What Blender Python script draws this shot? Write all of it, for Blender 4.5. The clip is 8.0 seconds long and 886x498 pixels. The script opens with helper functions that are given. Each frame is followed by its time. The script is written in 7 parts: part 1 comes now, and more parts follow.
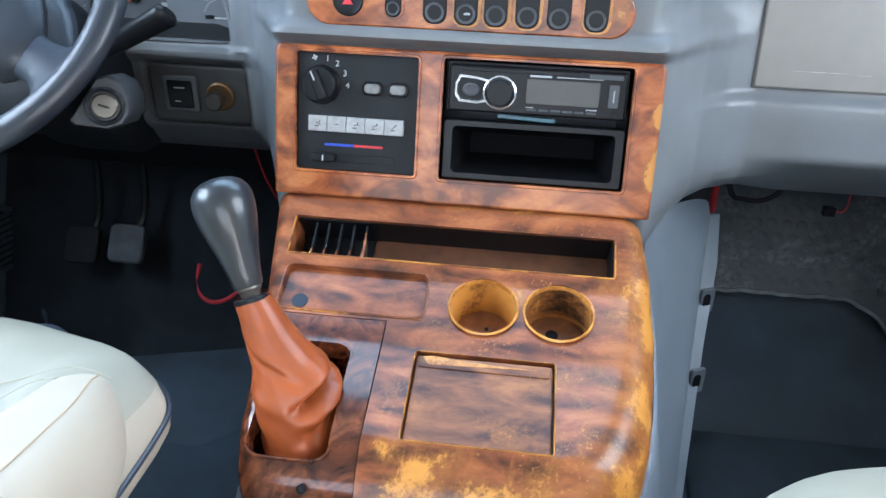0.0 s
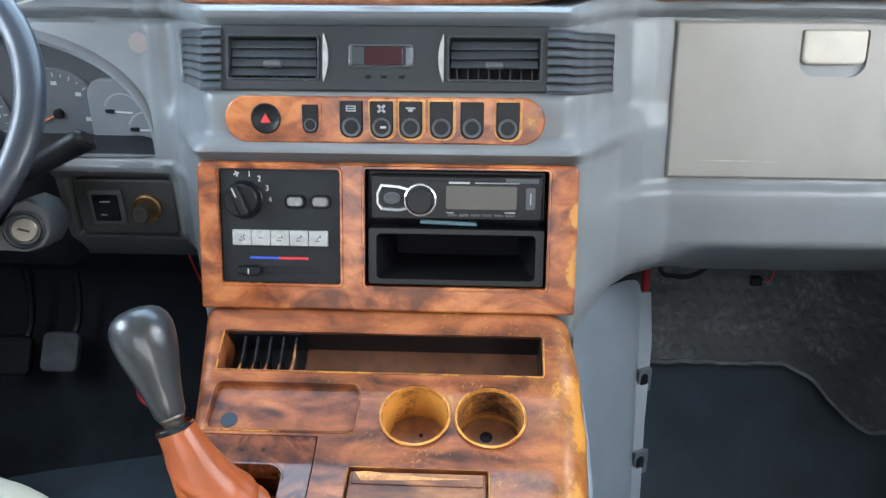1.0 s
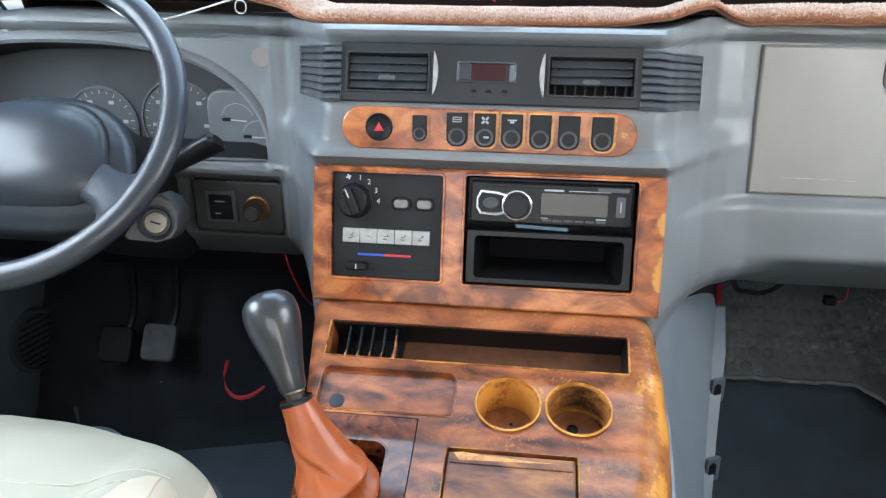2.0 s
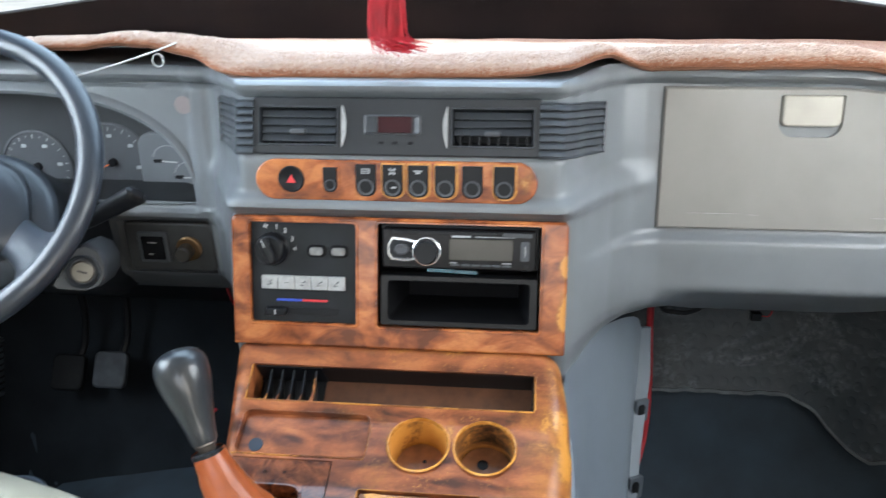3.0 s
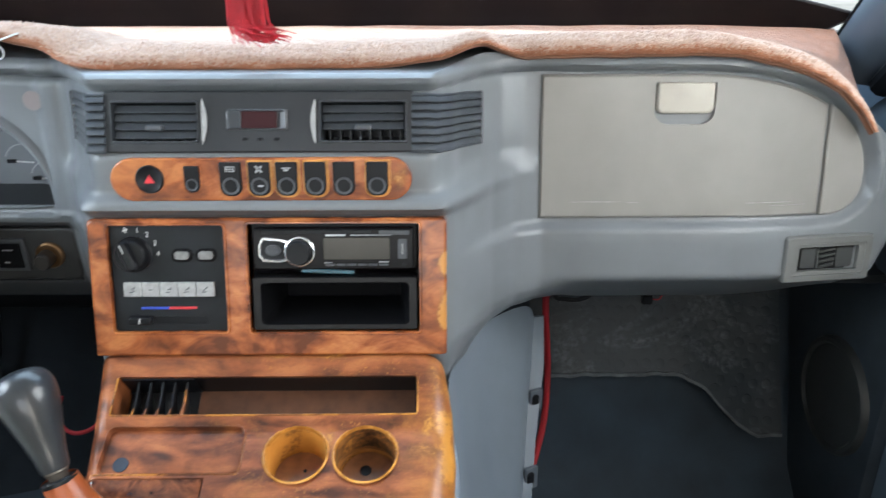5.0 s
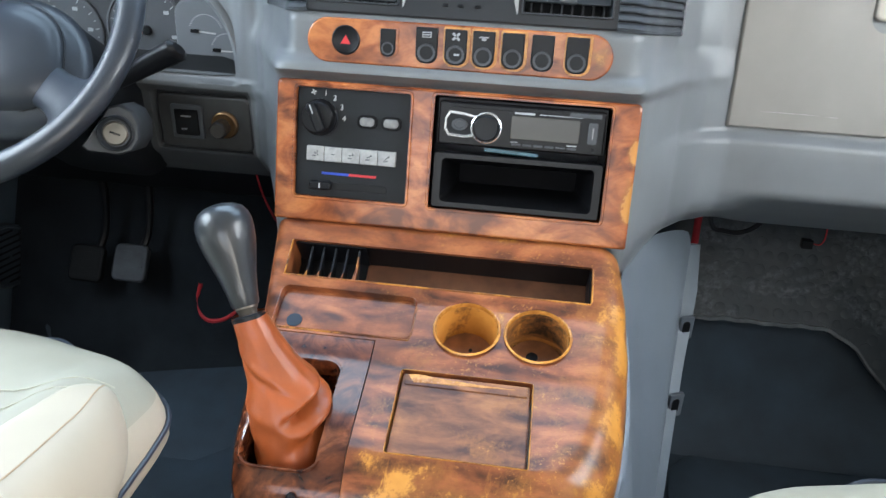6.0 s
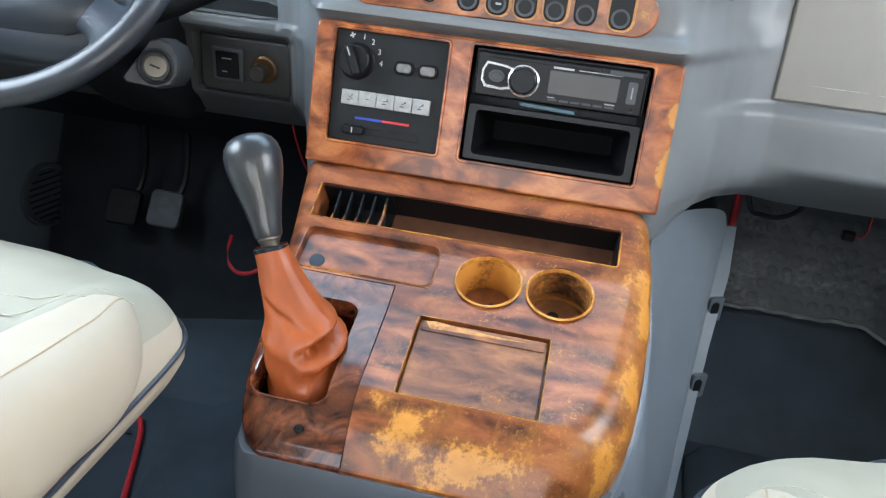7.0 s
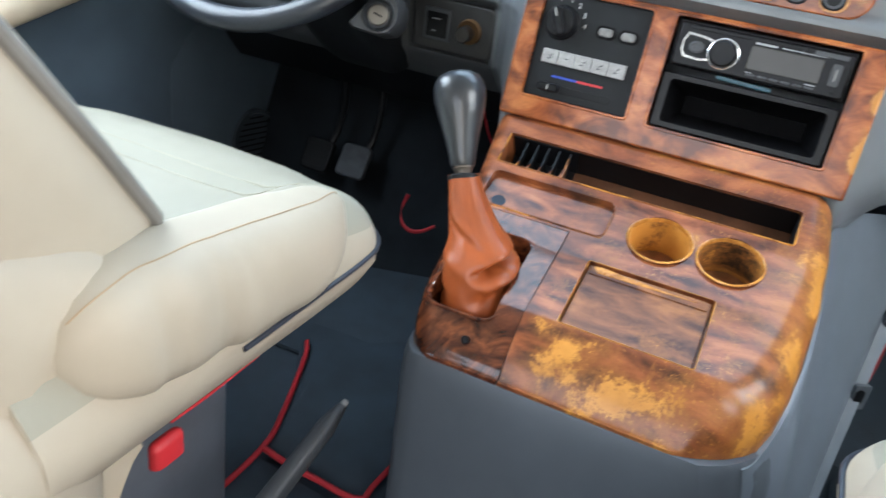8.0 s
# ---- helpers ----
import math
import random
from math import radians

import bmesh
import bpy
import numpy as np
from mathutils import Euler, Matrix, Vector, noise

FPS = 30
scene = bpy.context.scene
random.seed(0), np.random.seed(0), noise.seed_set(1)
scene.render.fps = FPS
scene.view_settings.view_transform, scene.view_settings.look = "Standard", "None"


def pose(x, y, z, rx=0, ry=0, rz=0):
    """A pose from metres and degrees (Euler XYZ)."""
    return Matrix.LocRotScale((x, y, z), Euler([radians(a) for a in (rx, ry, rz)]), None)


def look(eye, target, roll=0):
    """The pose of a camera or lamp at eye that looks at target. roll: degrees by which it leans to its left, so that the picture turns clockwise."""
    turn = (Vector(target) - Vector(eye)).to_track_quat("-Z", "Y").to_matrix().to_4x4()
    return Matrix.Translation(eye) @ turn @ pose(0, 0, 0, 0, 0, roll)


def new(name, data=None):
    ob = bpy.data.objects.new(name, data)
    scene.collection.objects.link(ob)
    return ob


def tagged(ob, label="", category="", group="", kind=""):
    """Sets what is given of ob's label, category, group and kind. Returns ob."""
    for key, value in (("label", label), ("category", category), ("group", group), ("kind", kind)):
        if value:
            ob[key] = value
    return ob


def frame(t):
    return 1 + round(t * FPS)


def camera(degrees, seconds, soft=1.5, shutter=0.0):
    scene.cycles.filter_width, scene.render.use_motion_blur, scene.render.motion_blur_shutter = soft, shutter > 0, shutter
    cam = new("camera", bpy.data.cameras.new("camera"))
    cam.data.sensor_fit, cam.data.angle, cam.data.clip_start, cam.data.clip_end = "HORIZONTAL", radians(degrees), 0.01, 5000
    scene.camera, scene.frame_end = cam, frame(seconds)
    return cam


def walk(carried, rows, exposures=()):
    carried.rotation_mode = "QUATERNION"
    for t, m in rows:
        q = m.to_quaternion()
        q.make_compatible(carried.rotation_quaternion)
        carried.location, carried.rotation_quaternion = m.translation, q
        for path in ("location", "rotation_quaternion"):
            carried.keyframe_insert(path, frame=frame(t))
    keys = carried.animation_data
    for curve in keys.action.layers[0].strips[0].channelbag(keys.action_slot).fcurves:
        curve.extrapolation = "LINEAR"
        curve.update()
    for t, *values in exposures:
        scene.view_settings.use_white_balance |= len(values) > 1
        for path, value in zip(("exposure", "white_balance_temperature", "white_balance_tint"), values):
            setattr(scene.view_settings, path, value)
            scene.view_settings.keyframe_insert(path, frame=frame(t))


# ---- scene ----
cam = camera(61.5, 8.0, soft=1.25, shutter=0.25)
PATH = [
    (0, (0.084, -0.733, 0.913), (-0.104, 1.046, 0.02), 2.0),
    (0.5, (0.092, -0.702, 0.94), (0.003, 1.088, 0.054), 0.9),
    (1, (0.115, -0.717, 0.959), (0.029, 1.137, 0.216), 0.1),
    (1.5, (0.087, -0.762, 0.967), (-0.083, 1.102, 0.263), 0.3),
    (1.7, (0.069, -0.776, 0.959), (-0.145, 1.089, 0.27), 0.7),
    (2.8, (0.118, -0.794, 1.005), (-0.109, 1.062, 0.294), 0.5),
    (3, (0.16, -0.784, 1.036), (-0.033, 1.07, 0.311), -0.5),
    (3.5, (0.251, -0.743, 1.073), (0.174, 1.111, 0.329), -2.3),
    (4, (0.316, -0.707, 1.086), (0.358, 1.144, 0.33), -3.0),
    (4.5, (0.304, -0.712, 1.079), (0.389, 1.131, 0.308), -2.0),
    (5, (0.211, -0.748, 1.038), (0.225, 1.1, 0.274), -0.1),
    (5.2, (0.175, -0.759, 1.019), (0.135, 1.086, 0.248), 0.2),
    (6.3, (0.098, -0.774, 0.912), (-0.139, 1.018, 0.057), 4.2),
    (6.5, (0.104, -0.776, 0.903), (-0.152, 1.01, 0.04), 5.0),
    (7, (0.118, -0.781, 0.894), (-0.169, 0.999, 0.029), 5.9),
    (7.5, (0.127, -0.806, 0.885), (-0.264, 0.956, 0.022), 6.9),
    (8, (0.118, -0.867, 0.846), (-0.543, 0.801, -0.036), 9.0),
]
walk(cam, [(t, look(eye, target, roll)) for t, eye, target, roll in PATH],
     [(0, 0.84, 5850, 10), (0.5, 0.90, 6150, 10), (1.0, 0.86, 6300, 10), (1.7, 0.82, 6450, 10), (2.8, 0.78, 6500, 10), (3.5, 0.71, 6500, 10), (4.0, 0.66, 6550, 10), (4.5, 0.61, 6600, 10), (5.2, 0.69, 6550, 10), (6.3, 0.75, 6420, 10), (7.2, 0.75, 6420, 10), (8, 0.70, 6450, 10)])

# ---------------------------------------------------------------- light
world = bpy.data.worlds.new("world")
scene.world = world
world.use_nodes = True
wn = world.node_tree
sky = wn.nodes.new("ShaderNodeTexSky")
sky.sky_type = "NISHITA"
sky.sun_disc = False
sky.sun_elevation = radians(50)
sky.sun_rotation = radians(175)
wn.links.new(sky.outputs[0], wn.nodes["Background"].inputs[0])
wn.nodes["Background"].inputs[1].default_value = 0.15

sun = new("sun", bpy.data.lights.new("sun", "SUN"))
sun.data.energy, sun.data.angle, sun.data.color = 3.0, radians(0.6), (1.0, 0.94, 0.85)
sun.matrix_world = look((0.2, -2.2, 3.4), (0, 0, 0))


def window_light(name, where, target, w, h, watts, colour):
    lamp = new(name, bpy.data.lights.new(name, "AREA"))
    lamp.data.shape, lamp.data.size, lamp.data.size_y = "RECTANGLE", w, h
    lamp.data.energy, lamp.data.color = watts, colour
    lamp.matrix_world = look(where, target)
    return lamp


window_light("windscreen_daylight", (0.0, 0.53, 1.61), (0.0, -0.28, 0.59), 1.70, 1.16, 21, (0.60, 0.80, 1.0))
window_light("right_window_daylight", (0.90, -0.35, 1.13), (0.0, -0.30, 0.70), 0.70, 0.46, 6.0, (0.96, 0.98, 1.0))
window_light("left_window_daylight", (-0.90, -0.35, 1.13), (0.0, -0.30, 0.70), 0.70, 0.46, 9.5, (0.76, 0.88, 1.0))
# two fill lamps added behind the seats; no such openings are known
window_light("cargo_side_fill", (0.96, -1.52, 0.90), (0.0, 0.0, 0.65), 0.85, 1.1, 12, (1.0, 0.92, 0.82))
window_light("rear_fill", (0.0, -2.38, 1.06), (0.0, 0.0, 0.75), 1.7, 0.8, 8, (0.97, 0.98, 1.0))


# ---------------------------------------------------------------- materials
def shader(name):
    m = bpy.data.materials.new(name)
    m.use_nodes = True
    t = m.node_tree
    return m, t, t.nodes["Principled BSDF"]


def place(t, scale=(1, 1, 1)):
    g = t.nodes.new("ShaderNodeNewGeometry")
    p = t.nodes.new("ShaderNodeMapping")
    p.inputs["Scale"].default_value = scale
    t.links.new(g.outputs["Position"], p.inputs[0])
    return p.outputs[0]


def noise_tex(t, vec, scale, detail=4, rough=0.55, distort=0.0):
    n = t.nodes.new("ShaderNodeTexNoise")
    n.inputs["Scale"].default_value, n.inputs["Detail"].default_value = scale, detail
    n.inputs["Roughness"].default_value, n.inputs["Distortion"].default_value = rough, distort
    t.links.new(vec, n.inputs["Vector"])
    return n.outputs["Fac"]


def ramp(t, fac, stops):
    r = t.nodes.new("ShaderNodeValToRGB")
    e = r.color_ramp.elements
    while len(e) < len(stops):
        e.new(0.5)
    for k, (at, c) in enumerate(stops):
        e[k].position, e[k].color = at, (*c, 1)
    t.links.new(fac, r.inputs[0])
    return r.outputs[0]


def grey(t, fac, a, b, va=0.0, vb=1.0):
    n = t.nodes.new("ShaderNodeMapRange")
    n.clamp = True
    for k, v in zip((1, 2, 3, 4), (a, b, va, vb)):
        n.inputs[k].default_value = v
    t.links.new(fac, n.inputs[0])
    return n.outputs[0]


def calc(t, op, a, b=None):
    n = t.nodes.new("ShaderNodeMath")
    n.operation = op
    n.use_clamp = op == "ADD"
    for k, v in enumerate((a, b)):
        if v is None:
            continue
        if isinstance(v, (int, float)):
            n.inputs[k].default_value = v
        else:
            t.links.new(v, n.inputs[k])
    return n.outputs[0]


def blend(t, fac, a, b):
    n = t.nodes.new("ShaderNodeMix")
    n.data_type = "RGBA"
    for k, v in ((0, fac), (6, a), (7, b)):
        if isinstance(v, tuple):
            n.inputs[k].default_value = (*v, 1)
        elif isinstance(v, (int, float)):
            n.inputs[k].default_value = v
        else:
            t.links.new(v, n.inputs[k])
    return n.outputs[2]


def bump(t, b, fac, strength, distance):
    n = t.nodes.new("ShaderNodeBump")
    n.inputs["Strength"].default_value, n.inputs["Distance"].default_value = strength, distance
    t.links.new(fac, n.inputs["Height"])
    t.links.new(n.outputs[0], b.inputs["Normal"])


def plain(name, colour, rough=0.5, metal=0.0, vary=0.12, grain=350.0, relief=0.15, spots=14.0, coat=0.0, depth=0.0004, spec=0.5):
    """A moulded, painted or woven surface: base colour with stains at two scales and a fine grain."""
    m, t, b = shader(name)
    v = place(t)
    big, small = noise_tex(t, v, spots, 5), noise_tex(t, v, grain, 2)
    wide = min(0.9, 2.4 * vary)
    lo, hi = tuple(c * (1 - wide) for c in colour), tuple(min(1, c * (1 + wide)) for c in colour)
    t.links.new(blend(t, big, lo, hi), b.inputs["Base Color"])
    b.inputs["Roughness"].default_value = rough
    b.inputs["Metallic"].default_value = metal
    b.inputs["Coat Weight"].default_value = coat
    b.inputs["Specular IOR Level"].default_value = spec
    if relief:
        bump(t, b, small, relief, depth)
    return m


def burl(name, dark, mid, light, wear, grain=(0.8, 1.5, 1.2), scale=15.0, twist=1.6, gloss=0.26, coat=0.2, spread=0.13, patches=(), spec=0.35, rubbed=0.0):
    """Lacquered burl-wood film, worn through to yellow plastic. wear: threshold, lower is more worn;
    patches: places rubbed bare (x, y, z, three radii, strength)."""
    m, t, b = shader(name)
    v = place(t, grain)
    warp = noise_tex(t, v, scale * 1.7, 3, 0.5, 1.0)
    swirl = noise_tex(t, v, scale, 5, 0.5, twist)
    fine = noise_tex(t, place(t, (60, 190, 120)), 3, 4, 0.6, 0.6)
    tone = calc(t, "ADD", calc(t, "MULTIPLY", swirl, 0.72), calc(t, "MULTIPLY", warp, 0.28))
    rings = t.nodes.new("ShaderNodeTexWave")
    rings.wave_type, rings.bands_direction = "BANDS", "Y"
    rings.inputs["Scale"].default_value, rings.inputs["Distortion"].default_value = 9.0, 9.0
    rings.inputs["Detail"].default_value, rings.inputs["Detail Scale"].default_value = 2.0, 0.9
    t.links.new(place(t, (0.5, 1.5, 1.0)), rings.inputs["Vector"])
    tone = calc(t, "ADD", calc(t, "MULTIPLY", tone, 0.92), calc(t, "MULTIPLY", rings.outputs["Fac"], 0.08))
    col = ramp(t, tone, [(0.5 - spread, dark), (0.5, mid), (0.5 + spread, light)])
    col = blend(t, grey(t, fine, 0.45, 0.75, 0.0, 0.3), col, dark)
    # worn places: by the outer edge, along the front and in scattered flecks
    s = t.nodes.new("ShaderNodeSeparateXYZ")
    g = t.nodes.new("ShaderNodeNewGeometry")
    t.links.new(g.outputs["Position"], s.inputs[0])
    edge = grey(t, s.outputs[0], 0.17, 0.228, 0.0, 0.14)
    across = grey(t, s.outputs[0], -0.045, 0.0, 0.0, 1.0)
    front = calc(t, "MULTIPLY", grey(t, s.outputs[1], -0.20, -0.275, 0.0, 0.13), across)
    rub = noise_tex(t, place(t), 19, 10, 0.70, 0.3)
    fleck = noise_tex(t, place(t), 210, 4, 0.75)
    total = calc(t, "ADD", calc(t, "ADD", rub, calc(t, "ADD", edge, front)), calc(t, "MULTIPLY", fleck, 0.32))
    for px, py, pz, rx, ry, rz, much in patches:
        away = t.nodes.new("ShaderNodeMapping")
        away.vector_type = "TEXTURE"
        away.inputs["Location"].default_value, away.inputs["Scale"].default_value = (px, py, pz), (rx, ry, rz)
        t.links.new(g.outputs["Position"], away.inputs[0])
        far = t.nodes.new("ShaderNodeVectorMath")
        far.operation = "LENGTH"
        t.links.new(away.outputs[0], far.inputs[0])
        total = calc(t, "ADD", total, grey(t, far.outputs["Value"], 1.30, 0.20, 0.0, much))
    # thin scratches
    line = noise_tex(t, place(t, (160, 22, 30)), 1.0, 2, 0.4, 1.2)
    total = calc(t, "ADD", total, grey(t, line, 0.70, 0.76, 0.0, 0.07))
    mask = grey(t, total, wear - 0.022, wear + 0.060)
    thin = calc(t, "MULTIPLY", grey(t, total, wear - 0.16, wear, 0.0, 0.75), across)
    ochre = ramp(t, noise_tex(t, place(t), 40, 4), [(0.3, (0.42, 0.17, 0.028)), (0.7, (0.56, 0.25, 0.050))])
    col = blend(t, thin, col, (0.27, 0.105, 0.026))
    if rubbed:
        uneven = calc(t, "ADD", s.outputs[1], calc(t, "MULTIPLY", calc(t, "SUBTRACT", noise_tex(t, place(t), 22, 6, 0.7), 0.5), 0.13))
        lane = calc(t, "ADD", calc(t, "MULTIPLY", grey(t, uneven, -0.178, -0.255), across), calc(t, "MULTIPLY", grey(t, s.outputs[0], 0.150, 0.205), grey(t, s.outputs[1], -0.03, -0.10)))
        speck = noise_tex(t, place(t, (1.0, 0.8, 1.0)), 420, 3, 0.8)
        cloud = noise_tex(t, place(t, (0.8, 1.3, 1.0)), 34, 5, 0.6, 0.6)
        film = calc(t, "MULTIPLY", calc(t, "MULTIPLY", lane, grey(t, cloud, 0.36, 0.62, 0.0, 1.0)), grey(t, speck, 0.32, 0.62, 0.45, 1.0))
        col = blend(t, calc(t, "MULTIPLY", film, rubbed), col, (0.40, 0.155, 0.030))
        dots = calc(t, "MULTIPLY", grey(t, noise_tex(t, place(t), 240, 5, 0.75), 0.57, 0.66), grey(t, noise_tex(t, place(t), 17, 4, 0.6), 0.49, 0.60))
        col = blend(t, calc(t, "MULTIPLY", calc(t, "MULTIPLY", dots, across), 0.65), col, (0.50, 0.22, 0.050))
    t.links.new(blend(t, mask, col, ochre), b.inputs["Base Color"])
    t.links.new(blend(t, mask, (gloss,) * 3, (0.36,) * 3), b.inputs["Roughness"])
    b.inputs["Coat Weight"].default_value = coat
    b.inputs["Specular IOR Level"].default_value = spec
    b.inputs["Coat Roughness"].default_value = gloss * 0.6
    scuff = noise_tex(t, place(t), 60, 5)
    bump(t, b, calc(t, "SUBTRACT", scuff, calc(t, "MULTIPLY", mask, 0.8)), 0.10, 0.0006)
    return m


DASH = plain("dash_plastic", (0.138, 0.150, 0.160), 0.34, vary=0.08, grain=900, relief=0.10)
# the dash plastic lightened, the glovebox's brighter light put into its colour
GLOVE = plain("lit_glovebox_plastic", (0.208, 0.200, 0.186), 0.40, vary=0.07, grain=900, relief=0.10)
# BASE and SIDE are one moulding; BASE is darkened to carry its front's shade
BASE = plain("shaded_base_plastic", (0.080, 0.094, 0.111), 0.5, vary=0.08, grain=700, relief=0.12)
SIDE = plain("lit_tunnel_plastic", (0.142, 0.170, 0.200), 0.48, vary=0.07, grain=700, relief=0.12)
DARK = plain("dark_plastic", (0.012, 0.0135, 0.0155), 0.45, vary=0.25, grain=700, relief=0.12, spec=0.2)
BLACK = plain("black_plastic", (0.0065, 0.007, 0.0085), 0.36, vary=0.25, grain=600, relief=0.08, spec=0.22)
GLOSS = plain("gloss_black", (0.006, 0.006, 0.007), 0.24, vary=0.25, relief=0.0, spec=0.15)
# darker copy of the dash plastic for its shaded lower left
DASH_SHADE = plain("shaded_dash_plastic", (0.066, 0.070, 0.074), 0.5, vary=0.12, grain=800, relief=0.12, spec=0.35)
CHARC = plain("charcoal_plastic", (0.050, 0.054, 0.060), 0.48, vary=0.15, grain=800, relief=0.12)
VENT = plain("vent_plastic", (0.021, 0.0245, 0.029), 0.38, vary=0.15, grain=700)
CHROME = plain("worn_chrome", (0.62, 0.62, 0.62), 0.2, 1.0, vary=0.1, relief=0.05)
STEEL = plain("worn_steel", (0.24, 0.22, 0.19), 0.42, 1.0, vary=0.25, relief=0.1)
KNOB = plain("gear_knob_rubber", (0.016, 0.018, 0.021), 0.32, vary=0.2, grain=500, relief=0.10, coat=0.35)
WHEEL = plain("steering_wheel_rubber", (0.016, 0.020, 0.027), 0.34, vary=0.14, grain=600, relief=0.12, coat=0.08)
TAN = plain("tan_leather", (0.290, 0.066, 0.017), 0.34, vary=0.25, grain=260, relief=0.25, spots=22)
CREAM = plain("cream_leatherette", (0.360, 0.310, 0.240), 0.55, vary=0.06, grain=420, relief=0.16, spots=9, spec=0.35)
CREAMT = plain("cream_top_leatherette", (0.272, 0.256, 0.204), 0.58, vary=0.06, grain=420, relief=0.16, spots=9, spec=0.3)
PIPING = plain("dark_piping", (0.022, 0.029, 0.042), 0.35, vary=0.1)
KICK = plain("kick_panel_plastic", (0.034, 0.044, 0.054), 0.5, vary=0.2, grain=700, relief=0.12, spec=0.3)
CARPET = plain("black_toe_carpet", (0.0120, 0.0148, 0.0180), 0.9, vary=0.35, grain=380, relief=0.6, spots=9, depth=0.001, spec=0.1)
MAT = plain("floor_mat", (0.021, 0.035, 0.049), 0.75, vary=0.35, grain=420, relief=0.5, spots=8, depth=0.001)
RUBBER = plain("studded_rubber", (0.022, 0.026, 0.029), 0.55, vary=0.3, grain=200, relief=0.2, spots=6)
RED = plain("red_binding", (0.40, 0.012, 0.020), 0.65, vary=0.15, grain=900, relief=0.5)
REDP = plain("red_plastic", (0.50, 0.022, 0.028), 0.5, vary=0.1)
SILK = plain("red_silk", (0.44, 0.011, 0.022), 0.5, vary=0.25, spots=90)
DOOR = plain("door_plastic", (0.080, 0.108, 0.135), 0.5, vary=0.08, grain=800, relief=0.12)
PILLAR = plain("pillar_plastic", (0.066, 0.082, 0.102), 0.5, vary=0.07, grain=800, relief=0.1)
IVORY = plain("ivory_plastic", (0.56, 0.54, 0.46), 0.4, vary=0.05)
DIALP = plain("dial_print", (0.30, 0.31, 0.32), 0.6, vary=0.2, relief=0)
LABEL = plain("white_print", (0.46, 0.46, 0.45), 0.6, vary=0.05, relief=0)
KEY = plain("grey_key", (0.29, 0.29, 0.285), 0.45, vary=0.2, spots=140)
BLUE = plain("blue_print", (0.02, 0.06, 0.42), 0.5, relief=0)
SHELL = plain("headliner", (0.42, 0.42, 0.40), 0.8, vary=0.05)
WOOD = burl("burl_wood", (0.052, 0.017, 0.009), (0.200, 0.058, 0.021), (0.350, 0.118, 0.042), 0.862, (0.75, 1.7, 1.3), 16, 1.2, 0.29, 0.26, spec=0.32, rubbed=0.60, patches=(
    (-0.012, -0.250, 0.478, 0.016, 0.010, 0.03, 0.17), (0.014, -0.258, 0.472, 0.016, 0.006, 0.03, 0.10), (0.078, -0.276, 0.450, 0.030, 0.014, 0.03, 0.18),
    (0.159, -0.225, 0.487, 0.010, 0.014, 0.03, 0.14), (0.222, -0.095, 0.530, 0.015, 0.050, 0.05, 0.18), (0.212, -0.190, 0.500, 0.012, 0.045, 0.05, 0.17), (0.188, -0.250, 0.470, 0.014, 0.022, 0.05, 0.14),
    (0.175, -0.068, 0.551, 0.014, 0.008, 0.03, 0.10), (0.094, -0.082, 0.543, 0.006, 0.012, 0.03, 0.13), (0.158, -0.165, 0.503, 0.012, 0.010, 0.03, 0.08), (0.172, -0.138, 0.515, 0.010, 0.018, 0.03, 0.09), (-0.10, -0.062, 0.555, 0.03, 0.006, 0.02, 0.15), (0.06, -0.003, 0.599, 0.13, 0.006, 0.008, 0.13), (-0.13, -0.003, 0.599, 0.04, 0.006, 0.008, 0.13)))
WOODF = burl("burl_wood_fascia", (0.105, 0.028, 0.011), (0.285, 0.078, 0.024), (0.44, 0.150, 0.046), 0.96, (0.9, 1.2, 1.6), 15, 1.6, 0.26, 0.3, 0.11, patches=(
    (0.2200, 0.012, 0.652, 0.0115, 0.06, 0.024, 0.42), (0.2220, 0.020, 0.703, 0.010, 0.06, 0.017, 0.40), (-0.174, 0.03, 0.708, 0.009, 0.06, 0.008, 0.30), (0.170, 0.03, 0.797, 0.012, 0.03, 0.020, 0.26)))
WOODL = burl("scratched_burl", (0.060, 0.022, 0.012), (0.165, 0.060, 0.024), (0.29, 0.115, 0.040), 0.90, (0.75, 1.7, 1.3), 18, 1.4, 0.36, 0.10, spec=0.35)
WOODB = burl("burl_wood_bezel", (0.030, 0.009, 0.005), (0.100, 0.028, 0.012), (0.20, 0.060, 0.022), 1.4, (1, 1, 1), 26, 3.5, 0.14, 0.45)
OCHRE = burl("worn_ochre", (0.34, 0.130, 0.024), (0.58, 0.250, 0.050), (0.70, 0.33, 0.075), 0.72)
EDGE = burl("worn_edge", (0.050, 0.018, 0.010), (0.150, 0.050, 0.020), (0.28, 0.102, 0.036), 0.66, gloss=0.3)
CUP = burl("cup_wear", (0.10, 0.040, 0.014), (0.26, 0.105, 0.028), (0.40, 0.16, 0.040), 0.58, (1, 1, 2), 22, gloss=0.3)
CUPD = burl("stained_cup_wear", (0.030, 0.014, 0.008), (0.20, 0.082, 0.025), (0.46, 0.20, 0.050), 0.72, (0.45, 0.45, 2.8), 20, gloss=0.35, spread=0.06)
CUPB = plain("cup_floor_brown", (0.230, 0.092, 0.034), 0.4, vary=0.3, spots=60)
POCKET = plain("satin_black", (0.0050, 0.0052, 0.0060), 0.32, vary=0.3, grain=500, relief=0.12, spec=0.24)


# ---------------------------------------------------------------- mesh helpers
def thing(name, at=(0, 0, 0), label="", category="", group=""):
    ob = new(name)
    ob.empty_display_size = 0.02
    ob.location = at
    return tagged(ob, label, category, group)


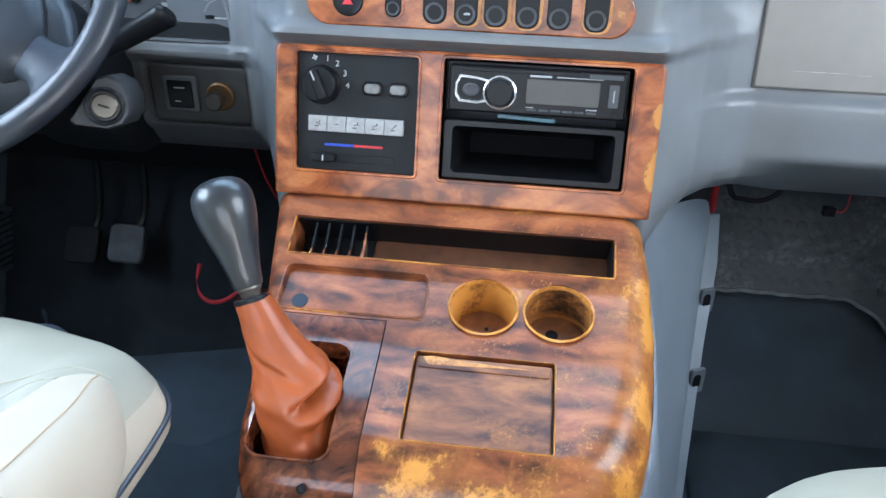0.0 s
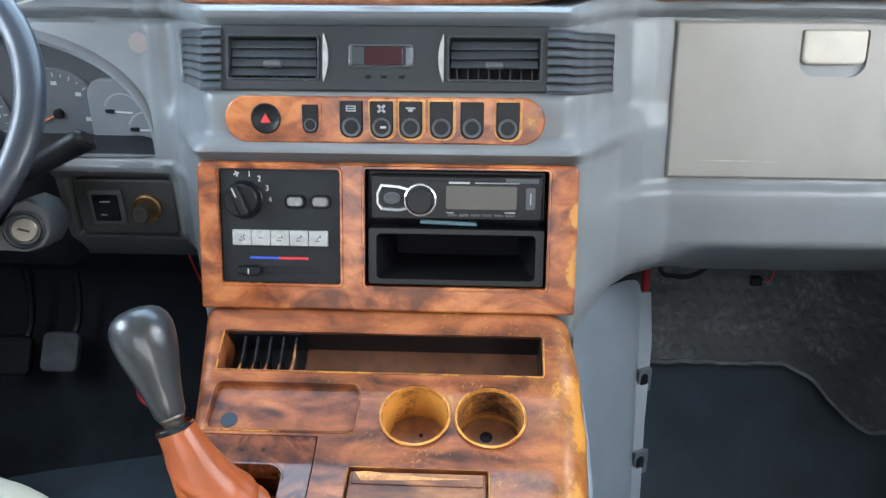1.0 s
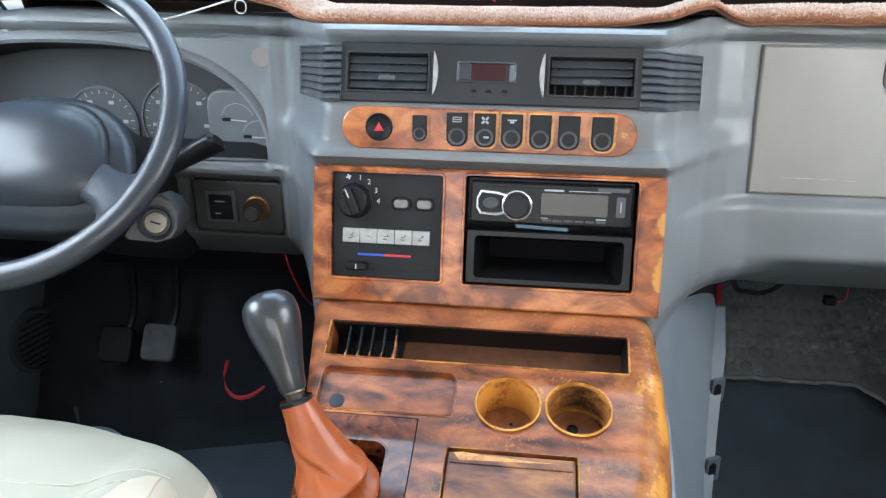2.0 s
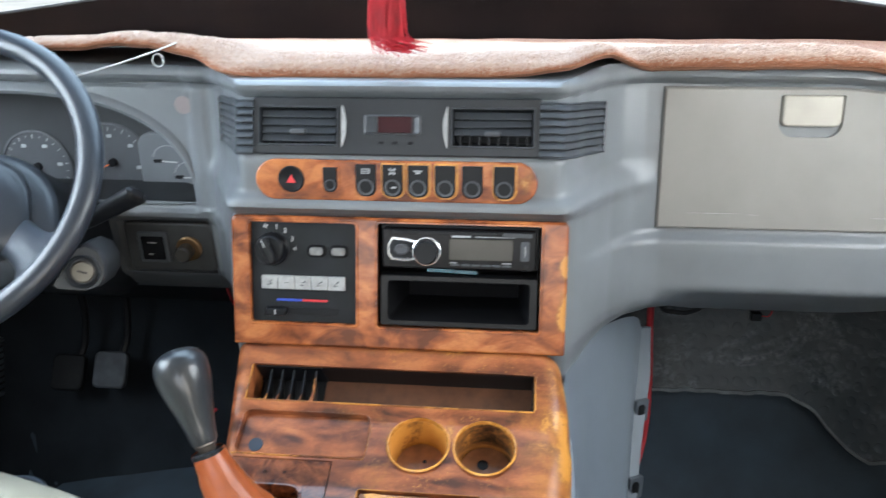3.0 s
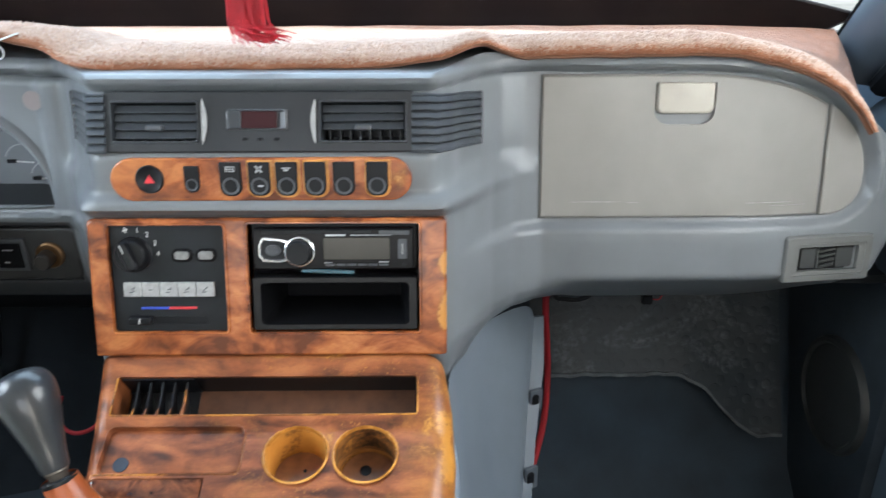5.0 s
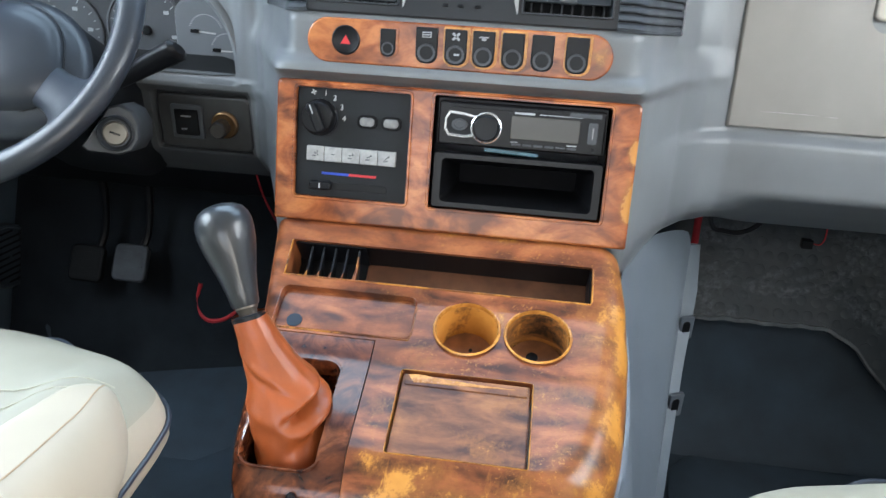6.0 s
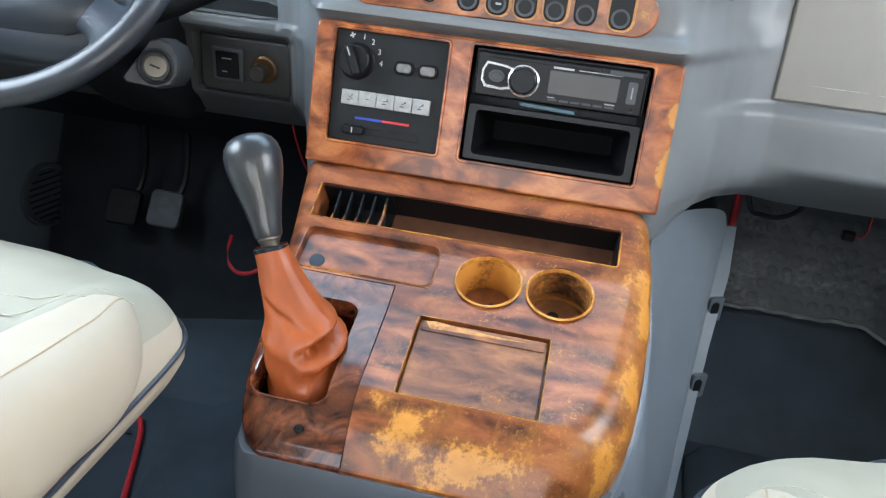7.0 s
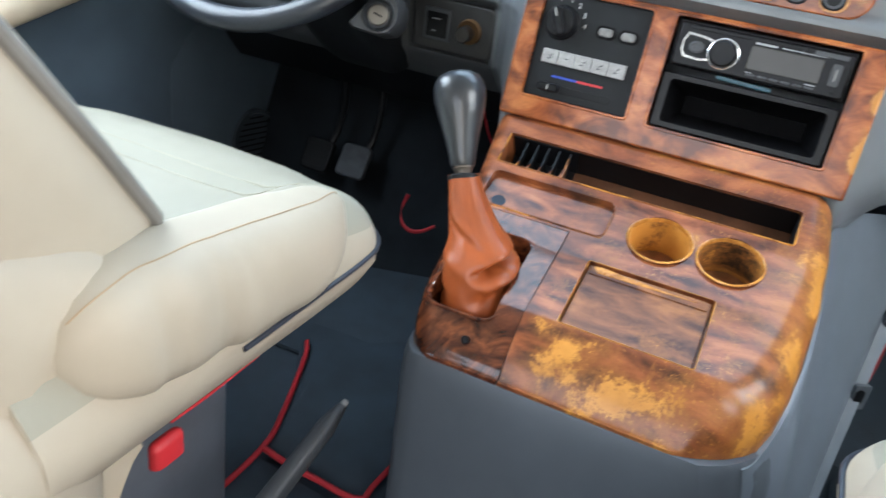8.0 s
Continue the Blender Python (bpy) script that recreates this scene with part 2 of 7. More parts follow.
def mesh_object(name, bm, material, smooth=35, merge=True):
    me = bpy.data.meshes.new(name)
    if merge:
        bmesh.ops.remove_doubles(bm, verts=bm.verts, dist=1e-5)
    bmesh.ops.recalc_face_normals(bm, faces=bm.faces)
    bm.to_mesh(me)
    bm.free()
    for m in material if isinstance(material, (list, tuple)) else [material]:
        me.materials.append(m)
    if smooth:
        me.shade_smooth()
        me.set_sharp_from_angle(angle=radians(smooth))
        for f in me.polygons:
            if len(f.vertices) > 4:
                f.use_smooth = False
    return new(name, me)


def under(ob, parent):
    at = parent.matrix_basis.translation if parent.type == "EMPTY" else Vector()
    ob.parent = parent
    ob.matrix_parent_inverse = Matrix.Translation(-at)
    return ob


def part(name, bm, material, parent, label="", smooth=35):
    ob = under(mesh_object(name, bm, material, smooth), parent)
    return tagged(ob, label)


def lone(name, bm, material, label="", category="", group="", kind="", smooth=35):
    return tagged(mesh_object(name, bm, material, smooth), label, category, group, kind)


def poly(bm, co, faces):
    vs = [bm.verts.new(c) for c in co]
    for f in faces:
        try:
            bm.faces.new([vs[k] for k in f])
        except ValueError:
            pass
    return vs


def outline(w, h, r, n=6):
    """A rounded rectangle round the origin, counter-clockwise. r: one radius or four (right-top, left-top, left-bottom, right-bottom)."""
    rs = r if isinstance(r, (list, tuple)) else [r] * 4
    pts = []
    for k, (sx, sy) in enumerate(((1, 1), (-1, 1), (-1, -1), (1, -1))):
        q = min(rs[k], w / 2, h / 2)
        for i in range(n + 1):
            a = math.pi / 2 * (k + i / n)
            pts.append((sx * (w / 2 - q) + q * math.cos(a), sy * (h / 2 - q) + q * math.sin(a)))
    return pts


def inset_ring(pts, d):
    cx, cy = sum(p[0] for p in pts) / len(pts), sum(p[1] for p in pts) / len(pts)
    w = max(abs(p[0] - cx) for p in pts)
    h = max(abs(p[1] - cy) for p in pts)
    return [(cx + (x - cx) * (w - d) / w, cy + (y - cy) * (h - d) / h) for x, y in pts]


def slab(bm, pts, d, m=Matrix(), bev=0.0, z0=0.0):
    """A plate of outline pts, from z0 to z0 + d along the local z, with a rounded upper edge."""
    rings = [(pts, z0)]
    if bev:
        for k in range(4):
            a = math.pi / 2 * k / 3
            rings.append((inset_ring(pts, bev * (1 - math.cos(a))), z0 + d - bev + bev * math.sin(a)))
    else:
        rings.append((pts, z0 + d))
    loft(bm, [[m @ Vector((x, y, z)) for x, y in ring] for ring, z in rings])


def loft(bm, rings, caps=True, closed=True):
    vs = [[bm.verts.new(p) for p in ring] for ring in rings]
    n = len(vs[0])
    for a, b in zip(vs, vs[1:]):
        for i in range(n if closed else n - 1):
            j = (i + 1) % n
            bm.faces.new((a[i], a[j], b[j], b[i]))
    if caps and closed:
        bm.faces.new(vs[0][::-1])
        bm.faces.new(vs[-1])


def box(bm, at, size, bev=0.0, m=Matrix()):
    x, y, z = at
    slab(bm, outline(size[0], size[1], max(bev, 1e-4), 3 if bev else 1), size[2], m @ Matrix.Translation((x, y, z - size[2] / 2)), bev)


def tube(bm, pts, r, seg=10, caps=True):
    """A round bar along pts; r: one radius or one for each point."""
    pts = [Vector(p) for p in pts]
    rs = r if isinstance(r, (list, tuple)) else [r] * len(pts)
    side = None
    rings = []
    for k, p in enumerate(pts):
        d = (pts[min(k + 1, len(pts) - 1)] - pts[max(k - 1, 0)]).normalized()
        if side is None:
            side = d.orthogonal().normalized()
        side = (side - d * side.dot(d)).normalized()
        up = d.cross(side)
        rings.append([p + rs[k] * (math.cos(a) * side + math.sin(a) * up) for a in (2 * math.pi * i / seg for i in range(seg))])
    loft(bm, rings, caps)


def lathe(bm, profile, m=Matrix(), seg=32, caps=True):
    """Profile of (radius, height) turned about the local z."""
    loft(bm, [[m @ Vector((r * math.cos(a), r * math.sin(a), z)) for a in (2 * math.pi * i / seg for i in range(seg))] for r, z in profile], caps)


def smooth_line(pts, n=8):
    """A Catmull-Rom line through pts."""
    P = [Vector(p) for p in pts]
    P = [2 * P[0] - P[1]] + P + [2 * P[-1] - P[-2]]
    out = []
    for a, b, c, d in zip(P, P[1:], P[2:], P[3:]):
        for k in range(n):
            t = k / n
            out.append(0.5 * (2 * b + (c - a) * t + (2 * a - 5 * b + 4 * c - d) * t * t + (3 * b - a - 3 * c + d) * t ** 3))
    out.append(P[-2])
    return out


def sheet(bm, rows, slots=None):
    """A grid of points; slots(i, j) picks the material slot."""
    vs = [[bm.verts.new(p) for p in row] for row in rows]
    for i in range(len(vs) - 1):
        for j in range(len(vs[0]) - 1):
            f = bm.faces.new((vs[i][j], vs[i][j + 1], vs[i + 1][j + 1], vs[i + 1][j]))
            if slots:
                f.material_index = slots(i, j)


def carve(bm, cutters, keep="DIFFERENCE"):
    """bm cut by closed meshes, as a new bmesh."""
    def raw(b):
        me = bpy.data.meshes.new("work")
        bmesh.ops.recalc_face_normals(b, faces=b.faces)
        b.to_mesh(me)
        b.free()
        return new("work", me)
    base, tools = raw(bm), [raw(c) for c in cutters]
    for c in tools:
        mod = base.modifiers.new("cut", "BOOLEAN")
        mod.operation, mod.solver, mod.object = keep, "EXACT", c
    got = bpy.data.meshes.new_from_object(base.evaluated_get(bpy.context.evaluated_depsgraph_get()))
    out = bmesh.new()
    out.from_mesh(got)
    for o in (base, *tools):
        me = o.data
        bpy.data.objects.remove(o)
        bpy.data.meshes.remove(me)
    bpy.data.meshes.remove(got)
    return out


def lerp(x, xs, ys):
    return float(np.interp(x, xs, ys))


def ease(x, a, b):
    u = min(1.0, max(0.0, (x - a) / (b - a)))
    return u * u * (3 - 2 * u)


# ---------------------------------------------------------------- the cabin
FLOOR_Z = 0.05


def plate(name, co, material, label="", thick=0.02, kind="structure"):
    """A flat four-cornered piece of the shell with thickness behind it."""
    bm = bmesh.new()
    c = [Vector(p) for p in co]
    n = (c[1] - c[0]).cross(c[3] - c[0]).normalized() * thick
    poly(bm, c + [p - n for p in c], [(0, 1, 2, 3), (7, 6, 5, 4), (0, 4, 5, 1), (1, 5, 6, 2), (2, 6, 7, 3), (3, 7, 4, 0)])
    return lone(name, bm, material, label, kind=kind)


def build_floor():
    bm = bmesh.new()
    xs = [-0.98 + 0.04 * k for k in range(50)]
    ys = [-2.4 + 0.05 * k for k in range(54)] + [0.30 + 0.02 * k for k in range(22)]
    rows = []
    for y in ys:
        rise = lerp(y, [0.36, 0.42, 0.48, 0.54, 0.62, 0.75], [0.0, 0.055, 0.225, 0.37, 0.515, 0.65])
        rows.append([(x, y, FLOOR_Z - 0.004 + rise + 0.002 * noise.noise((x * 5, y * 5, 0))) for x in xs])
    sheet(bm, rows)
    return lone("floor", bm, MAT, "dark blue-grey cabin floor covering rising at the toe board", kind="structure")


build_floor()
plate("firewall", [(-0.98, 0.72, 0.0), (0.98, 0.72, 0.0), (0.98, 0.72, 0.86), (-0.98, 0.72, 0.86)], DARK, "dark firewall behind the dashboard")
plate("wall_left", [(-0.98, -2.4, 0.0), (-0.98, 0.75, 0.0), (-0.98, 0.75, 0.86), (-0.98, -2.4, 0.86)], DOOR, "blue-grey lower side of the cabin")
plate("wall_right", [(0.98, 0.75, 0.0), (0.98, -1.05, 0.0), (0.98, -1.05, 0.86), (0.98, 0.75, 0.86)], DOOR, "blue-grey lower side of the cabin")
plate("wall_right_rear", [(0.98, -2.0, 0.0), (0.98, -2.4, 0.0), (0.98, -2.4, 1.5), (0.98, -2.0, 1.5)], SHELL, "pale side of the cabin")
plate("wall_back", [(0.98, -2.4, 0.0), (-0.98, -2.4, 0.0), (-0.98, -2.4, 0.62), (0.98, -2.4, 0.62)], SHELL, "pale lower rear wall, left open above for the added rear fill")
plate("wall_left_rear", [(-0.98, -2.4, 0.86), (-0.98, -0.75, 0.86), (-0.98, -0.75, 1.5), (-0.98, -2.4, 1.5)], SHELL, "pale upper side of the cabin")
plate("ceiling", [(-0.98, -2.4, 1.5), (-0.98, -0.13, 1.5), (0.98, -0.13, 1.5), (0.98, -2.4, 1.5)], SHELL, "pale grey headliner")


# ---------------------------------------------------------------- dashboard
CEN_Z = [0.54, 0.56, 0.60, 0.752, 0.758, 0.766, 0.774, 0.781, 0.820, 0.828, 0.882, 0.888, 0.892, 0.897, 0.903, 0.909, 0.915]
CEN_Y = [0.03, 0.010, 0.010, 0.044, 0.034, 0.024, 0.026, 0.036, 0.040, 0.046, 0.064, 0.072, 0.064, 0.057, 0.055, 0.062, 0.082]
RGT_Z = [0.555, 0.575, 0.598, 0.616, 0.626, 0.632, 0.680, 0.70, 0.90]
RGT_Y = [0.238, 0.208, 0.175, 0.151, 0.139, 0.1365, 0.142, 0.146, 0.168]
LFT_Z = [0.555, 0.575, 0.605, 0.615, 0.690, 0.698, 0.708, 0.715, 0.880, 0.885, 0.891, 0.898, 0.906, 0.915]
LFT_Y = [0.25, 0.22, 0.185, 0.180, 0.172, 0.165, 0.160, 0.170, 0.178, 0.187, 0.172, 0.166, 0.170, 0.185]
TOP_X = [-0.90, -0.60, -0.20, 0.205, 0.265, 0.56, 0.62, 0.667, 0.705, 0.738, 0.773, 0.800, 0.828, 0.848, 0.866]
TOP_Z = [0.880, 0.915, 0.907, 0.907, 0.918, 0.912, 0.903, 0.888, 0.866, 0.843, 0.818, 0.792, 0.746, 0.70, 0.65]


def d_shape(x, z):
    """Distance outside (+) or inside (-) of the D-shaped glovebox recess."""
    if x > 0.53 and z > 0.752:
        u, v = (x - 0.53) / 0.238, (z - 0.752) / 0.137
        return ((u ** 2.25 + v ** 2.25) ** (1 / 2.25) - 1) * (0.238 - 0.096 * ease(v, 0.0, 0.7))
    cx, cz, hw, hh = 0.5025, 0.7965, 0.2655, 0.0925
    r = 0.045 if x > cx else 0.004
    qx, qz = abs(x - cx) - hw + r, abs(z - cz) - hh + r
    return min(max(qx, qz), 0.0) + math.hypot(max(qx, 0), max(qz, 0)) - r


def arch(x, z):
    """1 well inside the hood over the instruments, 0 outside."""
    u, v = abs(x + 0.56) / 0.275, (z - 0.722) / 0.150
    if v < 0:
        return min(1 - u, v * 3)
    return 1 - (u ** 2.5 + v ** 2.5) ** 0.4


def dash_y(x, z):
    yc = lerp(z, CEN_Z, CEN_Y)
    if -0.158 < x < 0.196 and 0.618 < z < 0.746:
        yc += 0.12
    if -0.150 < x < 0.190 and 0.833 < z < 0.879:
        yc += 0.05
    if x > 0.02:
        ka, kb = lerp(x, [0.203, 0.212, 0.262, 0.290, 0.320, 0.345], [0, 0.05, 0.64, 0.86, 0.97, 1]), lerp(x, [0.219, 0.226, 0.28, 0.31, 0.345], [0, 0.06, 0.66, 0.88, 1])
        k = kb + (ka - kb) * ease(z, 0.762, 0.80)
        outer = lerp(z, RGT_Z, RGT_Y)
        near = lerp(z, [0.555, 0.565, 0.580, 0.600, 0.615, 0.632], [0.26, 0.215, 0.175, 0.146, 0.137, 0.1365])
        outer += (near - outer) * (1 - ease(x, 0.32, 0.42)) * (z < 0.632)
        inner = lerp(z, [0.69, 0.89], [0.1565, 0.1866])
        d = d_shape(x, z)
        yr = outer + (inner - outer) * ease(-d, -0.012, 0.001)
        yr += (0.014 * ease(d, 0.016, 0.040) - 0.006 * math.exp(-((d - 0.012) / 0.008) ** 2)) * ease(z, 0.70, 0.76) * ease(x, 0.36, 0.46)
        yr += 0.17 * ease(x, 0.812, 0.862) + 0.02 * ease(x, 0.60, 0.80)
        if 0.675 < x < 0.772 and 0.630 < z < 0.674:
            yr += 0.022
        return yc + (yr - yc) * k
    ka, kb = lerp(-x, [0.162, 0.170, 0.215, 0.240, 0.262], [0, 0.05, 0.64, 0.9, 1]), lerp(-x, [0.178, 0.186, 0.235, 0.262], [0, 0.06, 0.75, 1])
    k = kb + (ka - kb) * ease(z, 0.762, 0.80)
    yl = lerp(z, LFT_Z, LFT_Y) - 0.008 * ease(x, -0.290, -0.272) * ease(-x, 0.250, 0.262) * (z > 0.712)
    yl += 0.11 * (arch(x, z) > 0)
    if 0.612 < z < 0.694 and -0.410 < x < -0.272:
        yl += 0.012
    return yc + (yl - yc) * k


def build_dash():
    dash = thing("dashboard", (0.02, 0.3, 0.55), "moulded blue-grey plastic van dashboard with a D-shaped glovebox recess", "dashboard")
    xs = [-0.90 + 0.005 * k for k in range(108)] + [-0.36 + 0.004 * k for k in range(307)]
    rows = []
    nz = 92
    for k in range(nz + 1):
        row = []
        for x in xs:
            zl = 0.555 + 0.03 * ease(x, 0.72, 0.82) - 0.02 * ease(abs(x - 0.02), 0.26, 0.2)
            zt = lerp(x, TOP_X, TOP_Z)
            z = zl + (zt - zl) * k / nz
            row.append((x, dash_y(x, min(z, 0.915)), z))
        rows.append(row)
    top = rows[-1]
    rows = [[(x - 0.045 * ease(0.72 - z, 0.0, 0.16) * ease(x, 0.62, 0.84), y, z) for x, y, z in row] for row in rows]
    for back in (0.012, 0.035, 0.08, 0.16, 0.28, 0.45, 0.7, 1.0):
        row = []
        for (x, y, z) in top:
            zb = 0.897
            row.append((x + 0.02 * back * ease(x, 0.7, 0.82), y + (0.53 - y) * back, z + (zb - z) * (back if z < 0.88 else ease(back, 0.1, 1.0))))
        rows.append(row)
    bm = bmesh.new()

    def slot(i, j):
        if i >= nz:
            return 0
        x, y, z = rows[i][j]
        x1, y1, z1 = rows[i + 1][j + 1]
        if z < 0.735 and x < -0.2 and max(arch(x, z), arch(x1, z1)) > 0.0:
            return 0
        if z > 0.712 and max(arch(x, z), arch(x1, z1)) > 0.0 and x < -0.2:
            return 1
        # dash below the ledge: its shade is put into this slot's colour
        if z < 0.700 and x < -0.268:
            return 2
        return 0
    sheet(bm, rows, slot)
    part("body", bm, [DASH, BLACK, DASH_SHADE], dash, smooth=50)
    return dash


dash = build_dash()


def build_glovebox():
    door = bmesh.new()
    # the door fills the recess up to x = 0.697; a fixed end piece closes the rest of the D
    def fill(bm, x0, x1, gap, lift, rounded=False):
        n = 26
        edge_hi, edge_lo = [], []
        for k in range(n + 1):
            x = x0 + (x1 - x0) * (math.sin(math.pi / 2 * k / n) if rounded else k / n)
            hi = lo = 0.7965 if not rounded else 0.760
            while d_shape(x, hi + 0.0005) < -gap and hi < 0.9:
                hi += 0.0005
            while d_shape(x, lo - 0.0005) < -gap and lo > 0.69:
                lo -= 0.0005
            edge_hi.append((x, hi))
            edge_lo.append((x, lo))
        ring = edge_lo + edge_hi[::-1]
        cx, cz = (x0 + x1) / 2, 0.797

        def put(p, d, y):
            x, z = p
            x, z = cx + (x - cx) * (1 - d / abs(x1 - x0) * 2), cz + (z - cz) * (1 - d / 0.09)
            return (x, lerp(z, [0.70, 0.89], [0.158, 0.1866]) + y + 0.02 * ease(x, 0.60, 0.80), z)
        loft(bm, [[put(p, 0, 0.006) for p in ring], [put(p, 0, -lift + 0.003) for p in ring], [put(p, 0.0012, -lift + 0.001) for p in ring], [put(p, 0.003, -lift) for p in ring]])
    fill(door, 0.341, 0.7060, 0.0035, 0.006)
    notch = bmesh.new()
    m = Matrix.Translation((0.520, 0.176, 0.851)) @ Matrix.Rotation(radians(90 - 8.5), 4, "X")
    slab(notch, outline(0.076, 0.052, (0.002, 0.002, 0.018, 0.018)), 0.05, m, z0=-0.012)
    got = carve(door, [notch])
    gd = part("glovebox_door", got, GLOVE, dash, "pale grey flat glovebox door with a latch pocket", smooth=40)
    end = bmesh.new()
    fill(end, 0.7095, 0.7662, 0.0015, 0.005, True)
    part("glovebox_end_panel", end, GLOVE, dash, smooth=40)
    pocket = bmesh.new()
    slab(pocket, outline(0.0755, 0.0515, (0.002, 0.002, 0.018, 0.018)), 0.003, m, z0=-0.0125)
    part("latch_pocket", pocket, VENT, gd)
    latch = bmesh.new()
    slab(latch, outline(0.071, 0.038, (0.003, 0.003, 0.008, 0.008)), 0.014, m @ Matrix.Translation((0, 0.0065, 0)), 0.003, z0=-0.010)
    part("latch", latch, plain("latch_plastic", (0.35, 0.33, 0.285), 0.42), gd, "pale beige-grey latch")

    # pale scratches along the foot of the door
    pale = plain("scratched_plastic", (0.40, 0.39, 0.37), 0.5, vary=0.3, spots=200)
    for x0, x1, z, w in ((0.378, 0.446, 0.7285, 0.0011), (0.452, 0.470, 0.7275, 0.0007), (0.606, 0.668, 0.7262, 0.0012), (0.640, 0.688, 0.7222, 0.0007)):
        b = bmesh.new()
        rings = []
        for k in range(9):
            x = x0 + (x1 - x0) * k / 8
            y = lerp(z, [0.70, 0.89], [0.158, 0.1866]) + 0.02 * ease(x, 0.60, 0.80) - 0.0061
            h = w * math.sin(math.pi * (0.06 + 0.88 * k / 8)) * (0.7 + 0.3 * math.sin(k * 2.3))
            rings.append([(x, y, z - h / 2), (x, y - 0.0003, z), (x, y, z + h / 2), (x, y + 0.0008, z)])
        loft(b, rings)
        part("scratch", b, pale, gd)


build_glovebox()

# ---------------------------------------------------------------- centre fascia
TILT_F = math.atan2(0.034, 0.152)
FASCIA = Matrix.Translation((0.021, 0.0, 0.600)) @ Matrix.Rotation(radians(90) - TILT_F, 4, "X")


def on_fascia(u, v, n=0.0):
    return FASCIA @ Matrix.Translation((u, v, n))


def build_fascia():
    f = thing("centre_fascia", (0.021, 0.0, 0.60), "burl-wood-effect double fascia with ochre wear along its edge", "fascia")
    bm = bmesh.new()
    slab(bm, outline(0.400, 0.158, (0.006, 0.006, 0.003, 0.003)), 0.022, on_fascia(0, 0.078, -0.016), 0.003)
    holes = []
    for u0, u1, v0, v1 in ((-0.177, -0.0485, 0.0275, 0.1495), (-0.0225, 0.1690, 0.0265, 0.1510)):
        c = bmesh.new()
        slab(c, outline(u1 - u0, v1 - v0, 0.003), 0.08, on_fascia((u0 + u1) / 2, (v0 + v1) / 2, -0.04))
        holes.append(c)
    part("frame", carve(bm, holes), WOODF, f, smooth=40)
    for u0, u1, v0, v1 in ((-0.177, -0.0485, 0.0275, 0.1495), (-0.0225, 0.1690, 0.0265, 0.1510)):
        b = bmesh.new()
        outer, inner = outline(u1 - u0 + 0.007, v1 - v0 + 0.007, 0.006), outline(u1 - u0, v1 - v0, 0.003)
        m = on_fascia((u0 + u1) / 2, (v0 + v1) / 2, 0)
        loft(b, [[m @ Vector((x, y, z)) for x, y in ring] for ring, z in ((outer, 0.0055), (inset_ring(outer, 0.0012), 0.0078), (inset_ring(outer, 0.0026), 0.0078), (inner, 0.002), (inner, -0.014))], caps=False)
        part("opening_lip", b, WOODF, f)


build_fascia()

# ---------------------------------------------------------------- centre console
CON_Y = [-0.300, -0.294, -0.288, -0.280, -0.270, -0.258, -0.245, -0.15, -0.075, -0.060, -0.02, -0.004, 0.0]
CON_Z = [0.385, 0.410, 0.424, 0.440, 0.456, 0.470, 0.481, 0.5115, 0.546, 0.556, 0.585, 0.597, 0.599]
LEFT_Y, LEFT_X = [-0.30, -0.290, -0.278, -0.265, -0.236, -0.187, -0.123, -0.071, 0.0], [-0.088, -0.114, -0.129, -0.138, -0.144, -0.150, -0.159, -0.167, -0.176]
RIGHT_Y, RIGHT_X = [-0.300, -0.296, -0.291, -0.285, -0.277, -0.267, -0.255, -0.240, -0.220, -0.190, -0.150, -0.093, -0.04, 0.0], [0.095, 0.118, 0.137, 0.153, 0.168, 0.182, 0.194, 0.205, 0.2145, 0.222, 0.2275, 0.2305, 0.227, 0.219]


def con_z(y):
    return lerp(y, CON_Y, CON_Z)


def console_solid(grow=0.0, low=0.4185):
    """The wooden hood of the console as a closed solid."""
    bm = bmesh.new()
    ys = [-0.24 * k / 60 for k in range(60)] + [-0.24 - 0.052 * math.sin(math.pi / 2 * k / 26) for k in range(27)]
    rings = []
    for y in ys:
        xl, xr, z = lerp(y, LEFT_Y, LEFT_X) - grow, lerp(y, RIGHT_Y, RIGHT_X) + grow, con_z(y)
        z = max(z, low + 0.005)
        rr = min(lerp(y, [-0.29, -0.20, -0.10, 0.0], [0.052, 0.048, 0.038, 0.030]), 0.9 * (z - low))
        ring = [(xr, y, low), (xr, y, z - rr)]
        rl = min(0.016, 0.9 * (z - low))
        for k in range(1, 9):
            a = math.pi / 2 * k / 8
            ring.append((xr - rr * (1 - math.cos(a)), y, z - rr * (1 - math.sin(a))))
        for k in range(1, 24):
            ring.append((xr - rr + (xl + rl - xr + rr) * k / 24, y, z))
        for k in range(0, 9):
            a = math.pi / 2 * k / 8
            ring.append((xl + rl * (1 - math.sin(a)), y, z - rl * (1 - math.cos(a))))
        ring.append((xl, y, low))
        rings.append([(p[0], p[1], max(p[2], low)) for p in ring])
    loft(bm, rings)
    return bm


def prism(points, x0, x1):
    """Outline in (y, z), from x0 to x1."""
    bm = bmesh.new()
    loft(bm, [[(x, y, z) for y, z in points] for x in (x0, x1)])
    return bm


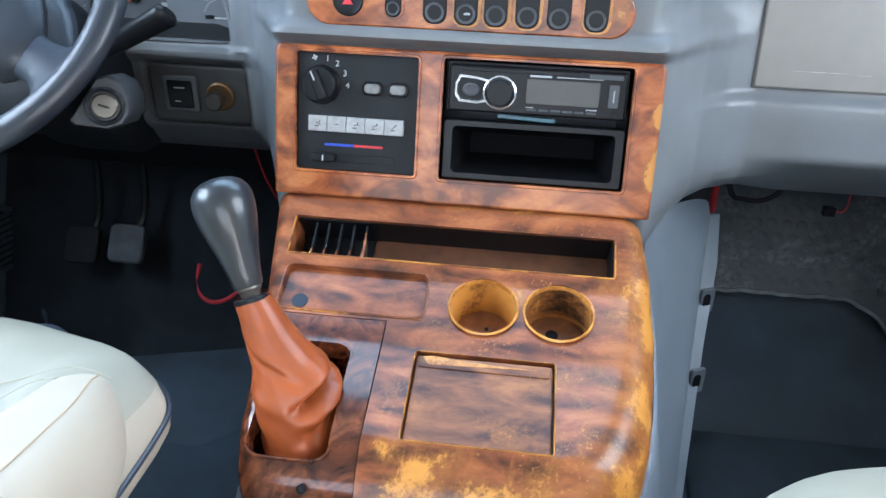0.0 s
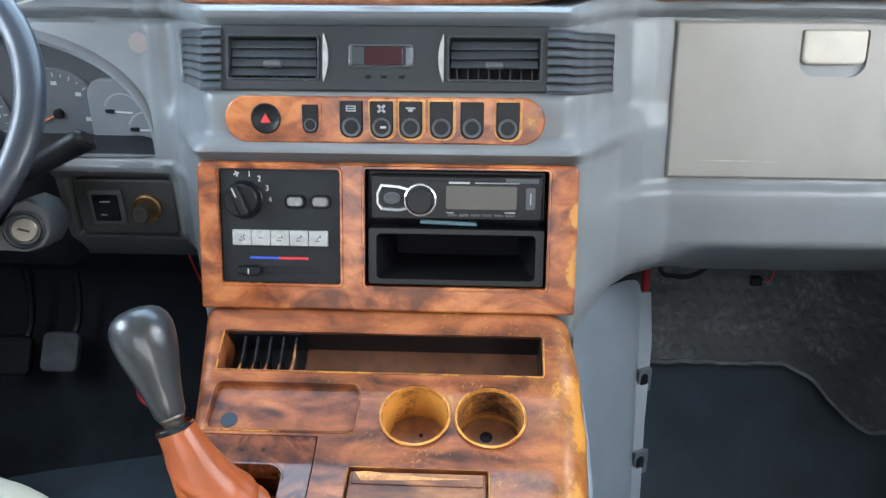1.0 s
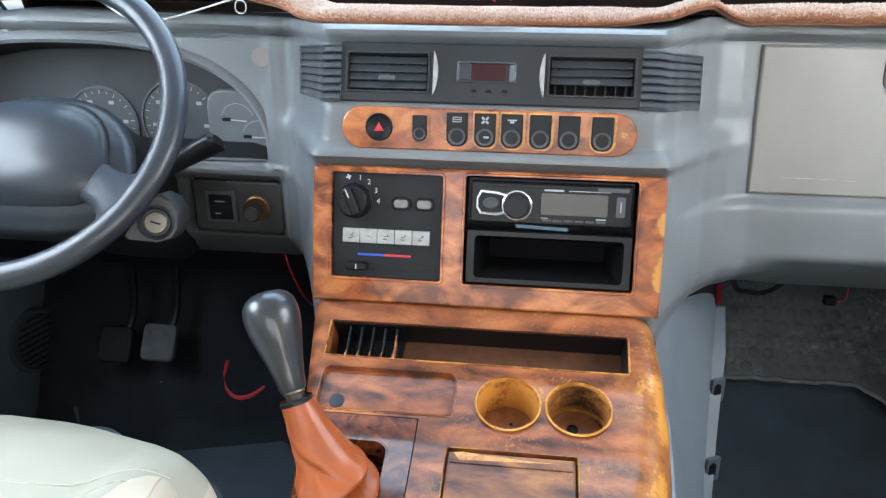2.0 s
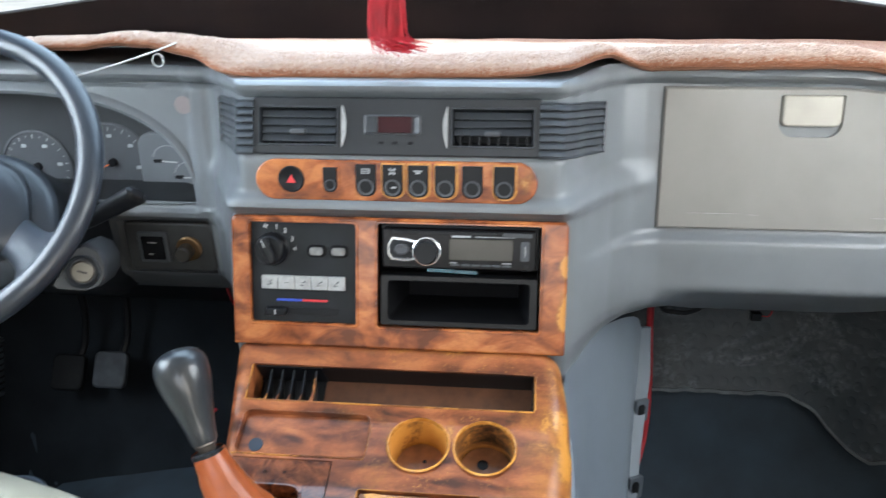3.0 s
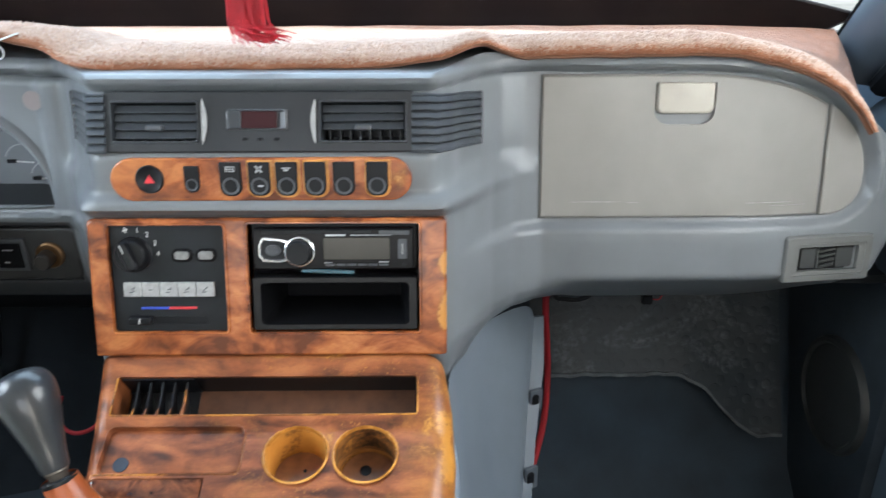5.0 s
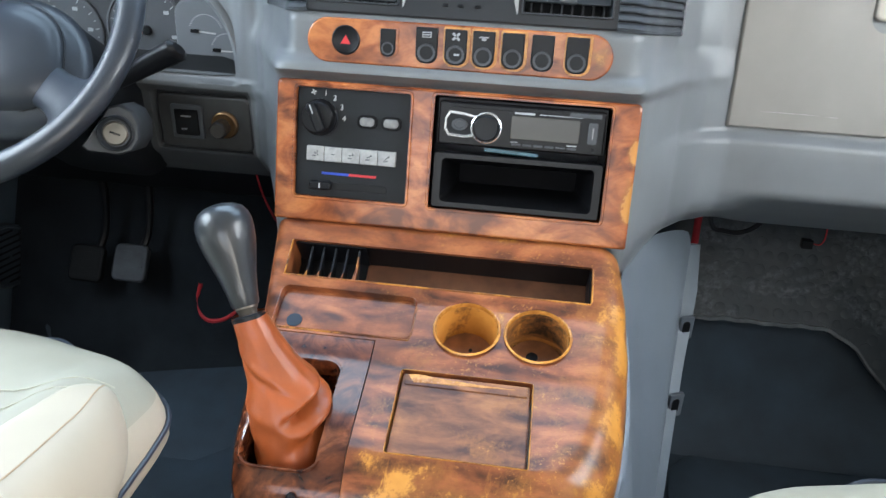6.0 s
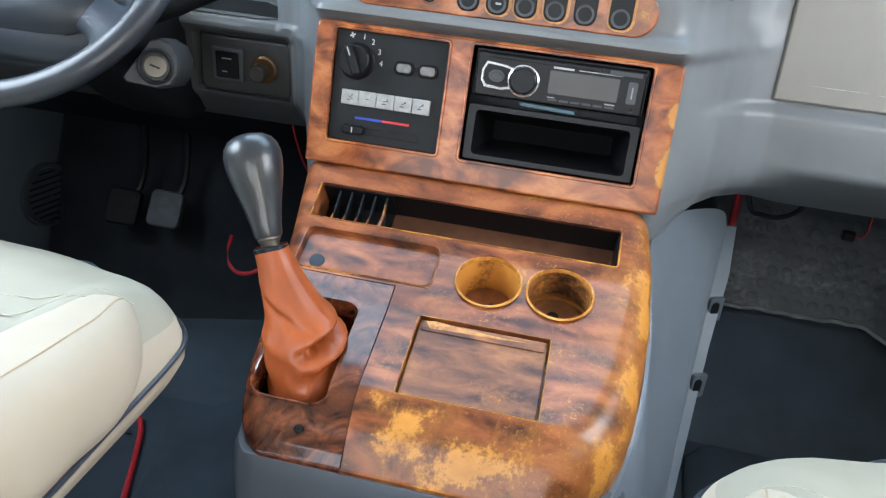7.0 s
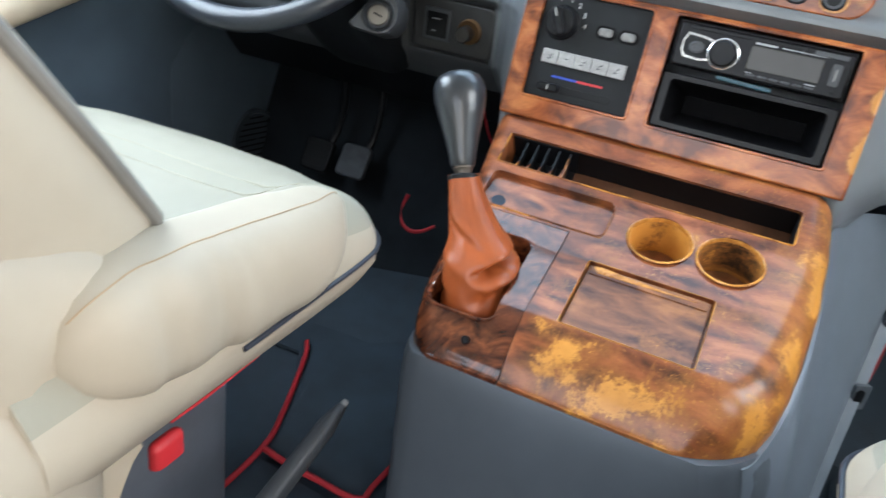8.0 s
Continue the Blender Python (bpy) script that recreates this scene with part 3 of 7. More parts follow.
def pocket_cutter(x0, x1, y0, y1, r, depth, top=0.05):
    """A pocket in the console's top that follows its slope."""
    za, zb = con_z(y0), con_z(y1)
    s = math.atan2(zb - za, y1 - y0)
    m = Matrix.Translation(((x0 + x1) / 2, (y0 + y1) / 2, (za + zb) / 2)) @ Matrix.Rotation(s, 4, "X")
    bm = bmesh.new()
    slab(bm, outline(x1 - x0, math.hypot(y1 - y0, zb - za), r), depth + top, m, z0=-depth)
    return bm, m


CUPS = [(0.059, -0.099), (0.133, -0.099)]


def build_console():
    con = thing("centre_console", (0.03, -0.15, FLOOR_Z), "burl-wood-effect centre console worn through to ochre, on a grey base", "console")
    slot, _ = pocket_cutter(-0.150, 0.187, -0.0585, -0.0225, 0.003, 0.048)
    tray, mt = pocket_cutter(-0.147, 0.001, -0.118, -0.070, 0.008, 0.0065)
    cuts = [slot, tray]
    slope = Matrix.Rotation(radians(21), 4, "X")
    for x, y in CUPS:
        c = bmesh.new()
        lathe(c, [(0.0335, -0.08), (0.0335, 0.05)], Matrix.Translation((x, y, con_z(y))) @ slope, 40)
        cuts.append(c)
    ash, ma = pocket_cutter(0.0, 0.1315, -0.2425, -0.1515, 0.0025, 0.016)
    cuts.append(ash)
    bez = bmesh.new()
    box(bez, (-0.133, -0.2230, 0.45), (0.2, 0.2, 0.6))
    cuts.append(bez)
    part("hood", carve(console_solid(), cuts), WOOD, con, smooth=30)
    # the separate gear-lever bezel
    keep = bmesh.new()
    box(keep, (-0.1342, -0.2242, 0.45), (0.2, 0.2, 0.6))
    bezel = carve(console_solid(), [keep], "INTERSECT")
    for v in bezel.verts:
        if v.co.z > 0.43:
            v.co.z -= 0.7 * ease(v.co.z, 0.43, 0.455) * max(0.0, -0.170 - v.co.y) ** 2 * ease(-v.co.y, -0.31, -0.16)
    hole, _ = pocket_cutter(-0.1325, -0.0605, -0.262, -0.152, 0.014, 0.06)
    bz = part("gear_bezel", carve(bezel, [hole]), WOODB, con, "dark red burl gear-lever surround", smooth=30)
    lipm = _
    rim = bmesh.new()
    o, i = outline(0.0800, 0.1245, 0.018), outline(0.0720, 0.1165, 0.014)
    loft(rim, [[lipm @ Vector((x, y, z)) for x, y in ring] for ring, z in ((o, -0.0006), (inset_ring(o, 0.0010), 0.0012), (inset_ring(o, 0.0024), 0.0014), (i, -0.0005), (inset_ring(i, 0.001), -0.022))], caps=False)
    part("opening_rim", rim, WOODB, bz)
    screw = bmesh.new()
    lathe(screw, [(0.0, -0.003), (0.0042, -0.003), (0.0042, 0.0004), (0.0034, 0.0009), (0.0028, -0.0004), (0.0, -0.0006)], Matrix.Translation((-0.078, -0.2765, con_z(-0.2765) + 0.0005)) @ Matrix.Rotation(radians(55), 4, "X"), 12, caps=False)
    part("screw_hole", screw, BLACK, bz)
    # ashtray lid with its pull lip
    lid = bmesh.new()
    slab(lid, outline(0.1275, 0.0925, 0.002), 0.008, ma, 0.0012, z0=-0.0112)
    ld = part("ashtray_lid", lid, WOODL, con, "scratched burl ashtray lid with a worn upper strip")
    lip = bmesh.new()
    slab(lip, outline(0.122, 0.013, 0.002), 0.0016, ma @ Matrix.Translation((0, 0.0385, 0)), 0.0008, z0=-0.0034)
    part("lid_lip", lip, WOODL, ld)
    chip = bmesh.new()
    streak = [(-0.058, 0.044), (-0.052, 0.035), (-0.030, 0.036), (0.012, 0.0375), (0.050, 0.0395), (0.010, 0.0405), (-0.022, 0.0425), (-0.048, 0.0455)]
    loft(chip, [[ma @ Vector((x, y, z)) for x, y in streak] for z in (-0.0024, -0.0014)])
    part("worn_streak", chip, OCHRE, ld, "ochre streak worn through the lacquer")
    rim = bmesh.new()
    o, i = outline(0.1337, 0.0982, 0.004), outline(0.1313, 0.0958, 0.0025)
    loft(rim, [[ma @ Vector((x, y, z)) for x, y in ring] for ring, z in ((o, -0.0005), (inset_ring(o, 0.0007), 0.0009), (i, 0.0006), (i, -0.012))], caps=False)
    part("ashtray_rim", rim, EDGE, con, "worn ochre edge")
    for x, y in CUPS:
        c = bmesh.new()
        m = Matrix.Translation((x, y, con_z(y))) @ slope
        lathe(c, [(0.0345, -0.001), (0.0350, 0.0006), (0.0343, 0.0013), (0.0333, 0.0008), (0.0324, -0.003), (0.0312, -0.042), (0.0300, -0.046), (0.0, -0.046)], m, 40, caps=False)
        cup = part("cup_holder", c, CUP if x < 0.1 else CUPD, con, "round cup holder worn to ochre inside" if x < 0.1 else "round cup holder with a dark stain inside")
        d = bmesh.new()
        lathe(d, [(0.0347, -0.0005), (0.0357, 0.0008), (0.0345, 0.0021), (0.0331, 0.0016), (0.0322, -0.0028)], m, 40, caps=False)
        part("cup_rim", d, OCHRE, cup, "ochre worn rim")
        d = bmesh.new()
        lathe(d, [(0.0, -0.0455), (0.0290, -0.0455), (0.0290, -0.0445), (0.0, -0.0445)], m, 32, caps=False)
        part("cup_bottom", d, CUPB, cup)
        h = bmesh.new()
        lathe(h, [(0.0, -0.0443), (0.0066 if x > 0.1 else 0.0022, -0.0443), (0.0060 if x > 0.1 else 0.002, -0.0438), (0.0, -0.0438)], m @ Matrix.Translation((-0.003 if x > 0.1 else 0.004, 0.0055, 0)), 16, caps=False)
        part("drain_hole", h, BLACK, cup)
    # the coin dividers in the slot
    for k in range(5):
        b = bmesh.new()
        x = -0.1275 + 0.0137 * k
        loft(b, [[(x + w, y, z) for y, z in ((-0.0245, 0.577), (-0.043, 0.562), (-0.0570, 0.555), (-0.078, 0.522), (-0.048, 0.524), (-0.035, 0.545))] for w in (-0.0011, 0.0011)])
        dv = part("coin_divider", b, BLACK, con)
        b = bmesh.new()
        tube(b, [(x, -0.0575, 0.5555), (x + 0.0004, -0.050, 0.5590)] if k < 4 else [(x, -0.0575, 0.5555), (x + 0.001, -0.045, 0.5625), (x, -0.032, 0.572)], [0.0018, 0.0009] if k < 4 else [0.0024, 0.0018, 0.0009], 6)
        part("worn_tip", b, EDGE, dv)
    b = bmesh.new()
    ms = pocket_cutter(-0.150, 0.187, -0.0585, -0.0225, 0.003, 0.048)
    ms[0].free()
    slab(b, outline(0.334, 0.044, 0.002), 0.003, ms[1], z0=-0.0475)
    # the recess's shade is put into this darker brown
    part("slot_floor", b, plain("shaded_slot_brown", (0.085, 0.033, 0.015), 0.4, vary=0.35, spots=45), con, "rubbed brown slot floor, darkened for the slot's shade")
    b = bmesh.new()
    slab(b, outline(0.080, 0.043, 0.002), 0.0012, ms[1] @ Matrix.Translation((-0.127, 0, 0)), z0=-0.0443)
    part("coin_floor", b, POCKET, con)
    # black plates added to darken the slot's inner walls
    b = bmesh.new()
    slab(b, outline(0.334, 0.040, 0.002), 0.0012, ms[1] @ Matrix.Translation((0, 0.0228, -0.024)) @ Matrix.Rotation(radians(90), 4, "X"))
    part("slot_wall", b, POCKET, con)
    b = bmesh.new()
    slab(b, outline(0.082, 0.040, 0.002), 0.0014, ms[1] @ Matrix.Translation((-0.126, 0.0215, -0.024)) @ Matrix.Rotation(radians(90), 4, "X"))
    part("coin_wall", b, BLACK, con)
    b = bmesh.new()
    slab(b, outline(0.040, 0.044, 0.002), 0.0012, ms[1] @ Matrix.Translation((0.1668, 0, -0.026)) @ Matrix.Rotation(radians(90), 4, "Y"))
    part("slot_end", b, POCKET, con)
    # a round blind plug in the shallow tray
    b = bmesh.new()
    lathe(b, [(0.0, -0.0068), (0.0085, -0.0068), (0.0083, -0.0058), (0.0, -0.0056)], mt @ Matrix.Translation((-0.053, -0.014, 0)), 24, caps=False)
    part("plug", b, plain("plug_plastic", (0.030, 0.040, 0.055), 0.6, spec=0.2), con)
    b = bmesh.new()
    o, i = outline(0.151, 0.0565, 0.010), outline(0.1475, 0.053, 0.008)
    loft(b, [[mt @ Vector((x, y, z)) for x, y in ring] for ring, z in ((o, -0.0005), (inset_ring(o, 0.0008), 0.0007), (i, 0.0004), (inset_ring(i, 0.001), -0.0062))], caps=False)
    part("tray_rim", b, WOOD, con)
    b = bmesh.new()
    tube(b, [(-0.149, -0.0590, con_z(-0.0590)), (0.0, -0.0592, con_z(-0.0592)), (0.1865, -0.0590, con_z(-0.0590)), (0.1878, -0.0560, con_z(-0.0560)), (0.1878, -0.0240, con_z(-0.0240))], 0.0011, 6)
    part("slot_edge", b, EDGE, con, "ochre worn edge")
    b = bmesh.new()
    tube(b, [(-0.1505, -0.0235, con_z(-0.0235)), (-0.1505, -0.0590, con_z(-0.0590))], 0.0010, 6)
    part("slot_edge", b, EDGE, con)
    b = bmesh.new()
    tube(b, [(-0.150, -0.1195, con_z(-0.1195)), (-0.08, -0.1198, con_z(-0.1198)), (0.0, -0.1195, con_z(-0.1195)), (0.0025, -0.112, con_z(-0.112)), (0.0028, -0.08, con_z(-0.08))], 0.0009, 6)
    part("tray_edge", b, EDGE, con)
    # grey base below the wood
    bm = bmesh.new()
    rings = []
    for z, gl, gr, gf in ((0.4200, 0.0004, 0.0004, 0.0095), (0.4160, 0.0022, 0.0025, 0.0105), (0.405, 0.004, 0.006, 0.0115), (0.380, 0.005, 0.012, 0.012), (0.25, 0.001, 0.035, 0.014), (FLOOR_Z - 0.01, -0.003, 0.06, 0.016)):
        pts = []
        n = 30
        for k in range(n + 1):
            y = 0.02 - 0.302 * k / n
            pts.append((lerp(y, LEFT_Y, LEFT_X) - gl, y - gf * k / n, z))
        for k in range(1, 20):
            u = k / 20
            a, b2 = pts[n], (lerp(-0.282, RIGHT_Y, RIGHT_X) + gr, -0.282 - gf, z)
            pts.append((a[0] + (b2[0] - a[0]) * u, -0.282 - gf - lerp(z, [0.25, 0.38, 0.42], [0.014, 0.009, 0.002]) * math.sin(math.pi * u) ** 0.6, z))
        for k in range(2 * n + 1):
            f = (k / (2 * n)) ** 1.8
            y = -0.282 + 0.302 * f
            pts.append((lerp(y, RIGHT_Y, RIGHT_X) + gr, y - gf * (1 - f), z))
        rings.append(pts)
    loft(bm, rings)
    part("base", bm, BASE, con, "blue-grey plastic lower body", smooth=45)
    # right flank: from the wood's edge forward and outward to a flange by the engine cover
    bm = bmesh.new()
    rows = []
    top = smooth_line([(lerp(y, RIGHT_Y, RIGHT_X) - 0.001, y, con_z(y) - 0.030 - max(0.0, con_z(y) - 0.030 - 0.417) * (1 - ease(y, -0.26, -0.15))) for y in (-0.256, -0.24, -0.20, -0.16, -0.08, -0.02)] + [(0.232, 0.05, 0.560), (0.266, 0.16, 0.545), (0.318, 0.245, 0.528), (0.352, 0.288, 0.512), (0.364, 0.300, 0.486)], 5)
    n = len(top)
    for k, p in enumerate(top):
        s = k / (n - 1)
        row = [p]
        lift = 0.0035 * (1 - ease(s, 0.35, 0.6))
        for i in range(17):
            u = i / 16
            z = p.z - 0.002 + (FLOOR_Z - 0.005 - p.z) * u
            foot = Vector((0.276 + 0.042 * s, -0.286 + 0.256 * s, z))
            q = p.lerp(foot, u)
            out = s * s * math.sin(math.pi * u)
            q = Vector((q.x + lift - 0.012 * out + 0.010 * math.sin(math.pi * s) * u, q.y - 0.045 * out, z))
            skin = Vector((lerp(p.y, RIGHT_Y, RIGHT_X) + lerp(z, [0.05, 0.25, 0.38, 0.405, 0.416, 0.42], [0.060, 0.035, 0.012, 0.006, 0.0025, 0.0012]) + 0.0012, p.y - 0.012 * lerp(p.y, [-0.28, 0.0], [1, 0]), z))
            row.append(skin.lerp(q, ease(s, 0.02, 0.30)))
        rows.append(row)
    sheet(bm, rows)
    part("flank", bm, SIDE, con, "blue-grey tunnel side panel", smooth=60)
    edge = [Vector(p) for p in rows[-1]]
    bm = bmesh.new()
    loft(bm, [[p + Vector((x * w, y * w, 0)) for x, y in ((0, 0), (0.004, 0.002), (0.014, 0.007), (0.015, 0.011), (0.004, 0.012), (0, 0.008))] for p, w in ((p, lerp(k, [0, 1, 3, 6, 13], [0.4, 1.1, 1.5, 1.1, 0.8])) for k, p in enumerate(edge[:14]))])
    fl = part("flange", bm, SIDE, con, "flange with fastening slots")
    for k in (4, 7):
        p = edge[k].lerp(edge[k + 1], 0.3)
        bm = bmesh.new()
        m = Matrix.Translation(p + Vector((0.0105, 0.006, 0))) @ Matrix.Rotation(radians(26), 4, "Z") @ Matrix.Rotation(radians(90), 4, "X")
        slab(bm, outline(0.022, 0.038, 0.003), 0.005, m, 0.001, z0=-0.001)
        c = part("clip", bm, BASE, fl)
        bm = bmesh.new()
        slab(bm, outline(0.012, 0.024, 0.006), 0.002, m @ Matrix.Translation((-0.002, 0, 0.0032)), 0.0005)
        part("slot", bm, BLACK, fl)
    return con, rows


console, flank_rows = build_console()

# ---------------------------------------------------------------- steering wheel
WHEEL_AT = Vector((-0.503, -0.029, 0.807))
WHEEL_M = Matrix.Translation(WHEEL_AT) @ Matrix.Rotation(radians(2.3), 4, "Z") @ Matrix.Rotation(radians(51.9), 4, "X")


def build_wheel():
    w = thing("steering_wheel", WHEEL_AT, "dark grey four-spoke steering wheel with a padded hub", "steering wheel")
    bm = bmesh.new()
    rings = []
    for k in range(72):
        a = 2 * math.pi * k / 72
        c = Vector((0.184 * math.cos(a), 0.184 * math.sin(a), 0))
        o = Vector((math.cos(a), math.sin(a), 0))
        rings.append([WHEEL_M @ (c + 0.0148 * math.cos(b) * o + Vector((0, 0, 0.0135 * math.sin(b)))) for b in (2 * math.pi * i / 16 for i in range(16))])
    loft(bm, rings + [rings[0]], caps=False)
    part("rim", bm, WHEEL, w, smooth=60)
    # padded hub: a domed cap over a wider moulding that runs into the lower spokes
    def cap(half_w, half_h, y0, z0, rise, power):
        rings = []
        for k in range(13):
            u = k / 12
            r = math.cos(math.pi / 2 * u) ** 0.75 if k < 12 else 0.01
            ring = []
            for i in range(56):
                a = 2 * math.pi * i / 56
                cx, cy = math.copysign(abs(math.cos(a)) ** power, math.cos(a)), math.copysign(abs(math.sin(a)) ** power, math.sin(a))
                pinch = 1 - 0.14 * cy
                ring.append(WHEEL_M @ Vector((half_w * r * cx * pinch, y0 + half_h * r * cy, z0 + rise * math.sin(math.pi / 2 * u) ** 1.2)))
            rings.append(ring)
        return rings
    bm = bmesh.new()
    rings = cap(0.118, 0.088, -0.026, -0.066, 0.036, 0.80)
    loft(bm, rings)
    pad_back = part("hub_moulding", bm, WHEEL, w, smooth=60)
    bm = bmesh.new()
    rings = cap(0.096, 0.068, -0.022, -0.046, 0.034, 0.66)
    loft(bm, rings)
    part("hub_pad", bm, WHEEL, w, "padded hub cover", smooth=60)
    bm = bmesh.new()
    tube(bm, [p for p in rings[1]] + [rings[1][0]], 0.0011, 6)
    part("pad_seam", bm, BLACK, pad_back)
    for a0, a1 in ((-26, -33), (-154, -147)):
        bm = bmesh.new()
        rings = []
        for k in range(17):
            u = k / 16
            a = radians(a0 + (a1 - a0) * u)
            r = 0.050 + 0.130 * u
            p = Vector((r * math.cos(a), r * math.sin(a) - 0.014 * (1 - u), -0.062 + 0.062 * u ** 1.15))
            t = Vector((-math.sin(a), math.cos(a), 0))
            hw = 0.036 - 0.012 * math.sin(math.pi * u) + 0.016 * ease(u, 0.72, 1.0)
            rings.append([WHEEL_M @ (p + t * hw * cx + Vector((0, 0, 0.011 * cz))) for cx, cz in ((-1, -0.4), (-0.85, -1), (0.85, -1), (1, -0.4), (1, 0.2), (0.86, 0.66), (0.5, 0.95), (0, 1.05), (-0.5, 0.95), (-0.86, 0.66), (-1, 0.2))])
        loft(bm, rings)
        part("spoke", bm, WHEEL, w, smooth=60)
    return w


build_wheel()

# ---------------------------------------------------------------- gear lever
def build_gear():
    g = thing("gear_lever", (-0.10, -0.21, 0.49), "glossy dark grey gear knob over a tan leather boot", "gear lever")
    foot, neck, tip = Vector((-0.0965, -0.208, 0.458)), Vector((-0.1425, -0.186, 0.577)), Vector((-0.180, -0.150, 0.672))
    ax = (tip - neck).normalized()
    m = Matrix.Translation(neck) @ ax.to_track_quat("Z", "Y").to_matrix().to_4x4()
    L = (tip - neck).length
    bm = bmesh.new()
    lathe(bm, [(0.0, 0.008), (0.0122, 0.008), (0.0134, 0.011), (0.0145, 0.021), (0.0180, 0.038), (0.0226, 0.056), (0.0256, 0.069), (0.0270, 0.079), (0.0269, 0.088), (0.0250, 0.0955), (0.0207, 0.1015), (0.0140, 0.1054), (0.0065, 0.1070), (0.0, 0.1074)], m, 40, caps=False)
    part("knob", bm, KNOB, g, "glossy dark grey pear-shaped knob", smooth=60)
    bm = bmesh.new()
    lathe(bm, [(0.0, -0.004), (0.0085, -0.004), (0.0090, 0.003), (0.0110, 0.006), (0.0105, 0.011), (0.0, 0.011)], m, 24, caps=False)
    part("collar", bm, plain("dull_steel", (0.16, 0.14, 0.12), 0.42, 0.9), g)
    bm = bmesh.new()
    lathe(bm, [(0.0100, -0.0055), (0.0165, -0.0055), (0.0168, -0.0020), (0.0150, -0.0005), (0.0095, -0.0005)], m, 24, caps=False)
    part("boot_ring", bm, BLACK, g)
    # leather boot, pinched and folded towards the bezel
    bm = bmesh.new()
    rings = []
    n, seg = 52, 72

    def dent(u, at, w):
        return math.exp(-((u - at) / w) ** 2)
    for k in range(n + 1):
        u = k / n
        c = neck.lerp(foot, u) + Vector((0.006 * math.sin(u * 3) + 0.006 * dent(u, 0.56, 0.2), -0.004 * math.sin(u * math.pi), 0))
        rx, ry = lerp(u, [0, 0.15, 0.45, 0.60, 0.8, 0.92, 1], [0.0160, 0.0190, 0.0290, 0.0350, 0.0360, 0.0350, 0.0355]), lerp(u, [0, 0.15, 0.45, 0.60, 0.8, 1], [0.0160, 0.0180, 0.0270, 0.0360, 0.0420, 0.0480])
        tilt = Matrix.Rotation(radians(-18 * (1 - u)), 3, "Y") @ Matrix.Rotation(radians(-12 * (1 - u) + 10 * u), 3, "X")
        ring = []
        for i in range(seg):
            a = 2 * math.pi * i / seg
            q = (a + math.pi) % (2 * math.pi) - math.pi
            # the tuck opens to the tunnel side and dies out round the front
            w = max(0.0, math.cos(min(math.pi / 2, abs(q + 0.10) * 1.15))) ** 1.1
            uc = 0.600 - 0.055 * q
            f = 1 + 0.03 * u * math.sin(3 * a + 2.5 * u + 0.6) + 0.010 * u * math.sin(7 * a - 3 * u)
            f += w * (0.16 * dent(u, uc - 0.085, 0.055) - 0.90 * dent(u, uc + 0.005, 0.030) + 0.22 * dent(u, uc + 0.090, 0.050) - 0.12 * dent(u, uc + 0.20, 0.05))
            # slanting folds over the front
            v = max(0.0, math.cos(a + 1.75)) ** 2
            f += v * (0.05 * dent(u, 0.62 + 0.16 * q, 0.035) - 0.09 * dent(u, 0.70 + 0.16 * q, 0.03) + 0.05 * dent(u, 0.80 + 0.08 * q, 0.05))
            left = max(0.0, math.cos(a - 3.5)) ** 2
            f += left * (0.08 * dent(u, 0.60, 0.14) - 0.14 * ease(u, 0.80, 0.95) + 0.14 * dent(u, 1.0, 0.05))
            p = Vector((rx * f * math.cos(a), ry * f * math.sin(a), 0))
            ring.append(c + tilt @ p + Vector((0, 0, 0.004 * u * noise.noise((4 * math.cos(a), 4 * math.sin(a), 6 * u)))))
        rings.append(ring)
    loft(bm, rings, caps=False)
    part("boot", bm, TAN, g, "creased tan leather boot", smooth=70)


build_gear()


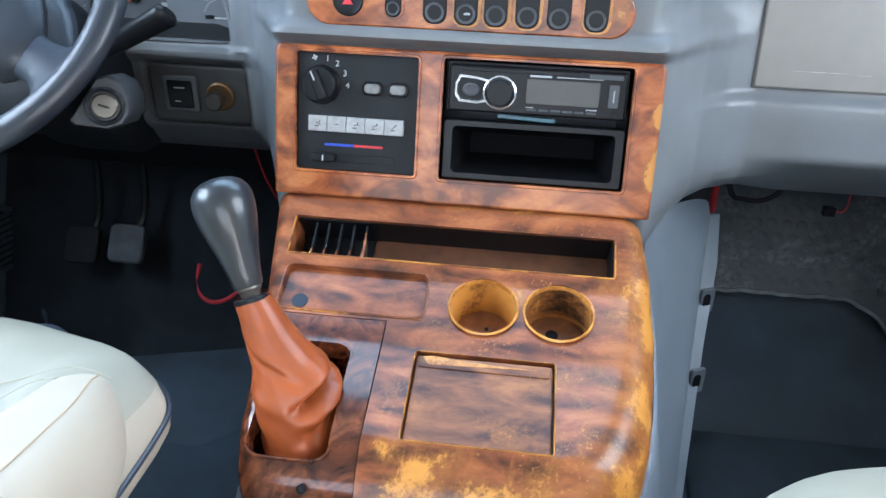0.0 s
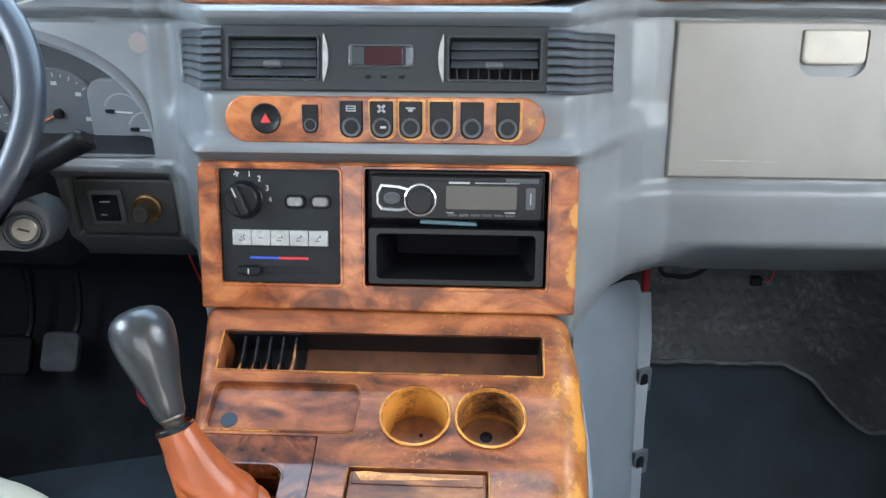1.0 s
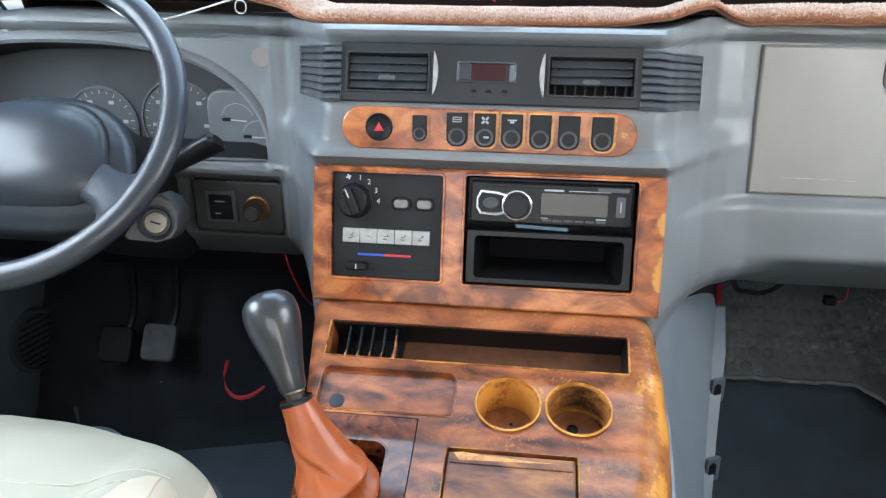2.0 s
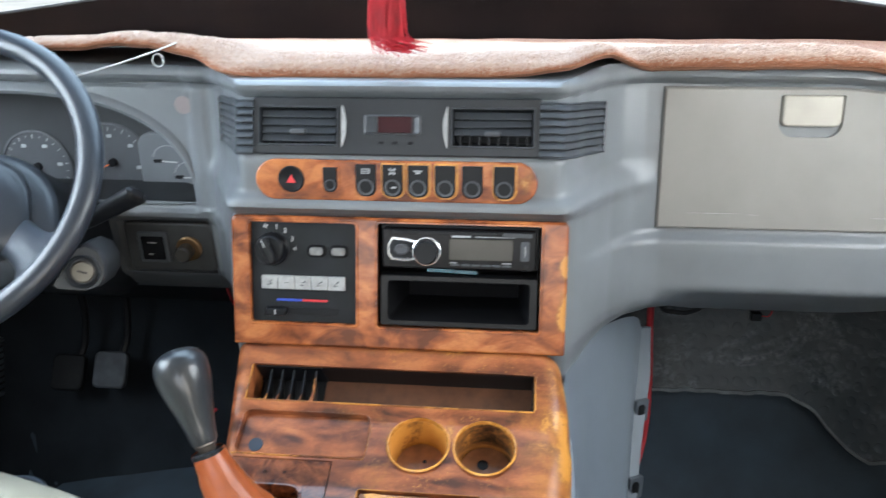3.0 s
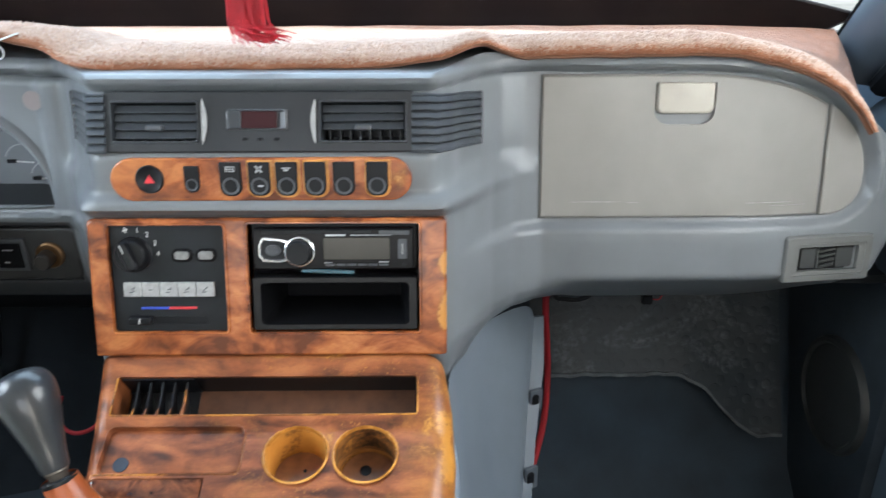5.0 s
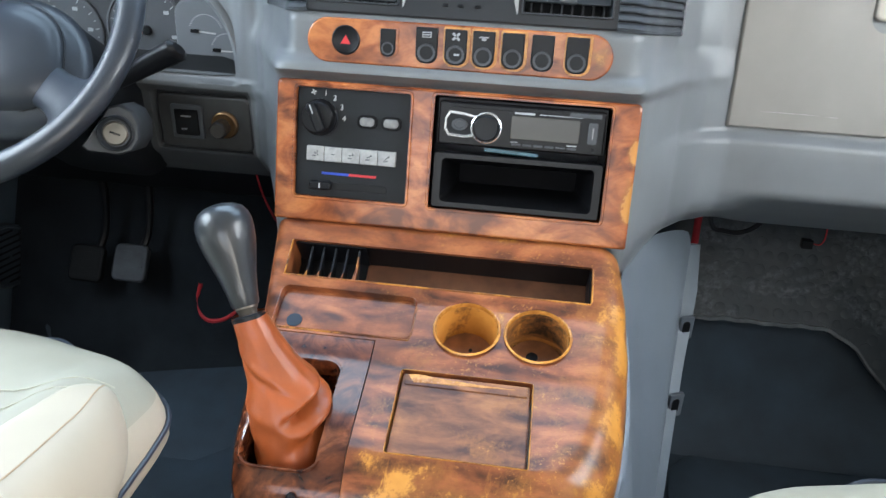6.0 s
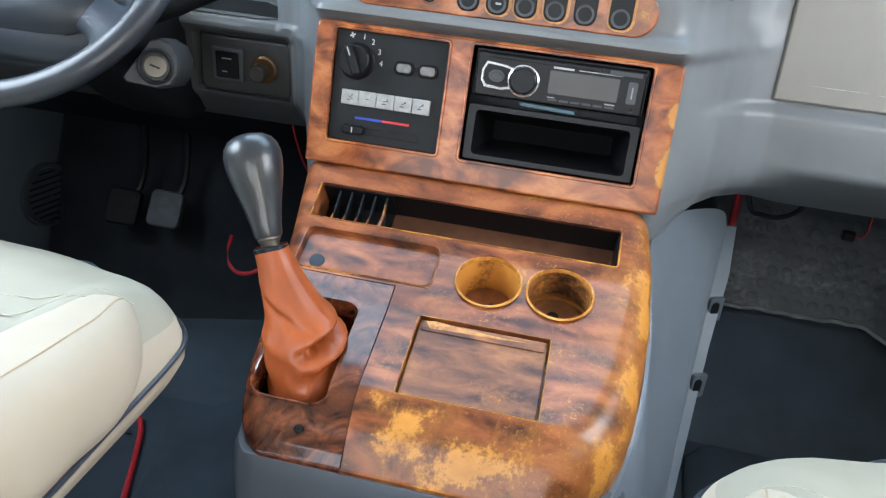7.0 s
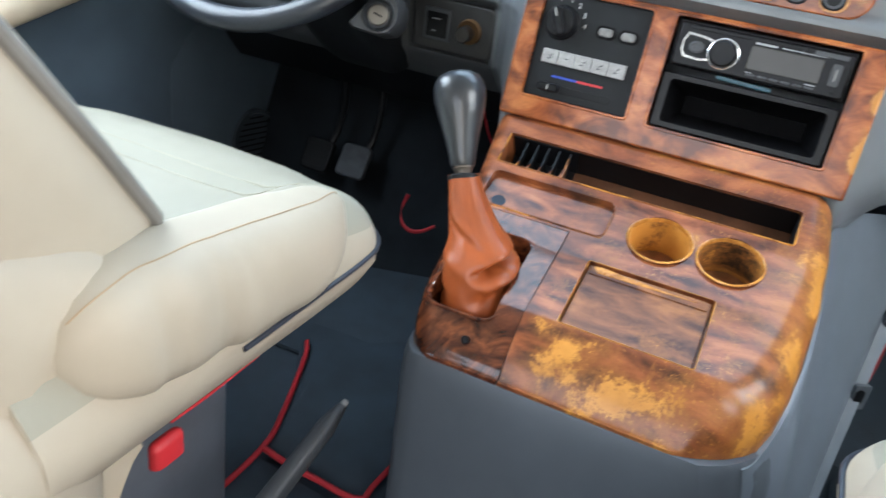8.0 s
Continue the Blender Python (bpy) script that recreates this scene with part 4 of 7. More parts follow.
# ---------------------------------------------------------------- seats
def build_seat(name, seat_x, dy, label, inner):
    """inner: +1 where the tunnel is on the seat's right, -1 on its left."""
    s = thing(name, (seat_x, -0.45 + dy, FLOOR_Z), label, "seat", "front seats")
    nu, nv = 44, 64

    def squab(u, a):
        y = -0.190 - 0.46 * u
        half = 0.285 * (1 - 0.46 * max(0, 1 - u / 0.20) ** 2.4)
        top = lerp(u, [0, 0.05, 0.12, 0.22, 0.36, 0.6, 1], [0.486, 0.510, 0.531, 0.548, 0.550, 0.532, 0.505])
        firm = 0.553 - 0.060 * max(0, 1 - u / 0.18) ** 2.2 - 0.02 * u
        top += (max(top, firm) - top) * ease(math.cos(a) * inner, 0.35, 0.85)
        cx, cz = math.cos(a), math.sin(a)
        sx, sz = math.copysign(abs(cx) ** (0.50 if cz > 0 else 0.30), cx), math.copysign(abs(cz) ** 0.62, cz)
        x = half * sx
        mid = min(0.490, top - 0.02)
        z = mid + (top - mid) * sz if sz > 0 else mid + 0.075 * sz
        if sz > 0:
            z += (0.046 if sx * inner > 0 else 0.020) * math.exp(-((abs(sx) - 0.84) / 0.15) ** 2) * ease(u, 0.10, 0.34) * sz
            z -= 0.004 * math.exp(-((abs(sx) - 0.62) / 0.02) ** 2) * ease(u, 0.05, 0.2)
        w = 0.0025 * noise.noise((x * 9, y * 9, z * 9))
        y += 0.066 * (1 - abs(sx) ** 2.5) * (1 - u) ** 3
        if sz < 0:
            x *= 1 + 0.13 * sz
            y += 0.040 * sz * (1 - u) ** 3
        return Vector((seat_x + x * (1 + w), y + dy, z + w))
    bm = bmesh.new()
    loft(bm, [[squab(k / nu, 2 * math.pi * i / nv) for i in range(nv)] for k in range(nu + 1)])
    for k, f in enumerate(bm.faces):
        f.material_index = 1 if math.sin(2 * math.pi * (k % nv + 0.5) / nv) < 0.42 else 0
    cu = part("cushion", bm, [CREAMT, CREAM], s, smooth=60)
    # side bolster pad on the tunnel side, with rounded ends
    bm = bmesh.new()
    rings = []
    for k in range(31):
        u = k / 30
        y = -0.298 - 0.322 * u
        e = max(0.02, (1 - abs(2 * u - 1) ** (3.2 if u < 0.5 else 5.0))) ** 0.5
        ring = []
        for i in range(28):
            a = 2 * math.pi * i / 28
            px, pz = math.copysign(abs(math.cos(a)) ** 0.7, math.cos(a)), math.copysign(abs(math.sin(a)) ** 0.7, math.sin(a))
            z = 0.550 + 0.004 * u - 0.012 * ease(u, 0.0, 0.2) + 0.012 * ease(u, 0.2, 0.8) + 0.049 * e * pz
            fold = ease(u, 0.25, 0.7) * e
            crease = 0.0030 * noise.noise((y * 18, z * 14, 3.3)) + fold * (0.0032 * noise.noise((y * 42 + z * 9, z * 4, 8.1)) - 0.0030 * math.exp(-((u - 0.62 - 0.5 * (z - 0.55)) / 0.022) ** 2) - 0.0024 * math.exp(-((u - 0.80 - 0.3 * (z - 0.55)) / 0.018) ** 2))
            ring.append((seat_x + inner * (0.252 + (0.042 * e + 1.6 * crease) * px - 0.10 * (z - 0.548)), y + dy, z))
        rings.append(ring)
    loft(bm, rings)
    bo = part("bolster", bm, CREAM, s, "cream side bolster with a stitched seam", smooth=60)
    bm = bmesh.new()
    tube(bm, [Vector(r[5]) * 0.5 + Vector(r[6]) * 0.5 + Vector((0, 0, 0.0003)) for r in rings[1:30]], 0.0007, 6)
    part("seam", bm, plain("tan_stitching", (0.33, 0.24, 0.15), 0.7), bo)
    # dark piping along the lower edge of the squab
    bm = bmesh.new()
    pts = []
    for k in range(0, 30):
        u = 0.0 + 0.62 * k / 29
        p = squab(u, (0 if inner > 0 else math.pi))
        p.z = lerp(u, [0, 0.1, 0.25, 0.62], [0.506, 0.508, 0.501, 0.498])
        p.x += inner * 0.0012
        pts.append(p)
    front = []
    for k in range(24):
        t = k / 23
        a = math.pi * t if inner > 0 else math.pi * (1 - t)
        q = squab(0.0, a)
        front.append(Vector((q.x, q.y + 0.001, 0.470 + 0.033 * ease((q.x - seat_x) * inner, 0.02, 0.14))))
    tube(bm, front[::-1] + pts[1:], 0.0024, 8)
    part("piping", bm, PIPING, s, "dark blue piping")
    # stitched seams across the squab
    for at, wide in ((0.30, 0.80), (0.36, 0.62)):
        bm = bmesh.new()
        tube(bm, [squab(at - 0.13 * abs(math.cos(a)) ** 2, a) + Vector((0, 0, -0.0001)) for a in (math.pi * (0.22 + 0.56 * k / 24) for k in range(25))], 0.0006, 6)
        part("seam", bm, plain("pale_stitching", (0.40, 0.36, 0.27), 0.7), cu)
    # loose cover stretched between the cushion and the backrest
    bm = bmesh.new()
    rings = []
    for k in range(25):
        u = k / 24
        y = -0.520 - 0.40 * u
        e = max(0.02, 1 - abs(2 * u - 1) ** 4) ** 0.5
        ring = []
        for i in range(32):
            a = 2 * math.pi * i / 32
            px, pz = math.copysign(abs(math.cos(a)) ** 0.6, math.cos(a)), math.copysign(abs(math.sin(a)) ** 0.6, math.sin(a))
            z = 0.525 + 0.02 * u + 0.100 * e * pz
            w = 0.008 * noise.noise((y * 14, z * 10, 1.7)) + 0.0035 * math.sin(y * 45 - z * 60) - 0.010 * math.exp(-((y + 0.665 + 0.25 * (z - 0.52)) / 0.016) ** 2)
            ring.append((seat_x + inner * (0.216 + (0.044 * e + 0.8 * w) * px), y + dy, z))
        rings.append(ring)
    loft(bm, rings)
    part("cover_gusset", bm, CREAM, s, "creased loose cover beside the backrest", smooth=60)
    # hanging skirt of the loose cover
    bm = bmesh.new()
    rows = []
    for k in range(31):
        u = k / 30
        y = -0.535 - 0.34 * u
        sway = 0.006 * math.sin(y * 52) + 0.006 * noise.noise((y * 9, 0.3, 2.2))
        low = 0.356 + 0.075 * (1 - ease(u, 0.0, 0.22)) + 0.004 * math.sin(y * 31)
        rows.append([(seat_x + inner * (0.236 - 0.006 * (1 - v) + (0.016 + sway) * v * v), y - 0.012 * v + dy, 0.455 + (low - 0.455) * v) for v in (i / 8 for i in range(9))])
    sheet(bm, rows)
    sheet(bm, [[(x - inner * 0.003, y, z) for x, y, z in r] for r in rows])
    part("skirt", bm, CREAM, s, "loose hanging skirt of the cover", smooth=60)
    # reclined backrest with forward side wings, down to a loose skirt
    bm = bmesh.new()
    rings = []
    for k in range(33):
        u = k / 32
        z = 0.40 + 0.72 * u
        half = 0.240 * (1 - 0.25 * max(0, (u - 0.85) / 0.15) ** 2) + 0.045 * ease(0.57 - z, 0.0, 0.07)
        c = -0.520 - 0.72 * max(0, z - 0.53) - 0.15 * ease(0.60 - z, 0.0, 0.10)
        ring = []
        for i in range(48):
            a = 2 * math.pi * i / 48
            cx, cy = math.cos(a), math.sin(a)
            sx, sy = math.copysign(abs(cx) ** 0.45, cx), math.copysign(abs(cy) ** 0.6, cy)
            y = c - 0.02 + 0.080 * sy + (0.045 * math.exp(-((abs(sx) - 0.88) / 0.12) ** 2) if sy > 0 else 0)
            w = 0.004 * noise.noise((sx * 3, y * 7, z * 7)) * (1.6 if z < 0.58 else 0.6)
            ring.append((seat_x + (half + w) * sx, y + dy + w, z))
        rings.append(ring)
    loft(bm, rings)
    bk = part("backrest", bm, CREAM, s, smooth=60)
    # added strip: the shade on the backrest's side is put into its colour
    at = 4 if inner > 0 else 20
    bm = bmesh.new()
    tube(bm, [Vector(r[at]) + Vector((inner * 0.001, 0.001, 0)) for r in rings[7:31]], 0.0060, 8)
    part("backrest_shade_strip", bm, plain("shaded_side_beige", (0.15, 0.142, 0.125), 0.6, vary=0.15), bk, "grey-beige strip put in for the backrest side's shade")
    bm = bmesh.new()
    box(bm, (seat_x - inner * 0.06, -0.47 + dy, 0.25), (0.34, 0.40, 0.40), 0.02)
    part("base", bm, plain("seat_box_plastic", (0.105, 0.115, 0.135), 0.5, vary=0.15), s, "blue-grey seat box")
    return s


driver = build_seat("front_seat", -0.475, 0.0, "cream leatherette driver's seat with dark piping, slightly creased", 1)
bm = bmesh.new()
box(bm, (-0.256, -0.492, 0.377), (0.014, 0.036, 0.026), 0.007)
part("release_lever", bm, REDP, driver, "red release lever")
bm = bmesh.new()
tube(bm, smooth_line([(-0.236, -0.395, 0.4265), (-0.2355, -0.43, 0.4255), (-0.2355, -0.47, 0.424), (-0.237, -0.505, 0.423)], 6), 0.0018, 6)
part("red_trim", bm, RED, driver, "thin red edge trim")
passenger = build_seat("front_seat", 0.534, -0.070, "cream leatherette passenger seat with dark piping", -1)


# ---------------------------------------------------------------- instruments
def text_mesh(name, body, size, m, parent, material=None):
    cu = bpy.data.curves.new(name, "FONT")
    cu.body, cu.size, cu.align_x, cu.align_y, cu.extrude = body, size, "CENTER", "CENTER", 0.0001
    ob = new(name, cu)
    me = bpy.data.meshes.new_from_object(ob.evaluated_get(bpy.context.evaluated_depsgraph_get()))
    bpy.data.objects.remove(ob)
    me.materials.clear()
    me.materials.append(material or LABEL)
    me.transform(m)
    return under(new(name, me), parent)


def bar(bm, m, x, y, w, h, z=0.0, d=0.0003):
    slab(bm, outline(w, h, min(w, h) * 0.2, 2), d, m @ Matrix.Translation((x, y, z)))


def build_binnacle():
    """Hood lip and the instrument panel inside it."""
    def ring(grow, y, n=60):
        pts = []
        for k in range(n + 1):
            a = math.pi * k / n
            e = 2 / 2.5
            pts.append((-0.56 + (0.275 + grow) * math.copysign(abs(math.cos(a)) ** e, math.cos(a)), y, 0.722 + (0.150 + grow) * math.sin(a) ** e))
        lo = 0.722 - grow * 0.6
        for k in range(1, 16):
            pts.append((-0.56 - (0.275 + grow) + 2 * (0.275 + grow) * k / 16, y, lo))
        return pts
    bm = bmesh.new()
    loft(bm, [ring(0.014, 0.182), ring(0.010, 0.1715), ring(0.004, 0.168), ring(-0.001, 0.172)], caps=False)
    part("cluster_lip", bm, DASH, dash, smooth=60)
    bm = bmesh.new()
    loft(bm, [ring(-0.001, 0.172), ring(-0.006, 0.20), ring(-0.016, 0.262)], caps=False)
    part("cluster_hood", bm, DARK, dash, smooth=60)
    ic = thing("instrument_cluster", (-0.50, 0.25, 0.72), "grey instrument cluster with two large dials and a small gauge pod", "instrument panel")
    bm = bmesh.new()
    loft(bm, [ring(-0.012, 0.264), ring(-0.012, 0.250), ring(-0.016, 0.248)])
    part("backplate", bm, plain("cluster_black", (0.022, 0.024, 0.027), 0.5, vary=0.15), ic)
    needle = plain("orange_needle", (0.75, 0.16, 0.05), 0.5, relief=0)
    m0 = Matrix.Translation((0, 0.2475, 0)) @ Matrix.Rotation(radians(90), 4, "X")
    for cx, cz, r, n0, n1, count, pointer in ((-0.563, 0.748, 0.052, 200, -20, 17, 192), (-0.442, 0.757, 0.056, 215, -35, 21, 205)):
        m = m0 @ Matrix.Translation((cx, cz, 0))
        bm = bmesh.new()
        lathe(bm, [(0.0, 0.0), (r + 0.004, 0.0), (r + 0.004, 0.002), (r + 0.001, 0.0028), (r, 0.001), (0.0, 0.001)], m, 48, caps=False)
        dial = part("dial", bm, CHARC, ic)
        bm = bmesh.new()
        for k in range(count):
            a = radians(n0 + (n1 - n0) * k / (count - 1))
            bar(bm, m @ Matrix.Rotation(a, 4, "Z"), r - 0.005, 0, 0.006 if k % 2 == 0 else 0.003, 0.0012, 0.0012)
            if k % 4 == 2:
                bar(bm, m, (r - 0.016) * math.cos(a), (r - 0.016) * math.sin(a), 0.008, 0.005, 0.0012)
        part("scale", bm, DIALP, dial)
        bm = bmesh.new()
        bar(bm, m @ Matrix.Rotation(radians(pointer), 4, "Z"), r * 0.42, 0, r * 0.78, 0.0018, 0.004, 0.0006)
        part("needle", bm, needle, dial)
        bm = bmesh.new()
        lathe(bm, [(0.0, 0.001), (0.007, 0.001), (0.006, 0.006), (0.0, 0.0065)], m, 20, caps=False)
        part("dial_cap", bm, BLACK, dial)
    bm = bmesh.new()
    mp = m0 @ Matrix.Translation((-0.349, 0.751, 0))
    slab(bm, outline(0.098, 0.106, (0.060, 0.022, 0.010, 0.024)), 0.006, mp, 0.003)
    pod = part("gauge_pod", bm, plain("pod_grey", (0.12, 0.13, 0.14), 0.4), ic, "pale grey fuel and temperature gauge pod")
    for dx, dz, a in ((-0.016, 0.010, 176), (0.014, -0.014, 180)):
        bm = bmesh.new()
        for k in range(22):
            t0 = radians(20 + 140 * k / 21)
            bar(bm, mp @ Matrix.Translation((dx + 0.012, dz, 0)), 0.024 * math.cos(t0), 0.024 * math.sin(t0), 0.0034, 0.0010, 0.0062)
        part("scale", bm, DIALP, pod)
        bm = bmesh.new()
        bar(bm, mp @ Matrix.Translation((dx + 0.010, dz, 0)) @ Matrix.Rotation(radians(a - 180), 4, "Z"), 0, 0, 0.032, 0.0020, 0.0066, 0.0005)
        part("needle", bm, LABEL, pod)
        bm = bmesh.new()
        bar(bm, mp @ Matrix.Translation((dx - 0.004, dz + 0.001, 0)), 0, 0, 0.012, 0.005, 0.0064, 0.002)
        part("needle_cap", bm, BLACK, pod)


build_binnacle()

# round mark left by a sticker on the binnacle
bm = bmesh.new()
lathe(bm, [(0.0, 0.0), (0.012, 0.0), (0.012, 0.0004), (0.0, 0.0004)], Matrix.Translation((-0.286, 0.1705, 0.858)) @ Matrix.Rotation(radians(88), 4, "X"), 28, caps=False)
lone("sticker", bm, plain("faded_sticker", (0.22, 0.19, 0.185), 0.6), "faded round pinkish sticker on the dashboard", "sticker")


# ---------------------------------------------------------------- centre vents and clock
VENT_M = Matrix.Translation((0.0195, 0.0545, 0.8565)) @ Matrix.Rotation(radians(90 - 17.5), 4, "X")


def surface_strip(x0, x1, za, zb, off, n=14, rows=6):
    """A patch of the dashboard's skin between the heights za(x) and zb(x), lifted by off."""
    out = []
    for i in range(rows + 1):
        line = []
        for k in range(n + 1):
            x = x0 + (x1 - x0) * k / n
            z = za(x) + (zb(x) - za(x)) * i / rows
            line.append((x, dash_y(x, z) - off, z))
        out.append(line)
    return out


def build_vents():
    v = thing("vent_panel", (0.02, 0.06, 0.855), "charcoal centre air-vent panel with a small digital clock", "air vent")
    bm = bmesh.new()
    slab(bm, outline(0.334, 0.066, 0.003), 0.016, VENT_M @ Matrix.Translation((-0.001, 0, -0.010)), 0.002)
    cuts = []
    for u in (-0.1135, 0.1115):
        c = bmesh.new()
        slab(c, outline(0.094, 0.044, 0.002), 0.1, VENT_M @ Matrix.Translation((u, 0, -0.05)))
        cuts.append(c)
    part("panel", carve(bm, cuts), plain("vent_panel_plastic", (0.0135, 0.0155, 0.0185), 0.38, vary=0.2, grain=700), v)
    for u, broken in ((-0.1135, False), (0.1115, True)):
        bm = bmesh.new()
        o, i = outline(0.0965, 0.0465, 0.003), outline(0.090, 0.040, 0.002)
        loft(bm, [[VENT_M @ Matrix.Translation((u, 0, 0)) @ Vector((x, y, z)) for x, y in ring] for ring, z in ((o, 0.005), (inset_ring(o, 0.0008), 0.0078), (inset_ring(i, -0.0008), 0.0078), (i, 0.004), (i, -0.030))], caps=False)
        fr = part("vent", bm, VENT, v, "grey slatted air vent")
        for k in range(4):
            y = 0.0135 - 0.0092 * k
            if broken and k == 3:
                continue
            bm = bmesh.new()
            m = VENT_M @ Matrix.Translation((u, y, 0.0)) @ Matrix.Rotation(radians(-24 + (5 if broken and k == 0 else 0)), 4, "X") @ Matrix.Rotation(radians(1.2 if broken and k == 1 else 0), 4, "Z")
            slab(bm, outline(0.0885, 0.0094, 0.0012), 0.0022, m, 0.0008)
            part("slat", bm, VENT, fr)
        for k in range(8):
            bm = bmesh.new()
            slab(bm, outline(0.0018, 0.038, 0.0006), 0.016, VENT_M @ Matrix.Translation((u - 0.038 + 0.011 * k, 0, -0.028)))
            part("fin", bm, VENT, fr)
        bm = bmesh.new()
        slab(bm, outline(0.019, 0.0065, 0.003), 0.008, VENT_M @ Matrix.Translation((u, -0.0065, 0.002)), 0.002)
        part("thumb_wheel", bm, CHARC, fr)
        bm = bmesh.new()
        slab(bm, outline(0.092, 0.042, 0.002), 0.002, VENT_M @ Matrix.Translation((u, 0, -0.034)))
        part("backing", bm, BLACK, fr)
    # crescents beside the clock
    for u, sgn in ((-0.0605, 1), (0.0590, -1)):
        bm = bmesh.new()
        pts = []
        for k in range(13):
            t = -1 + k / 6
            pts.append((sgn * 0.005 * (1 - t * t) - sgn * 0.001, 0.024 * t))
        pts += [(-sgn * 0.0015, 0.024 * (1 - k / 6)) for k in range(1, 12)]
        if sgn < 0:
            pts = pts[::-1]
        loft(bm, [[VENT_M @ Matrix.Translation((u, 0, 0)) @ Vector((x, y, z)) for x, y in pts] for z in (0.004, 0.0088)])
        part("crescent", bm, KEY, v, "pale grey crescent trim")
    bm = bmesh.new()
    o, i = outline(0.066, 0.0225, 0.003), outline(0.050, 0.0175, 0.002)
    mc = VENT_M @ Matrix.Translation((-0.003, 0.002, 0))
    loft(bm, [[mc @ Vector((x, y, z)) for x, y in ring] for ring, z in ((o, 0.004), (o, 0.008), (inset_ring(o, 0.0015), 0.009), (i, 0.0062))], caps=False)
    ck = part("clock_bezel", bm, CHARC, v)
    bm = bmesh.new()
    slab(bm, outline(0.0135, 0.0185, 0.002), 0.0025, mc @ Matrix.Translation((-0.0235, 0, 0.0065)), 0.0008)
    part("clock_side", bm, VENT, ck)
    bm = bmesh.new()
    slab(bm, outline(0.039, 0.0185, 0.0015), 0.002, mc @ Matrix.Translation((0.0025, 0, 0.0062)), 0.0006)
    part("clock_display", bm, plain("clock_glass", (0.030, 0.008, 0.010), 0.12, relief=0), ck, "dark red unlit display")
    for u in (-0.016, 0.0, 0.018):
        bm = bmesh.new()
        slab(bm, outline(0.006, 0.0032, 0.001), 0.0016, VENT_M @ Matrix.Translation((u, -0.0185, 0.0058)), 0.0005)
        part("clock_button", bm, BLACK, v)
    # louvres that run out of the panel and wrap round the corners
    def skin(x, z, side):
        flat = 0.0545 + 0.315 * (z - 0.8565) - 0.0063
        bend = ease(x, 0.192, 0.222) if side > 0 else ease(-x, 0.152, 0.182)
        return flat + (dash_y(x, z) - 0.0012 - flat) * bend
    louvre_mat = plain("louvre_plastic", (0.041, 0.047, 0.054), 0.34, vary=0.12, grain=700)
    for side in (1, -1):
        x0, x1 = (0.1835, 0.2640) if side > 0 else (-0.1465, -0.2215)
        def spread(x):
            return max(0.0, (abs(x - 0.021) - 0.18) / 0.06)
        def lo(x):
            return 0.8275 - (0.012 if side > 0 else 0.008) * spread(x)
        def hi(x):
            return 0.8855 - (0.012 if side > 0 else 0.010) * spread(x)
        xs = [x0 + (x1 - x0) * i / 20 for i in range(21)]
        bm = bmesh.new()
        front = [[(x, skin(x, z, side) + 0.0010, z) for x in xs for z in (lo(x) + (hi(x) - lo(x)) * i / 6,)] for i in range(7)]
        sheet(bm, front)
        gr = part("corner_grille", bm, BLACK, v, "wrap-round louvred corner")
        for k in range(7):
            bm = bmesh.new()
            rings = []
            for x in xs:
                pitch = (hi(x) - lo(x)) / 7
                z = lo(x) + pitch * (k + 0.5)
                h = pitch * 0.39
                rings.append([(x, skin(x, z + dz * h, side) + dy, z + dz * h) for dz, dy in ((-1, 0.0006), (-1, -0.0030), (-0.6, -0.0046), (0.5, -0.0034), (1, -0.0012), (1, 0.0006))])
            loft(bm, rings)
            part("louvre", bm, louvre_mat, gr)
        for edge in (lo, hi):
            bm = bmesh.new()
            tube(bm, [(x, skin(x, edge(x), side) - 0.0015, edge(x)) for x in xs], 0.0016, 6)
            part("edge_bar", bm, louvre_mat, gr)
        bm = bmesh.new()
        tube(bm, [(x1, skin(x1, z, side) - 0.002, z) for z in (lo(x1) + (hi(x1) - lo(x1)) * k / 8 for k in range(9))], 0.0026, 8)
        part("end_bar", bm, louvre_mat, gr)


build_vents()

# ---------------------------------------------------------------- switch strip
PILL_M = Matrix.Translation((0.0195, 0.0335, 0.7985)) @ Matrix.Rotation(radians(90 - 6), 4, "X")


